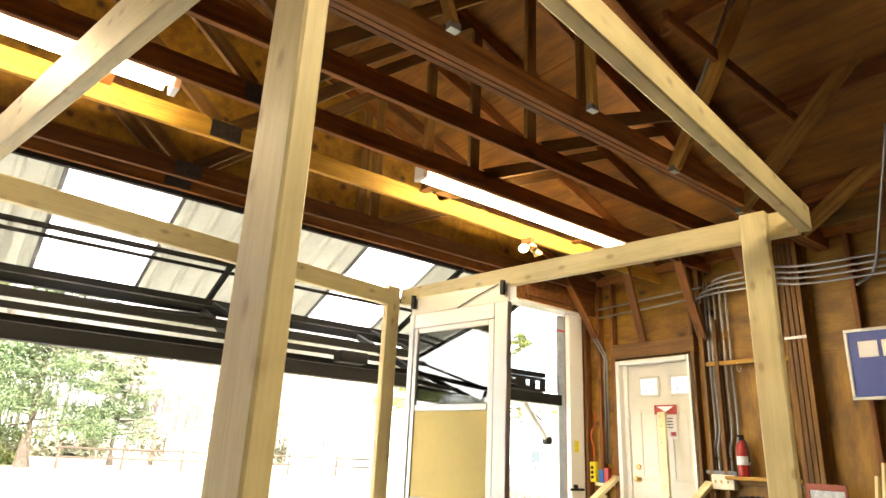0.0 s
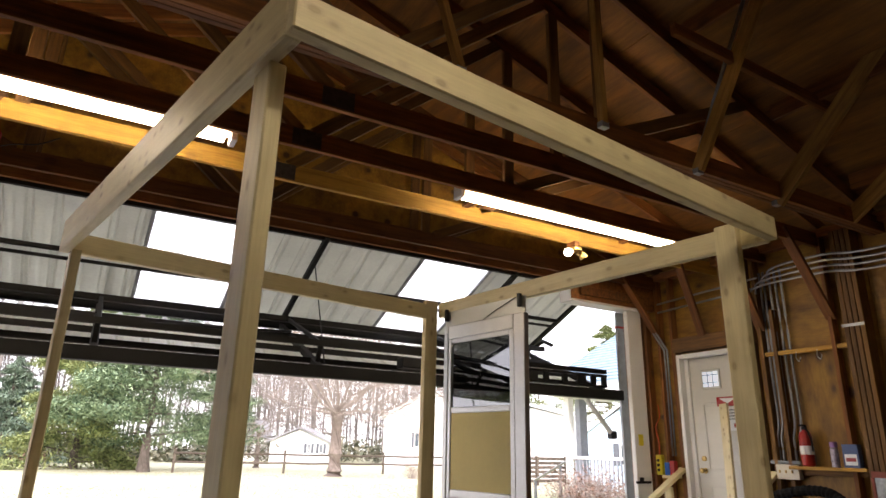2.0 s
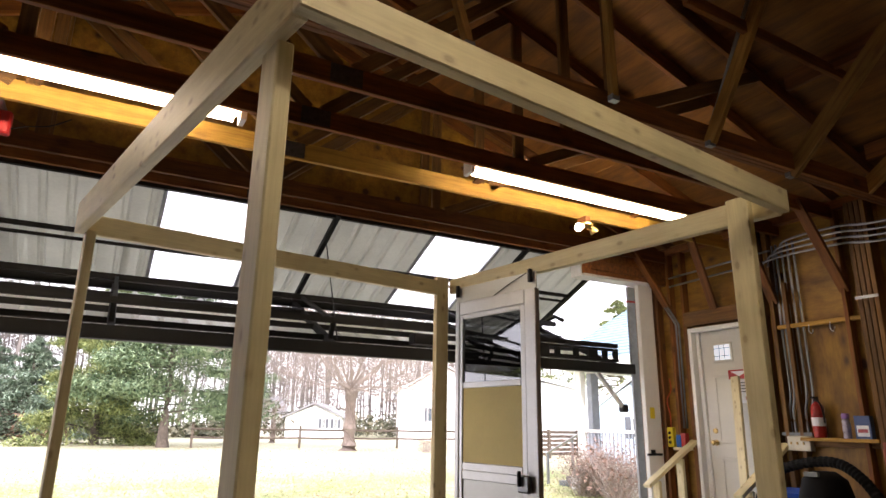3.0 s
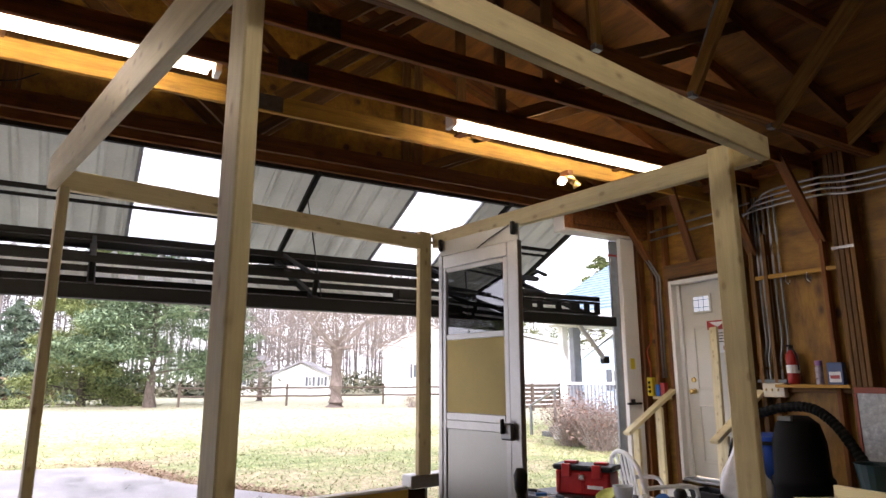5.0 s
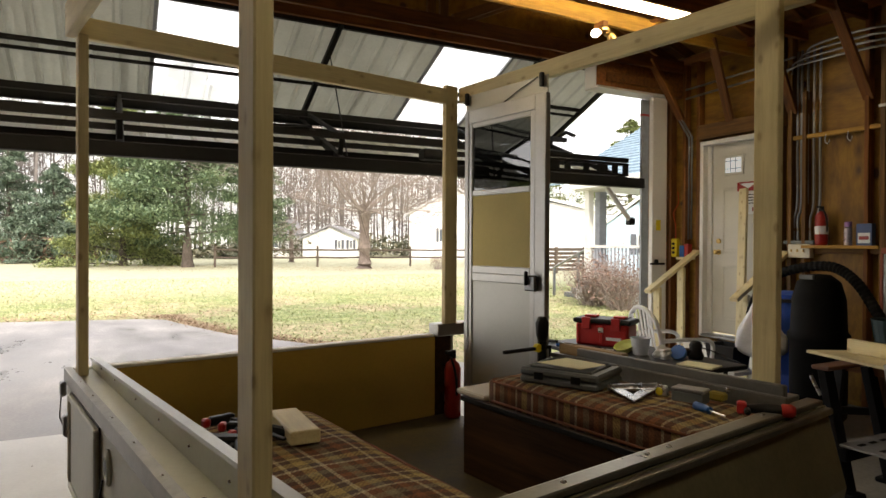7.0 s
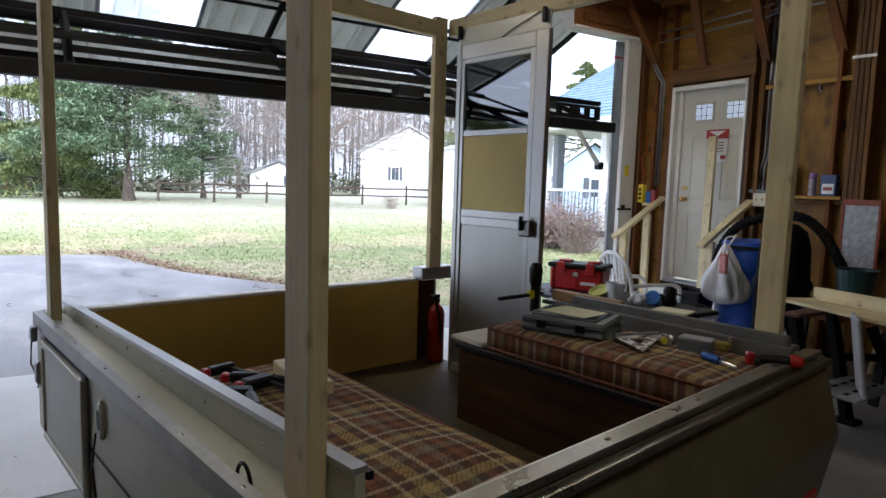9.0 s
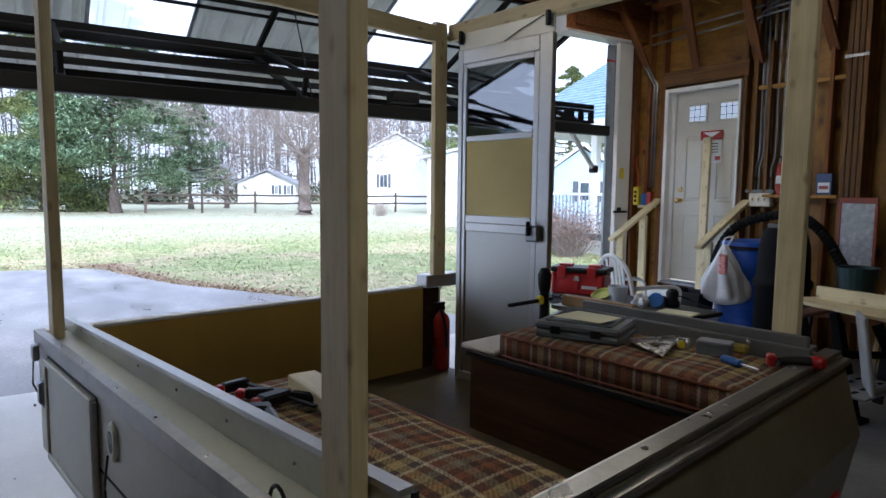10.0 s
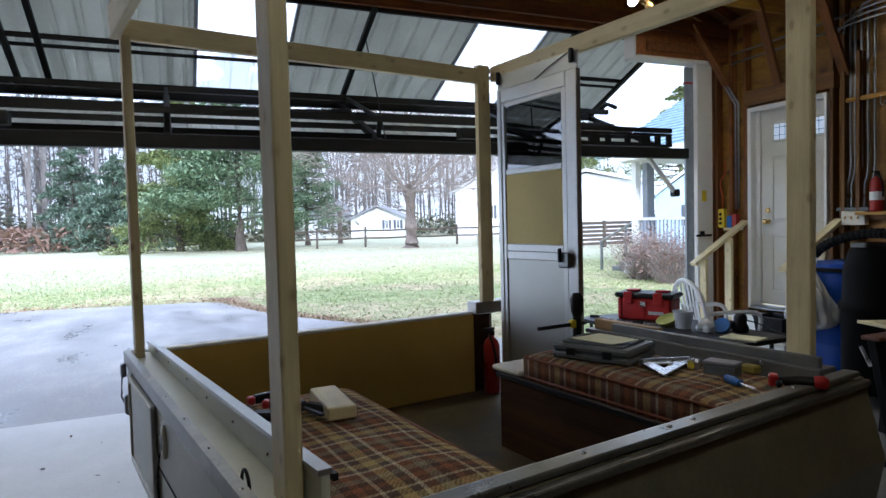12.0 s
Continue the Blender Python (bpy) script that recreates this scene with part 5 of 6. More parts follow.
cup = tagged(link("plastic_cup", lathe([(0.045, 0), (0.06, 0.10), (0.063, 0.102), (0.06, 0.104), (0.055, 0.1), (0.042, 0.006), (0, 0.005)], 20), plain("cloudy_cup", (0.62, 0.65, 0.70), 0.35), None, "", pose(-1.93, 4.60, TZ) @ Matrix.Scale(1.2, 4)), "cloudy plastic measuring cup on the table", "cup")
bowl = tagged(link("yellow_bowl", lathe([(0.05, 0), (0.10, 0.05), (0.115, 0.075), (0.11, 0.075), (0.09, 0.045), (0, 0.012)], 22), plain("lime_plastic", (0.55, 0.58, 0.16), 0.45), None, "", pose(-2.03, 4.56, TZ + 0.012, 25, 0, 0) @ Matrix.Scale(0.72, 4)), "lime yellow plastic bowl tipped on the table", "bowl")


def crumple(r, seed):
    bm = bmesh.new()
    bmesh.ops.create_icosphere(bm, subdivisions=3, radius=r)
    for v in bm.verts:
        k = 1 + 0.5 * noise.noise(v.co * (3.2 / r) * 0.5 + Vector((seed, 0, 0))) + 0.22 * noise.noise(v.co * (7 / r) * 0.5)
        v.co *= k
        v.co.z = max(v.co.z * 0.8 + r * 0.6, 0)
    return bm


tagged(link("crumpled_wrap", crumple(0.06, 1.3), WHITEPL, None, "", pose(-1.74, 4.62, TZ)), "crumpled clear wrapper on the table", "wrapper")
tagged(link("blue_tape_roll", lathe([(0.035, 0), (0.055, 0), (0.055, 0.03), (0.035, 0.03)], 20), BLUEH, None, "", pose(-1.66, 4.70, TZ + 0.04, 60, 0, 20)), "roll of blue masking tape", "tape")
sander = thing("palm_sander", pose(-1.62, 4.82, TZ, 0, 0, 40), "black palm sander with cord on the table", "sander")
part("body", lathe([(0.05, 0), (0.055, 0.03), (0.04, 0.06), (0.045, 0.10), (0.03, 0.125), (0, 0.13)], 16), BLACKPL, sander, smooth=True)
part("nose", box((-0.1, -0.035, 0.02), (-0.03, 0.035, 0.07), 0.012), BLACKPL, sander)
part("cord", tube_along(curve_pts([(0.04, 0, 0.08), (0.12, 0.05, 0.05), (0.2, 0.0, 0.02), (0.28, -0.1, 0.01)], 8), 0.005, 6), BLACKPL, sander)
tagged(link("paper_pad", box((-0.12, -0.08, 0), (0.12, 0.08, 0.012), 0.002), PAPER, None, "", pose(-1.42, 4.62, TZ, 0, 0, 15)), "yellowed paper pad on the table edge", "paper")
for k, (x, y, r) in enumerate(((-2.6, 4.36, 20), (-2.45, 4.33, 60), (-2.28, 4.36, 5), (-2.18, 4.45, 40))):
    tw = thing("hand_tool", pose(x, y, TZ, 0, 0, r), "small dark hand tool lying on the table", "tool", "loose tools")
    part("handle", tube_along([(-0.08, 0, 0.014), (-0.02, 0, 0.016), (0.0, 0, 0.012)], 0.013, 8), BLUEH if k == 1 else BLACKPL, tw)
    part("shaft", cyl((0.0, 0, 0.012), (0.09, 0, 0.01), 0.005, seg=8), STEEL, tw)


def garden_chair():
    t = thing("garden_chair", pose(-2.50, 5.56, 0.004, 0, 0, 165), "white moulded plastic garden chair with slatted back", "chair")
    part("seat", box((-0.23, -0.24, 0.40), (0.23, 0.22, 0.425), 0.01), WHITEPL, t)
    arch = [(-0.235, 0.24, 0.42), (-0.25, 0.27, 0.62), (-0.21, 0.30, 0.78), (-0.1, 0.32, 0.865), (0.0, 0.325, 0.885), (0.1, 0.32, 0.865), (0.21, 0.30, 0.78), (0.25, 0.27, 0.62), (0.235, 0.24, 0.42)]
    part("back_arch", tube_along(curve_pts(arch, 6), 0.02, 8), WHITEPL, t, smooth=True)
    for x in (-0.15, -0.09, -0.03, 0.03, 0.09, 0.15):
        top = 0.87 - 2.6 * x * x
        board("back_slat", (x * 0.9, 0.235, 0.43), (x, 0.315, top), 0.032, 0.008, WHITEPL, t, up=(0, 1, 0))
    for x in (-1, 1):
        board("leg", (x * 0.21, -0.21, 0.40), (x * 0.25, -0.25, 0.0), 0.04, 0.03, WHITEPL, t, up=(0, 1, 0))
        board("leg", (x * 0.21, 0.21, 0.40), (x * 0.25, 0.29, 0.0), 0.04, 0.03, WHITEPL, t, up=(0, 1, 0))
        part("armrest", tube_along(curve_pts([(x * 0.245, 0.265, 0.62), (x * 0.27, 0.0, 0.63), (x * 0.26, -0.2, 0.60), (x * 0.23, -0.22, 0.42)], 6), 0.018, 8), WHITEPL, t)
    return t


garden_chair()

# ---- work table at the wall side ----
wt = thing("sawhorse_table", None, "plywood offcut top on dark sawhorse legs", "table")
WZ = 0.735
part("worktop", prism(((-1.12, 5.30), (0.35, 4.85), (0.55, 5.75), (-0.75, 5.95)), WZ - 0.018, WZ), PINE, wt)
for x, y in ((-0.95, 5.40), (0.25, 5.0), (-0.62, 5.85), (0.4, 5.66)):
    board("leg", (x, y, WZ - 0.02), (x + (0.08 if x > -0.3 else -0.06), y, 0.004), 0.06, 0.035, BLACKSTEEL, wt, up=(0, 1, 0))
board("brace", (-0.98, 5.4, 0.35), (-0.66, 5.84, 0.35), 0.03, 0.05, BLACKSTEEL, wt)
part("apron", box((-0.95, 5.42, WZ - 0.12), (0.2, 5.46, WZ - 0.02), 0.004), OLD, wt)
tagged(board("loose_plank", (-0.93, 5.45, WZ + 0.047), (0.35, 5.25, WZ + 0.047), 0.038, 0.089, PINE), "short new pine plank lying on the work table", "lumber")
bench_stand = thing("portable_workbench", None, "black portable workbench with a slotted grey step plate", "workbench")
for y in (4.98, 5.42):
    board("leg", (-0.80, y, 0.69), (-0.60, y - 0.10, 0.03), 0.05, 0.085, MATTEBLACK, bench_stand, up=(0, 1, 0))
    board("rear_leg", (-0.42, y + 0.12, 0.69), (-0.10, y + 0.14, 0.03), 0.045, 0.06, MATTEBLACK, bench_stand, up=(0, 1, 0))
    part("foot", box((-0.67, y - 0.15, 0.004), (-0.53, y - 0.04, 0.035), 0.008), RUBBER, bench_stand)
    part("foot", box((-0.14, y + 0.09, 0.004), (-0.04, y + 0.19, 0.035), 0.008), RUBBER, bench_stand)
part("cross_bar", box((-0.66, 4.86, 0.20), (-0.60, 5.40, 0.275), 0.006), MATTEBLACK, bench_stand)
step = part("step_plate", box((-0.66, 4.88, 0.277), (-0.36, 5.38, 0.292), 0.004), plain("grey_step", (0.24, 0.24, 0.245), 0.55, 0.2), bench_stand, "grey slotted step plate")
for k in range(4):
    for x in (-0.59, -0.47):
        part("slot", box((x, 4.94 + k * 0.11, 0.2925), (x + 0.025, 5.0 + k * 0.11, 0.2945)), MATTEBLACK, step)
part("jaw", box((-0.85, 4.92, 0.69), (-0.74, 5.48, 0.715), 0.006), plain("rust_brown_jaw", (0.10, 0.035, 0.015), 0.6), bench_stand, "rust-brown vice jaw")
for y in (5.0, 5.12):
    part("vice_screw", cyl((-0.90, y, 0.63), (-0.84, y, 0.52), 0.011, seg=8), STEEL, bench_stand)
panel = link("grey_panel", box((-0.012, -0.14, 0.0), (0.012, 0.14, 0.46), 0.01), plain("grey_board", (0.34, 0.34, 0.34), 0.6), None, "", pose(-0.42, 5.06, 0.294, 0, -8, 32))
tagged(panel, "plain grey board standing on the workbench step", "board")
teal = tagged(link("bucket", lathe([(0.10, 0), (0.13, 0.2), (0.135, 0.205), (0.125, 0.2), (0.09, 0.01), (0, 0.01)], 20), plain("teal_plastic", (0.008, 0.036, 0.045), 0.4), None, "", pose(-0.85, 5.82, WZ)), "dark teal plastic bucket on the work table", "bucket")
tagged(link("brown_sack", crumple(0.16, 4.2), plain("sack_cloth", (0.10, 0.055, 0.03), 0.9), None, "", pose(-0.2, 5.75, 0.004)), "crumpled brown sack under the work table", "sack")
debris = link("floor_rag", crumple(0.09, 9.1), REDPL, None, "", pose(0.72, 3.5, -0.02))
tagged(debris, "crumpled dark red rag on the floor", "rag")

# ---- tools inside the camper ----
CZ = 0.872
kit = thing("tool_case", TR @ pose(-0.63, 1.54, CZ, 0, 0, 18), "grey plastic tool case with a note on top", "tool case")
part("case_base", box((-0.17, -0.13, 0), (0.17, 0.13, 0.03), 0.01), GREYPL, kit)
part("case_lid", box((-0.17, -0.13, 0.032), (0.17, 0.13, 0.062), 0.01), GREYPL, kit)
part("rim", tube_along([(-0.13, -0.1, 0.066), (0.13, -0.1, 0.066), (0.13, 0.1, 0.066), (-0.13, 0.1, 0.066), (-0.13, -0.1, 0.066)], 0.006, 6), GREYPL, kit)
for x in (-0.08, 0.08):
    part("latch", box((x - 0.02, -0.138, 0.02), (x + 0.02, -0.131, 0.05), 0.003), BLACKPL, kit)
tagged(link("paper_note", prism(((-0.11, -0.08), (0.10, -0.09), (0.12, 0.07), (-0.08, 0.09)), 0, 0.002), PAPER, None, "", TR @ pose(-0.63, 1.54, CZ + 0.074, 0, 0, 10)), "sheet of cream paper lying on the tool case", "paper")


def speed_square():
    bm = bmesh.new()
    outer = [(0, 0), (0.18, 0), (0, 0.18)]
    inner = [(0.035, 0.035), (0.10, 0.035), (0.035, 0.10)]
    lo = [bm.verts.new((x, y, 0)) for x, y in outer + inner]
    hi = [bm.verts.new((x, y, 0.004)) for x, y in outer + inner]
    for i in range(3):
        j = (i + 1) % 3
        bm.faces.new((hi[i], hi[j], hi[j + 3], hi[i + 3]))
        bm.faces.new((lo[i + 3], lo[j + 3], lo[j], lo[i]))
        bm.faces.new((lo[i], lo[j], hi[j], hi[i]))
        bm.faces.new((lo[j + 3], lo[i + 3], hi[i + 3], hi[j + 3]))
    add_box(bm, (-0.006, -0.002, -0.008), (0.0, 0.182, 0.012))
    return bm


tagged(link("speed_square", speed_square(), STEEL, None, "", TR @ pose(-0.42, 1.52, CZ + 0.014, 0, 0, -27) @ Matrix.Scale(1.2, 4)), "aluminium triangular square on the plaid cushion", "square")
meas = thing("tape_measure", TR @ pose(-0.26, 1.63, CZ) @ Matrix.Scale(0.7, 4), "yellow and silver tape measure on the cushion", "tape measure")
part("shell", box((-0.035, -0.025, 0), (0.035, 0.025, 0.06), 0.012), STEEL, meas)
part("face", lathe([(0.022, 0), (0.022, 0.002), (0, 0.002)], 16), YELLOW, meas, "", pose(0, -0.0255, 0.03, 90))
gb = thing("small_case", TR @ pose(-0.15, 1.64, CZ, 0, 0, 12) @ Matrix.Scale(0.75, 4), "small grey metal case on the cushion", "case")
part("case_body", box((-0.075, -0.045, 0), (0.075, 0.045, 0.055), 0.005), GREYPL, gb)
part("case_top", box((-0.077, -0.047, 0.0555), (0.077, 0.047, 0.07), 0.005), plain("case_lid_grey", (0.3, 0.31, 0.34), 0.35, 0.3), gb)
tagged(link("yellow_sponge", box((-0.03, -0.02, 0), (0.03, 0.02, 0.03), 0.006), plain("olive_foam", (0.30, 0.24, 0.03), 0.8), None, "", TR @ pose(-0.11, 1.75, CZ)), "yellow block beside the small case", "block")
sd = thing("screwdriver", TR @ pose(-0.02, 1.55, CZ + 0.012, 0, 0, -20) @ Matrix.Scale(0.8, 4), "blue-handled screwdriver on the plaid cushion", "screwdriver")
part("handle", lathe([(0.008, -0.1), (0.017, -0.09), (0.018, -0.03), (0.012, -0.01), (0.016, 0), (0.006, 0.002)], 10), BLUEH, sd, "", pose(0, 0, 0, 0, 90, 0), smooth=True)
part("shaft", cyl((0, 0, 0), (0.09, 0, 0), 0.004, seg=8), STEEL, sd)
dr = thing("drill", TR @ pose(0.10, 1.66, CZ + 0.012, 0, 0, 30) @ Matrix.Scale(0.55, 4), "red and black cordless drill lying on its side", "drill")
part("motor_body", tube_along(curve_pts([(-0.09, 0, 0.02), (-0.02, 0, 0.025), (0.06, 0, 0.025), (0.12, 0, 0.025)], 4), lambda i: 0.024 + 0.012 * min(1, i / 6), 12), BLACKPL, dr, smooth=True)
part("gear_case", lathe([(0.02, -0.03), (0.04, -0.015), (0.042, 0.03), (0.028, 0.055), (0, 0.056)], 14), REDPL, dr, "red rounded housing", pose(0.12, 0, 0.028, 0, 90, 0), smooth=True)
part("battery", box((-0.14, -0.04, -0.012), (-0.085, 0.035, 0.06), 0.01), REDPL, dr, "red battery block")
part("grip", box((-0.10, -0.1, 0.0), (-0.065, -0.02, 0.035), 0.01), BLACKPL, dr)


def bar_clamp(m, label, long=0.3):
    t = thing("bar_clamp", m, label, "clamp", "bar clamps")
    part("bar", box((-long / 2, -0.008, 0.012), (long / 2, 0.008, 0.02), 0.002), BLACKSTEEL, t)
    part("fixed_jaw", box((-long / 2 - 0.012, -0.075, 0.0), (-long / 2 + 0.018, 0.012, 0.03), 0.006), BLACKPL, t)
    part("sliding_head", box((0.0, -0.08, 0.0), (0.05, 0.02, 0.034), 0.008), BLACKPL, t)
    part("grip", tube_along([(0.05, 0.02, 0.017), (0.14, 0.05, 0.017)], 0.017, 8), BLACKPL, t)
    for x in (-long / 2 - 0.005, 0.005):
        part("pad", box((x, -0.1, 0.002), (x + 0.03, -0.076, 0.03), 0.006), REDPL, t, "red rubber pad")
    return t


bar_clamp(TR @ pose(-0.80, 0.28, 0.835, 0, 0, 10), "black bar clamp with red pads on the mattress", 0.34)
bar_clamp(TR @ pose(-0.72, 0.20, 0.835, 0, 0, -35), "black and steel bar clamp lying on the mattress", 0.26)
tagged(link("timber_offcut", box((-0.14, -0.046, 0), (0.14, 0.046, 0.042), 0.004), PINE, None, "", TR @ pose(-0.745, 0.385, 0.832, 0, 0, -8)), "pale pine offcut lying on the plaid mattress", "lumber")
gc = thing("door_clamp", TR @ pose(-1.06, 1.80, 0.90), "black hand clamp holding the camper door edge", "clamp")
part("bar", box((-0.01, -0.25, 0.02), (0.01, 0.06, 0.036), 0.003), BLACKSTEEL, gc)
part("head", tube_along([(0, 0, -0.12), (0, 0, 0.06)], 0.022, 8), BLACKPL, gc)
part("handle", lathe([(0.02, 0.06), (0.03, 0.09), (0.034, 0.15), (0.02, 0.18), (0, 0.182)], 14), BLACKPL, gc, smooth=True)
part("knob", lathe([(0.02, -0.012), (0.022, 0.0), (0.02, 0.012)], 12), YELLOW, gc, "yellow brass knob", pose(0, -0.03, 0.03, 0, 90, 0))
tagged(link("tan_block", box((-1.0, 1.855, 0.905), (-0.62, 1.90, 0.955), 0.004), wood("ply_block", (0.40, 0.26, 0.11), (0.60, 0.42, 0.2)), None, "", TR), "tan timber block on the camper rim", "block")

reel = thing("red_reel", pose(-3.20, 0.36, 3.40), "small red box fixed under a truss", "reel")
part("reel_case", box((-0.04, -0.07, -0.10), (0.04, 0.07, 0.06), 0.012), REDPL, reel)
part("reel_cord", tube_along(curve_pts([(0, 0.07, -0.05), (0.02, 0.16, -0.02), (0, 0.28, 0.02), (0, 0.4, 0.1)], 6), 0.005, 6), BLACKPL, reel)
part("bracket", box((-0.02, -0.03, 0.061), (0.36, 0.03, 0.075), 0.002), GALV, reel)


# ---- outside: trees, fence, houses ----
def leaves_mesh(name, pts, size, material, parent, label="", droop=0.3, rng=None, width=0.45):
    """Many small leaf clumps: two crossed quads at each point."""
    k = len(pts)
    a = rng.uniform(0, 2 * np.pi, k)
    tilt = rng.uniform(-0.7, 0.7, k)
    s = size * rng.uniform(0.5, 1.4, k)
    ux = np.stack([np.cos(a) * np.cos(tilt), np.sin(a) * np.cos(tilt), np.sin(tilt) - droop], 1) * s[:, None]
    vx = np.stack([-np.sin(a), np.cos(a), rng.uniform(-0.8, 0.8, k)], 1) * (s * width)[:, None]
    v = np.stack([pts - ux * 0.5, pts + vx * 0.5, pts + ux, pts - vx * 0.5], 1).reshape(-1, 3)
    f = np.arange(4 * k).reshape(-1, 4)
    me = bpy.data.meshes.new(name)
    me.from_pydata(v.tolist(), [], f.tolist())
    me.materials.append(material)
    ob = new(name, me)
    ob.parent = parent
    if label:
        ob["label"] = label
    return ob


def trunk_mesh(h, r, lean=0.0, seg=9, flare=1.6):
    pts = [(lean * (z / h) ** 2 + 0.05 * math.sin(z * 2), 0.04 * math.sin(z * 3 + 1), z) for z in [h * i / 14 for i in range(15)]]
    return tube_along(pts, lambda i: r * (flare if i == 0 else 1.15 if i == 1 else 1.0 - 0.75 * i / 15), seg)


def conifer(x, y, h, spread, label, seed, material=PINELEAF, n=9000, base=1.6, leaf=0.34, lopsided=0.0):
    rng = np.random.default_rng(seed)
    t = thing("conifer", pose(x, y, -0.05), label, "tree", "garden trees")
    part("trunk", trunk_mesh(h * 0.95, spread * 0.048), BARK, t)
    limbs = bmesh.new()
    pts = []
    nb = 70
    for i in range(nb):
        z = base + (h - base) * (i / nb) ** 0.9
        L = spread * (1 - ((z - base) / (h - base)) ** 1.3) * rng.uniform(0.65, 1.12) + 0.3
        a = rng.uniform(0, 2 * np.pi)
        if lopsided:
            L *= 1 + lopsided * math.cos(a - 1.2)
        d = Vector((math.cos(a), math.sin(a), rng.uniform(-0.12, 0.22)))
        p0, p1 = Vector((0, 0, z)), Vector((0, 0, z)) + d * L
        add_cyl(limbs, p0, p1, 0.06, 0.012, 5, False)
        m = int(n / nb)
        f = rng.beta(2.2, 1.1, m)
        side = rng.normal(0, 0.16, (m, 3)) * L * (0.4 + 0.8 * (1 - f))[:, None]
        side[:, 2] *= 0.6
        q = np.array(p0)[None] + f[:, None] * np.array(p1 - p0)[None] + side
        q[:, 2] -= 0.25 * f
        pts.append(q)
    part("limb", limbs, BARK, t)["kind"] = "stuff"
    q = np.concatenate(pts)
    leaves_mesh("crown", q[q[:, 2] > base * 0.55], leaf, material, t, "", 0.35, rng)
    return t


conifer(-38.3, 4.95, 13.0, 5.0, "large dark green evergreen with a stout trunk at the lawn edge", 3, HOLLY, 120000, 1.9, 0.15)
conifer(-42.0, 1.6, 13.0, 3.9, "bushy yellow-green cedar reaching to the ground", 5, PINELEAF, 120000, 0.1, 0.15)
conifer(-44.5, 10.2, 9.0, 3.0, "shaded green evergreen behind the fence", 7, HOLLY, 24000, 1.5, 0.15)
conifer(-50.0, -2.6, 7.0, 3.6, "dark green evergreen among the bushes", 9, GREYLEAF, 40000, 0.2, 0.17)
conifer(-53.0, -5.6, 9.5, 3.0, "dark ivy-green evergreen beside the bushes", 19, GREYLEAF, 30000, 0.2, 0.17)
conifer(-41.0, 30.5, 11.5, 3.6, "tall green pine behind the white house", 11, PINELEAF, 30000, 4.0, 0.15)
conifer(-34.0, 35.5, 11.0, 5.2, "green pine behind the porch", 12, PINELEAF, 30000, 3.0, 0.15)


def bare_tree(x, y, h, seed, label, spread=1.0, depth=6, r0=0.42, fork=2.6, material=TWIG, first=5):
    rng = random.Random(seed)
    t = thing("bare_tree", pose(x, y, -0.05), label, "tree", "garden trees")
    part("trunk", tube_along([(0, 0, 0), (0, 0.02, 0.3), (0.02, 0, 1.2), (0, 0, fork)], lambda i: r0 * (1.5, 1.1, 0.95, 1.0)[i], 12), PALEBARK, t)
    bm_v, bm_f = [], []

    def seg(a, b, ra, rb):
        d = (b - a).normalized()
        s = d.orthogonal().normalized()
        w = d.cross(s)
        i = len(bm_v)
        for p, r in ((a, ra), (b, rb)):
            for k in range(3):
                bm_v.append(p + s * (r * math.cos(2.094 * k)) + w * (r * math.sin(2.094 * k)))
        for k in range(3):
            bm_f.append((i + k, i + (k + 1) % 3, i + 3 + (k + 1) % 3, i + 3 + k))

    def grow(p, d, length, r, level):
        n = 3
        for k in range(n):
            d2 = (d + Vector((rng.gauss(0, 0.16), rng.gauss(0, 0.16), rng.gauss(0.02, 0.12)))).normalized()
            q = p + d2 * (length / n)
            seg(p, q, r * (1 - 0.2 * k), r * (1 - 0.2 * (k + 1)))
            p, d = q, d2
            if level > 0 and k > 0:
                for _ in range(2 if level < 4 else 1):
                    dd = (d + Vector((rng.gauss(0, 0.7), rng.gauss(0, 0.7), rng.gauss(0.1, 0.45))) * spread).normalized()
                    grow(p, dd, length * rng.uniform(0.55, 0.78), max(r * 0.5, 0.008), level - 1)
        if level > 0:
            grow(p, (d + Vector((rng.gauss(0, 0.3), rng.gauss(0, 0.3), 0.1))).normalized(), length * 0.7, max(r * 0.5, 0.008), level - 1)

    for i in range(first):
        a = 2 * math.pi * i / first + rng.uniform(-0.3, 0.3)
        up = rng.uniform(0.15, 1.1)
        grow(Vector((0, 0, fork - 0.3 + rng.uniform(0, 0.4))), Vector((math.cos(a), math.sin(a), up)).normalized(), h * 0.36, r0 * 0.2, depth - 2)
    me = bpy.data.meshes.new("crown")
    me.from_pydata([tuple(v) for v in bm_v], [], bm_f)
    me.materials.append(material)
    o = new("crown", me)
    o.parent = t
    return t


bare_tree(-33.0, 14.0, 10.5, 4, "wide bare winter tree with a thick pale trunk", 1.0, 6, 0.40, 3.4, TWIG, 17)
bare_tree(-43.0, 17.5, 9.5, 8, "bare winter tree behind the fence", 0.9, 5, 0.22, 2.5, TWIG, 5)
bare_tree(-46.0, 13.0, 10.0, 18, "bare winter tree between shed and evergreen", 0.9, 5, 0.2, 2.5, TWIG, 5)

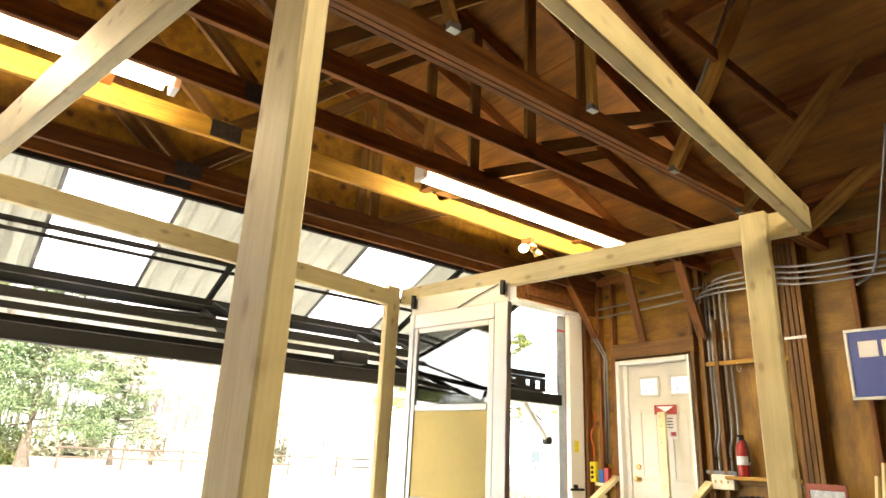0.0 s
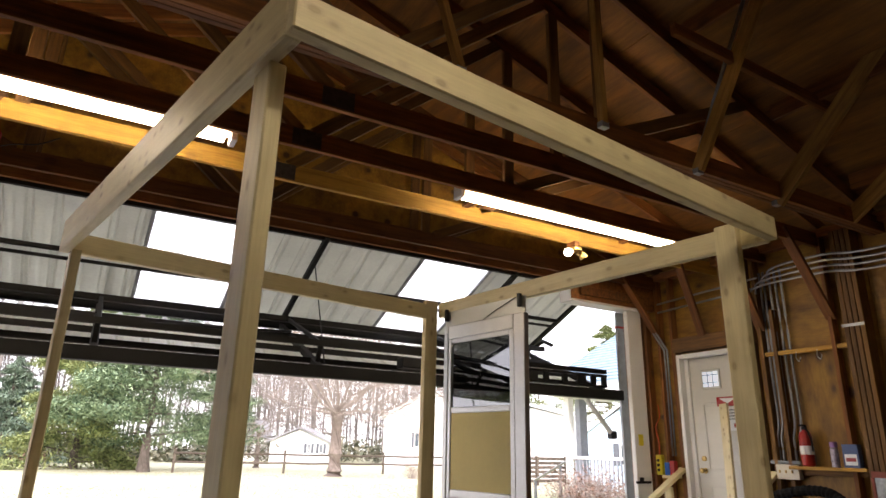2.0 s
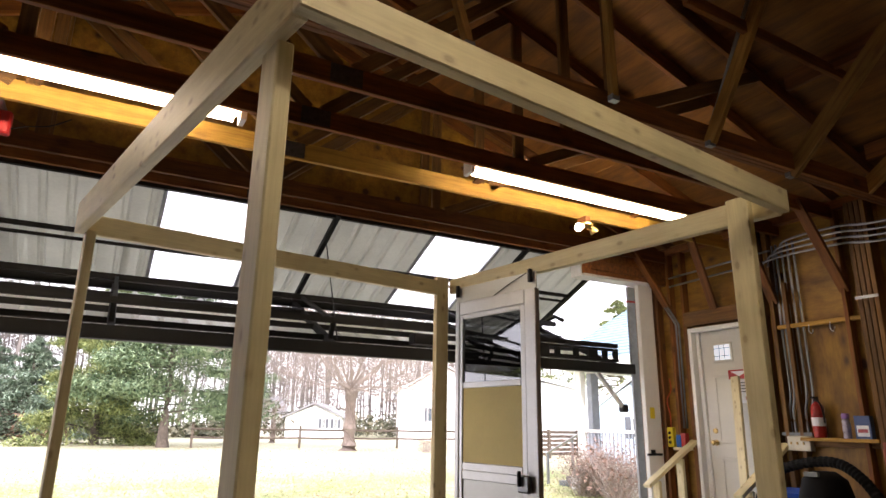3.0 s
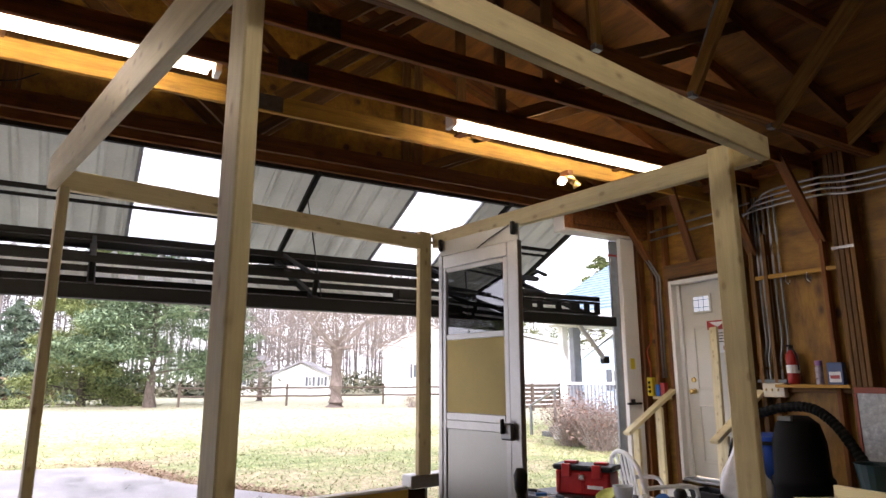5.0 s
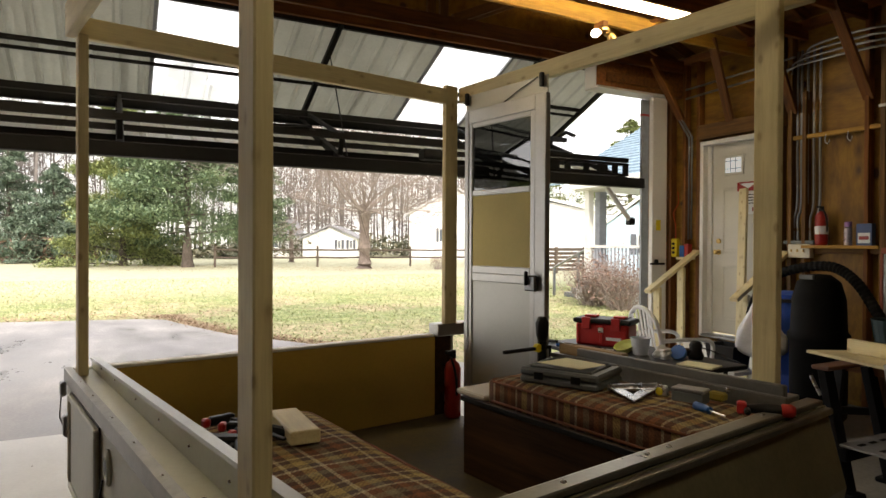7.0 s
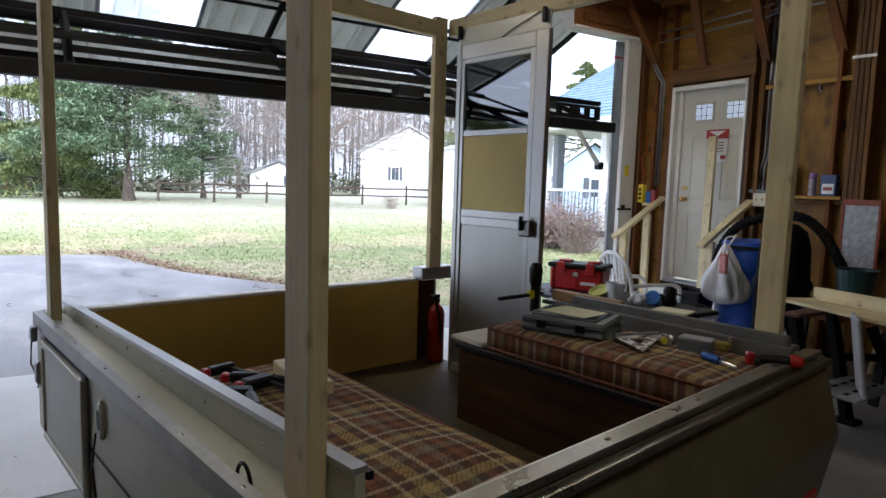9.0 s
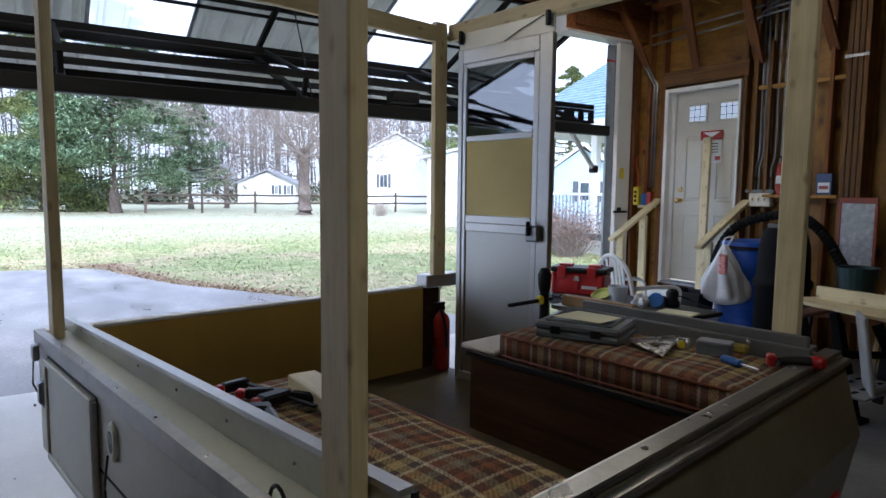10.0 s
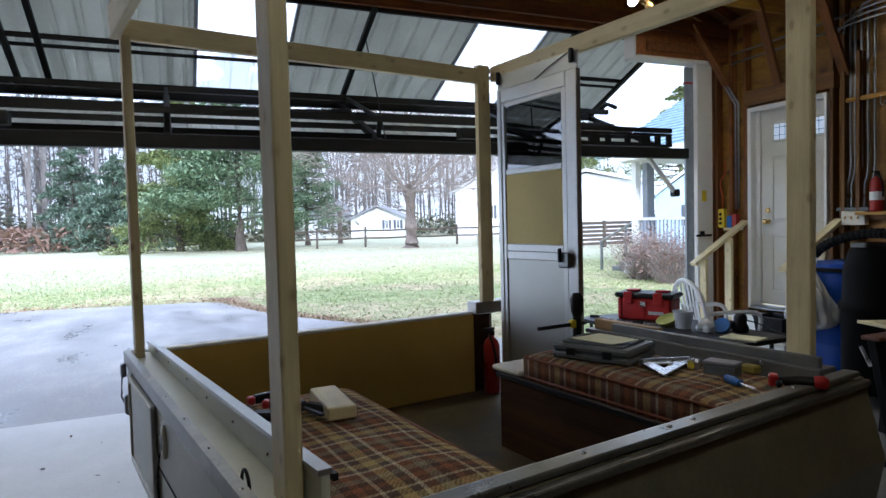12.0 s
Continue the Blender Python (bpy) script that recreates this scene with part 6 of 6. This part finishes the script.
trg = np.random.default_rng(5)
tq = trg.normal(0, 1, (5000, 3))
tq = tq / np.linalg.norm(tq, axis=1)[:, None] * (trg.uniform(0.25, 1, (5000, 1)) ** 0.6) * np.array((4.6, 4.9, 3.6)) + np.array((0, 0, 6.0))
big_tree = bpy.data.objects["bare_tree"]
leaves_mesh("twig_haze", tq[tq[:, 2] > 3.0], 0.75, TWIG, big_tree, "", -0.2, trg, 0.022)["kind"] = "stuff"

# far woods: thin bare trunks, twigs and undergrowth
rng = np.random.default_rng(21)
woods = thing("far_woods", None, "grey-brown bare winter woods with green undergrowth", "woods", kind="stuff")
wv, wf = [], []


def wood_seg(a, b, ra, rb):
    d = b - a
    d = d / np.linalg.norm(d)
    s = np.cross(d, (0.3, 0.9, 0.1))
    s /= np.linalg.norm(s)
    w = np.cross(d, s)
    i = len(wv)
    for p, r in ((a, ra), (b, rb)):
        for k in range(3):
            wv.append(tuple(p + s * r * math.cos(2.094 * k) + w * r * math.sin(2.094 * k)))
    for k in range(3):
        wf.append((i + k, i + (k + 1) % 3, i + 3 + (k + 1) % 3, i + 3 + k))


for i in range(430):
    y = rng.uniform(-60, 60)
    x = -66 - rng.uniform(0, 22) - max(0, (y - 5) * 0.1)
    h = rng.uniform(10, 19)
    r = rng.uniform(0.06, 0.17)
    p = np.array((x, y, -0.1))
    lean = rng.normal(0, 0.04, 2)
    tip = p + np.array((lean[0] * h, lean[1] * h, h))
    wood_seg(p, tip, r, r * 0.25)
    for k in range(22):
        f = rng.uniform(0.2, 1.0)
        b0 = p + (tip - p) * f
        a = rng.uniform(0, 6.28)
        L = rng.uniform(1.0, 3.4) * (1.15 - f * 0.5)
        b1 = b0 + np.array((math.cos(a) * L, math.sin(a) * L, L * rng.uniform(0.2, 0.9)))
        wood_seg(b0, b1, 0.035, 0.012)
        for m in range(3):
            c0 = b0 + (b1 - b0) * rng.uniform(0.3, 1)
            c1 = c0 + rng.normal(0, 0.6, 3) + np.array((0, 0, 0.5))
            wood_seg(c0, c1, 0.02, 0.009)
for i in range(34):
    # stout trunks at the near edge of the woods
    y = rng.uniform(-26, -3.5)
    p = np.array((-54 - rng.uniform(0, 9), y, -0.1))
    h = rng.uniform(13, 19)
    tip = p + np.array((rng.normal(0, 0.5), rng.normal(0, 0.6), h))
    r = rng.uniform(0.12, 0.26)
    wood_seg(p, tip, r, r * 0.3)
    for k in range(26):
        b0 = p + (tip - p) * rng.uniform(0.08, 0.95)
        a = rng.uniform(0, 6.28)
        L = rng.uniform(0.8, 2.6)
        b1 = b0 + np.array((math.cos(a) * L, math.sin(a) * L, L * rng.uniform(-0.1, 0.8)))
        wood_seg(b0, b1, 0.03, 0.01)
        for m in range(3):
            c0 = b0 + (b1 - b0) * rng.uniform(0.3, 1)
            wood_seg(c0, c0 + rng.normal(0, 0.5, 3), 0.016, 0.008)
me = bpy.data.meshes.new("bare_stems")
me.from_pydata(wv, [], wf)
me.materials.append(plain("grey_bark", (0.20, 0.18, 0.165), 0.9, 0, 0.3, 2, 10, 0.1))
o = new("bare_stems", me)
o.parent = woods
o["kind"] = "stuff"
under = []
for i in range(150):
    y = rng.uniform(-60, 60)
    x = -57 - rng.uniform(0, 9) - max(0, (y - 5) * 0.1)
    rr, hh = rng.uniform(1.5, 3.4), rng.uniform(1.2, 4.6) * (1.15 if y < 0 else 0.7)
    q = rng.normal(0, 0.42, (150, 3)) * np.array((rr, rr, hh * 0.55)) + np.array((x, y, hh * 0.45))
    under.append(q[q[:, 2] > 0])
twigs = np.stack([-64 - rng.uniform(0, 24, 38000), rng.uniform(-60, 60, 38000), 1.0 + 15 * rng.beta(1.6, 1.8, 38000)], 1)
o = leaves_mesh("twig_haze", twigs, 1.3, bpy.data.materials["grey_bark"], woods, "", -0.5, rng, 0.035)
o["kind"] = "stuff"
o = leaves_mesh("undergrowth", np.concatenate(under), 0.5, leafy("undergrowth_leaf", (0.07, 0.085, 0.05), (0.22, 0.20, 0.13)), woods, "", 0.1, rng)
o["kind"] = "stuff"
brush = rng.uniform((-58, -60, 0), (-48, 0, 1.7), (9000, 3))
o = leaves_mesh("dry_brush", brush, 0.4, SHRUB, woods, "", -0.4, rng)
o["kind"] = "stuff"
# leaf litter under the trees
litter = np.concatenate([rng.normal((-33, 14, 0.0), (2.4, 3.2, 0.0), (1500, 3)), rng.normal((-38, 5.6, 0), (2.6, 3.0, 0), (1200, 3)), rng.normal((-12.2, -2.5, 0), (0.35, 3.2, 0), (2200, 3)),
                         np.stack([ex := rng.uniform(-12.2, -7.0, 2600), np.interp(ex, (-12.2, -10.3, -8.8, -6.9), (2.0, 2.45, 2.95, 4.1)) + rng.normal(0, 0.16, 2600), np.zeros(2600)], 1)])
o = leaves_mesh("leaf_litter", litter + np.array((0, 0, -0.008)), 0.045, leafy("fallen_leaf", (0.28, 0.18, 0.11), (0.44, 0.31, 0.20)), None, "", 0.0, rng)
tagged(o, "brown fallen leaves scattered on the lawn", "leaves", kind="stuff")
lf = np.stack([rng.uniform(-3.6, -1.7, 26), rng.uniform(-2.0, 1.0, 26), np.full(26, 0.012)], 1)
o = leaves_mesh("blown_leaves", lf, 0.04, plain("dry_leaf", (0.12, 0.09, 0.06), 0.8), None, "", 0.0, rng)
tagged(o, "few dry leaves blown onto the concrete", "leaves", kind="stuff")


def fence(y0, y1, xa, xb, step=2.75):
    t = thing("split_rail_fence", None, "weathered split-rail fence along the lawn", "fence")
    n = int((y1 - y0) / step)
    for i in range(n + 1):
        f = i / n
        y, x = y0 + f * (y1 - y0), xa + f * (xb - xa)
        part("post", tube_along([(x, y, -0.1), (x + 0.02, y, 0.6), (x, y + 0.01, 1.25)], 0.075, 7), FENCEW, t)
        if i < n:
            g = (i + 1) / n
            for z in (0.55, 1.02):
                part("rail", tube_along([(x, y - 0.1, z), ((x + xa + g * (xb - xa)) / 2, y + step / 2, z - 0.03), (xa + g * (xb - xa), y + step + 0.1, z)], 0.062, 6), FENCEW, t)
    return t


fence(6.4, 30.0, -37.6, -34.0)


def gable_house(name, label, x0, x1, y0, y1, eave, ridge, axis, roof, windows=(), siding=0.16, at=None, paint=SIDING):
    """A clapboard house; its ridge runs along axis."""
    x0, x1 = min(x0, x1), max(x0, x1)
    t = thing(name, at, label, "house")
    part("wall", box((x0, y0, -0.1), (x1, y1, eave)), paint, t)
    o = 0.35
    if axis == "y":
        xm = (x0 + x1) / 2
        part("gable", prism(((x0, eave), (x1, eave), (xm, ridge - 0.1)), y0, y1, "y"), paint, t)
        k = (ridge - eave) / (xm - x0)
        for s in (-1, 1):
            xe = xm + s * (xm - x0 + o)
            part("roof", prism(((xm, ridge), (xe, ridge - k * (xm - x0 + o)), (xe, ridge - k * (xm - x0 + o) + 0.14), (xm, ridge + 0.16)), y0 - o, y1 + o, "y"), roof, t)
    else:
        ym = (y0 + y1) / 2
        part("gable", prism(((y0, eave), (y1, eave), (ym, ridge - 0.1)), x0, x1, "x"), paint, t)
        k = (ridge - eave) / (ym - y0)
        for s in (-1, 1):
            ye = ym + s * (ym - y0 + o)
            part("roof", prism(((ym, ridge), (ye, ridge - k * (ym - y0 + o)), (ye, ridge - k * (ym - y0 + o) + 0.14), (ym, ridge + 0.16)), x0 - o, x1 + o, "x"), roof, t)
    z = 0.2
    while z < eave - 0.05:
        part("clapboard", box((x1, y0, z), (x1 + 0.014, y1, z + siding - 0.02)), paint, t)
        part("clapboard", box((x0, y0 - 0.014, z), (x1, y0, z + siding - 0.02)), paint, t)
        z += siding
    for face, p, z0, w, h in windows:
        if face == "x":
            a = part("window", box((x1 + 0.015, p - w / 2, z0), (x1 + 0.05, p + w / 2, z0 + h), 0.01), WHITE, t)
            part("pane", box((x1 + 0.051, p - w / 2 + 0.07, z0 + 0.07), (x1 + 0.056, p + w / 2 - 0.07, z0 + h - 0.07)), plain("window_dark", (0.08, 0.10, 0.12), 0.15), a)
            for s in (-1, 1):
                part("shutter", box((x1 + 0.015, p + s * (w / 2 + 0.14) - 0.12, z0), (x1 + 0.045, p + s * (w / 2 + 0.14) + 0.12, z0 + h), 0.01), plain("shutter_grey", (0.10, 0.11, 0.13), 0.6), a)
            part("glazing_bar", box((x1 + 0.057, p - 0.015, z0 + 0.07), (x1 + 0.062, p + 0.015, z0 + h - 0.07)), WHITE, a)
    return t


gable_house("white_shed", "small white clapboard cottage with grey roof beyond the fence", 0.0, -6.0, 0.0, 5.2, 1.9, 3.05, "x", ROOFGREY, (("x", 3.5, 0.9, 0.36, 0.85), ("x", 4.6, 0.9, 0.36, 0.85)), at=pose(-57.95, 17.06, 0, 0, 0, -28))
gable_house("white_house", "large white sided house with pale roof beyond the lawn", 0.0, -9.0, 0.0, 8.8, 4.3, 6.7, "x", plain("pale_roof", (0.66, 0.66, 0.67), 0.6, 0, 0.06, 2), (("x", 3.2, 1.6, 0.8, 1.3),), at=pose(-53.17, 26.05, 0, 0, 0, -28))
gable_house("white_garage", "white sided garage with pale roof behind the porch", 0.0, -6.0, -5.0, 1.6, 3.4, 4.2, "x", plain("pale_metal_roof", (0.66, 0.66, 0.67), 0.6, 0, 0.06, 2), (), at=pose(-28.6, 25.3, 0, 0, 0, -35))
gable_house("far_house", "distant white house seen between the trees", -72.0, -66.0, 14.0, 19.0, 2.4, 3.9, "y", ROOFGREY, (("x", 16.2, 0.9, 0.8, 1.0),))

# neighbour's house with a porch
nb = thing("porch_house", None, "pale blue house with blue-grey roof and porch", "house")
part("wall", box((-10.6, 15.0, -0.1), (-4.0, 21.0, 2.9)), TRIMBLUE, nb)
for k in range(13):
    part("clapboard", box((-10.6, 14.986, 0.25 + k * 0.2), (-4.0, 15.0, 0.25 + k * 0.2 + 0.18)), TRIMBLUE, nb)


def shingled(y0, z0, y1, z1, x0, x1):
    """A roof slope of overlapping shingle courses."""
    bm = bmesh.new()
    n = 22
    for i in range(n):
        f, g = i / n, (i + 1) / n
        ya, za, yb, zb = y0 + (y1 - y0) * f, z0 + (z1 - z0) * f, y0 + (y1 - y0) * g, z0 + (z1 - z0) * g
        v = [bm.verts.new(p) for p in ((x0, ya, za + 0.05), (x1, ya, za + 0.05), (x1, yb, zb + 0.015), (x0, yb, zb + 0.015), (x0, ya, za), (x1, ya, za), (x1, yb, zb - 0.02), (x0, yb, zb - 0.02))]
        for f4 in ((0, 1, 2, 3), (7, 6, 5, 4), (0, 4, 5, 1), (1, 5, 6, 2), (3, 2, 6, 7), (0, 3, 7, 4)):
            bm.faces.new([v[q] for q in f4])
    bmesh.ops.recalc_face_normals(bm, faces=bm.faces)
    return bm


part("roof", shingled(11.9, 3.05, 16.2, 5.45, -12.7, -3.5), ROOFBLUE, nb, "blue-grey shingle roof")["kind"] = "stuff"
part("roof", shingled(20.6, 3.05, 16.2, 5.45, -12.7, -3.5), ROOFBLUE, nb, "blue-grey shingle roof")["kind"] = "stuff"
part("fascia", box((-11.8, 11.88, 2.88), (-3.5, 11.95, 3.10)), WHITE, nb)
part("porch_ceiling", box((-11.75, 12.0, 2.85), (-3.6, 15.4, 2.89)), WHITE, nb)
for x in (-11.5, -9.45, -7.4):
    part("porch_post", box((x - 0.09, 12.2, 0.45), (x + 0.09, 12.38, 2.85), 0.01), WHITE, nb)
part("corner_column", box((-11.75, 12.7, 0.45), (-11.55, 12.95, 2.85), 0.01), plain("grey_column", (0.30, 0.32, 0.36), 0.6), nb)
part("porch_floor", box((-11.75, 12.1, 0.3), (-6.0, 15.38, 0.45)), GREYPL, nb)
part("porch_skirt", box((-11.75, 12.08, -0.05), (-6.0, 12.1, 0.3)), WHITE, nb)
for z in (0.55, 1.35):
    part("porch_rail", box((-11.4, 12.26, z), (-7.4, 12.32, z + 0.07)), WHITE, nb)
for i in range(30):
    x = -11.3 + i * 0.13
    part("baluster", box((x - 0.015, 12.275, 0.62), (x + 0.015, 12.305, 1.35)), plain("baluster_grey", (0.35, 0.37, 0.42), 0.6) if i == 0 else bpy.data.materials["baluster_grey"], nb)
win = part("window", box((-10.4, 14.93, 1.0), (-9.4, 14.98, 2.1), 0.01), WHITE, nb)
for q in range(7):
    part("blind_slat", box((-10.32, 14.915, 1.08 + q * 0.14), (-9.48, 14.929, 1.19 + q * 0.14)), WHITEPL, win)
for q in range(3):
    part("porch_step", box((-11.75 - 0.3 * (q + 1), 12.4, -0.05), (-11.75 - 0.3 * q, 13.6, 0.36 - 0.13 * q)), GREYPL, nb)
part("step_rail", tube_along([(-11.5, 12.35, 1.38), (-13.1, 12.35, 0.75)], 0.035, 6), GALV, nb)
for x, z in ((-12.0, 1.2), (-13.05, 0.78)):
    part("step_post", box((x - 0.03, 12.32, -0.05), (x + 0.03, 12.38, z)), GALV, nb)
gable_house("blue_cottage", "small pale blue gabled cottage beyond the porch", -4.0, 0.0, 0.0, 2.9, 2.35, 3.45, "x", WHITE, (("x", 1.75, 1.0, 0.9, 0.9),), 0.2, pose(-19.95, 20.5, 0, 0, 0, -42), TRIMBLUE)
deck = thing("wood_deck", None, "brown plank fence and deck beyond the porch", "deck")
for q in range(6):
    part("plank", box((-24.0, 19.0, 0.1 + q * 0.2), (-23.95, 24.5, 0.25 + q * 0.2)), FENCEW, deck)
for q in range(4):
    part("deck_post", box((-24.05, 19.0 + q * 1.8, -0.05), (-23.9, 19.12 + q * 1.8, 1.3)), FENCEW, deck)


def twig_bush(x, y, r, h, n, label, seed):
    rg = np.random.default_rng(seed)
    t = thing("bush", pose(x, y, -0.05), label, "bush", "bushes")
    v, f = [], []
    for i in range(n):
        a, e = rg.uniform(0, 6.28), rg.uniform(0.3, 1.0)
        p0 = np.array((rg.normal(0, 0.12), rg.normal(0, 0.12), 0))
        p1 = p0 + np.array((math.cos(a) * r * rg.uniform(0.3, 1), math.sin(a) * r * rg.uniform(0.3, 1), h * e))
        pm = (p0 + p1) / 2 + rg.normal(0, 0.08, 3)
        for q0, q1, w in ((p0, pm, 0.009), (pm, p1, 0.006)):
            i0 = len(v)
            s = np.array((rg.normal(), rg.normal(), 0.1))
            s = s / np.linalg.norm(s) * w
            v += [tuple(q0 - s), tuple(q0 + s), tuple(q1 + s * 0.5), tuple(q1 - s * 0.5)]
            f.append((i0, i0 + 1, i0 + 2, i0 + 3))
    me = bpy.data.meshes.new("stems")
    me.from_pydata(v, [], f)
    me.materials.append(TWIG)
    o = new("crown", me)
    o.parent = t
    q = rg.normal(0, 0.45, (n * 5, 3)) * np.array((r, r, h * 0.5)) + np.array((0, 0, h * 0.6))
    leaves_mesh("leaves", q[q[:, 2] > 0.05], 0.055, SHRUB, t, "", 0.0, rg)
    return t


twig_bush(-10.3, 11.4, 0.8, 1.2, 420, "twiggy reddish-brown winter bush beside the porch", 31)
twig_bush(-9.2, 11.3, 0.8, 1.1, 400, "twiggy reddish-brown winter bush by the porch rail", 32)
twig_bush(-30.5, 17.5, 0.6, 0.9, 120, "small bare bush beside the fence", 33)


# ---- lawn blades where the grass lies nearest ----
rg = np.random.default_rng(77)
gq = np.stack([-6.0 - 20.0 * rg.uniform(0, 1, 90000) ** 1.3, rg.uniform(-9, 15, 90000), np.full(90000, -0.02)], 1)
drive_free = gq[(gq[:, 0] < -12.3) | (gq[:, 1] > 2.6 + np.maximum(0, gq[:, 0] + 9.2) * 0.62)]
o = leaves_mesh("grass", drive_free, 0.038, leafy("grass_blade", (0.33, 0.39, 0.17), (0.58, 0.56, 0.33)), None, "", -0.5, rg)
tagged(o, "short straw-tinged winter grass of the lawn", "grass", kind="stuff")
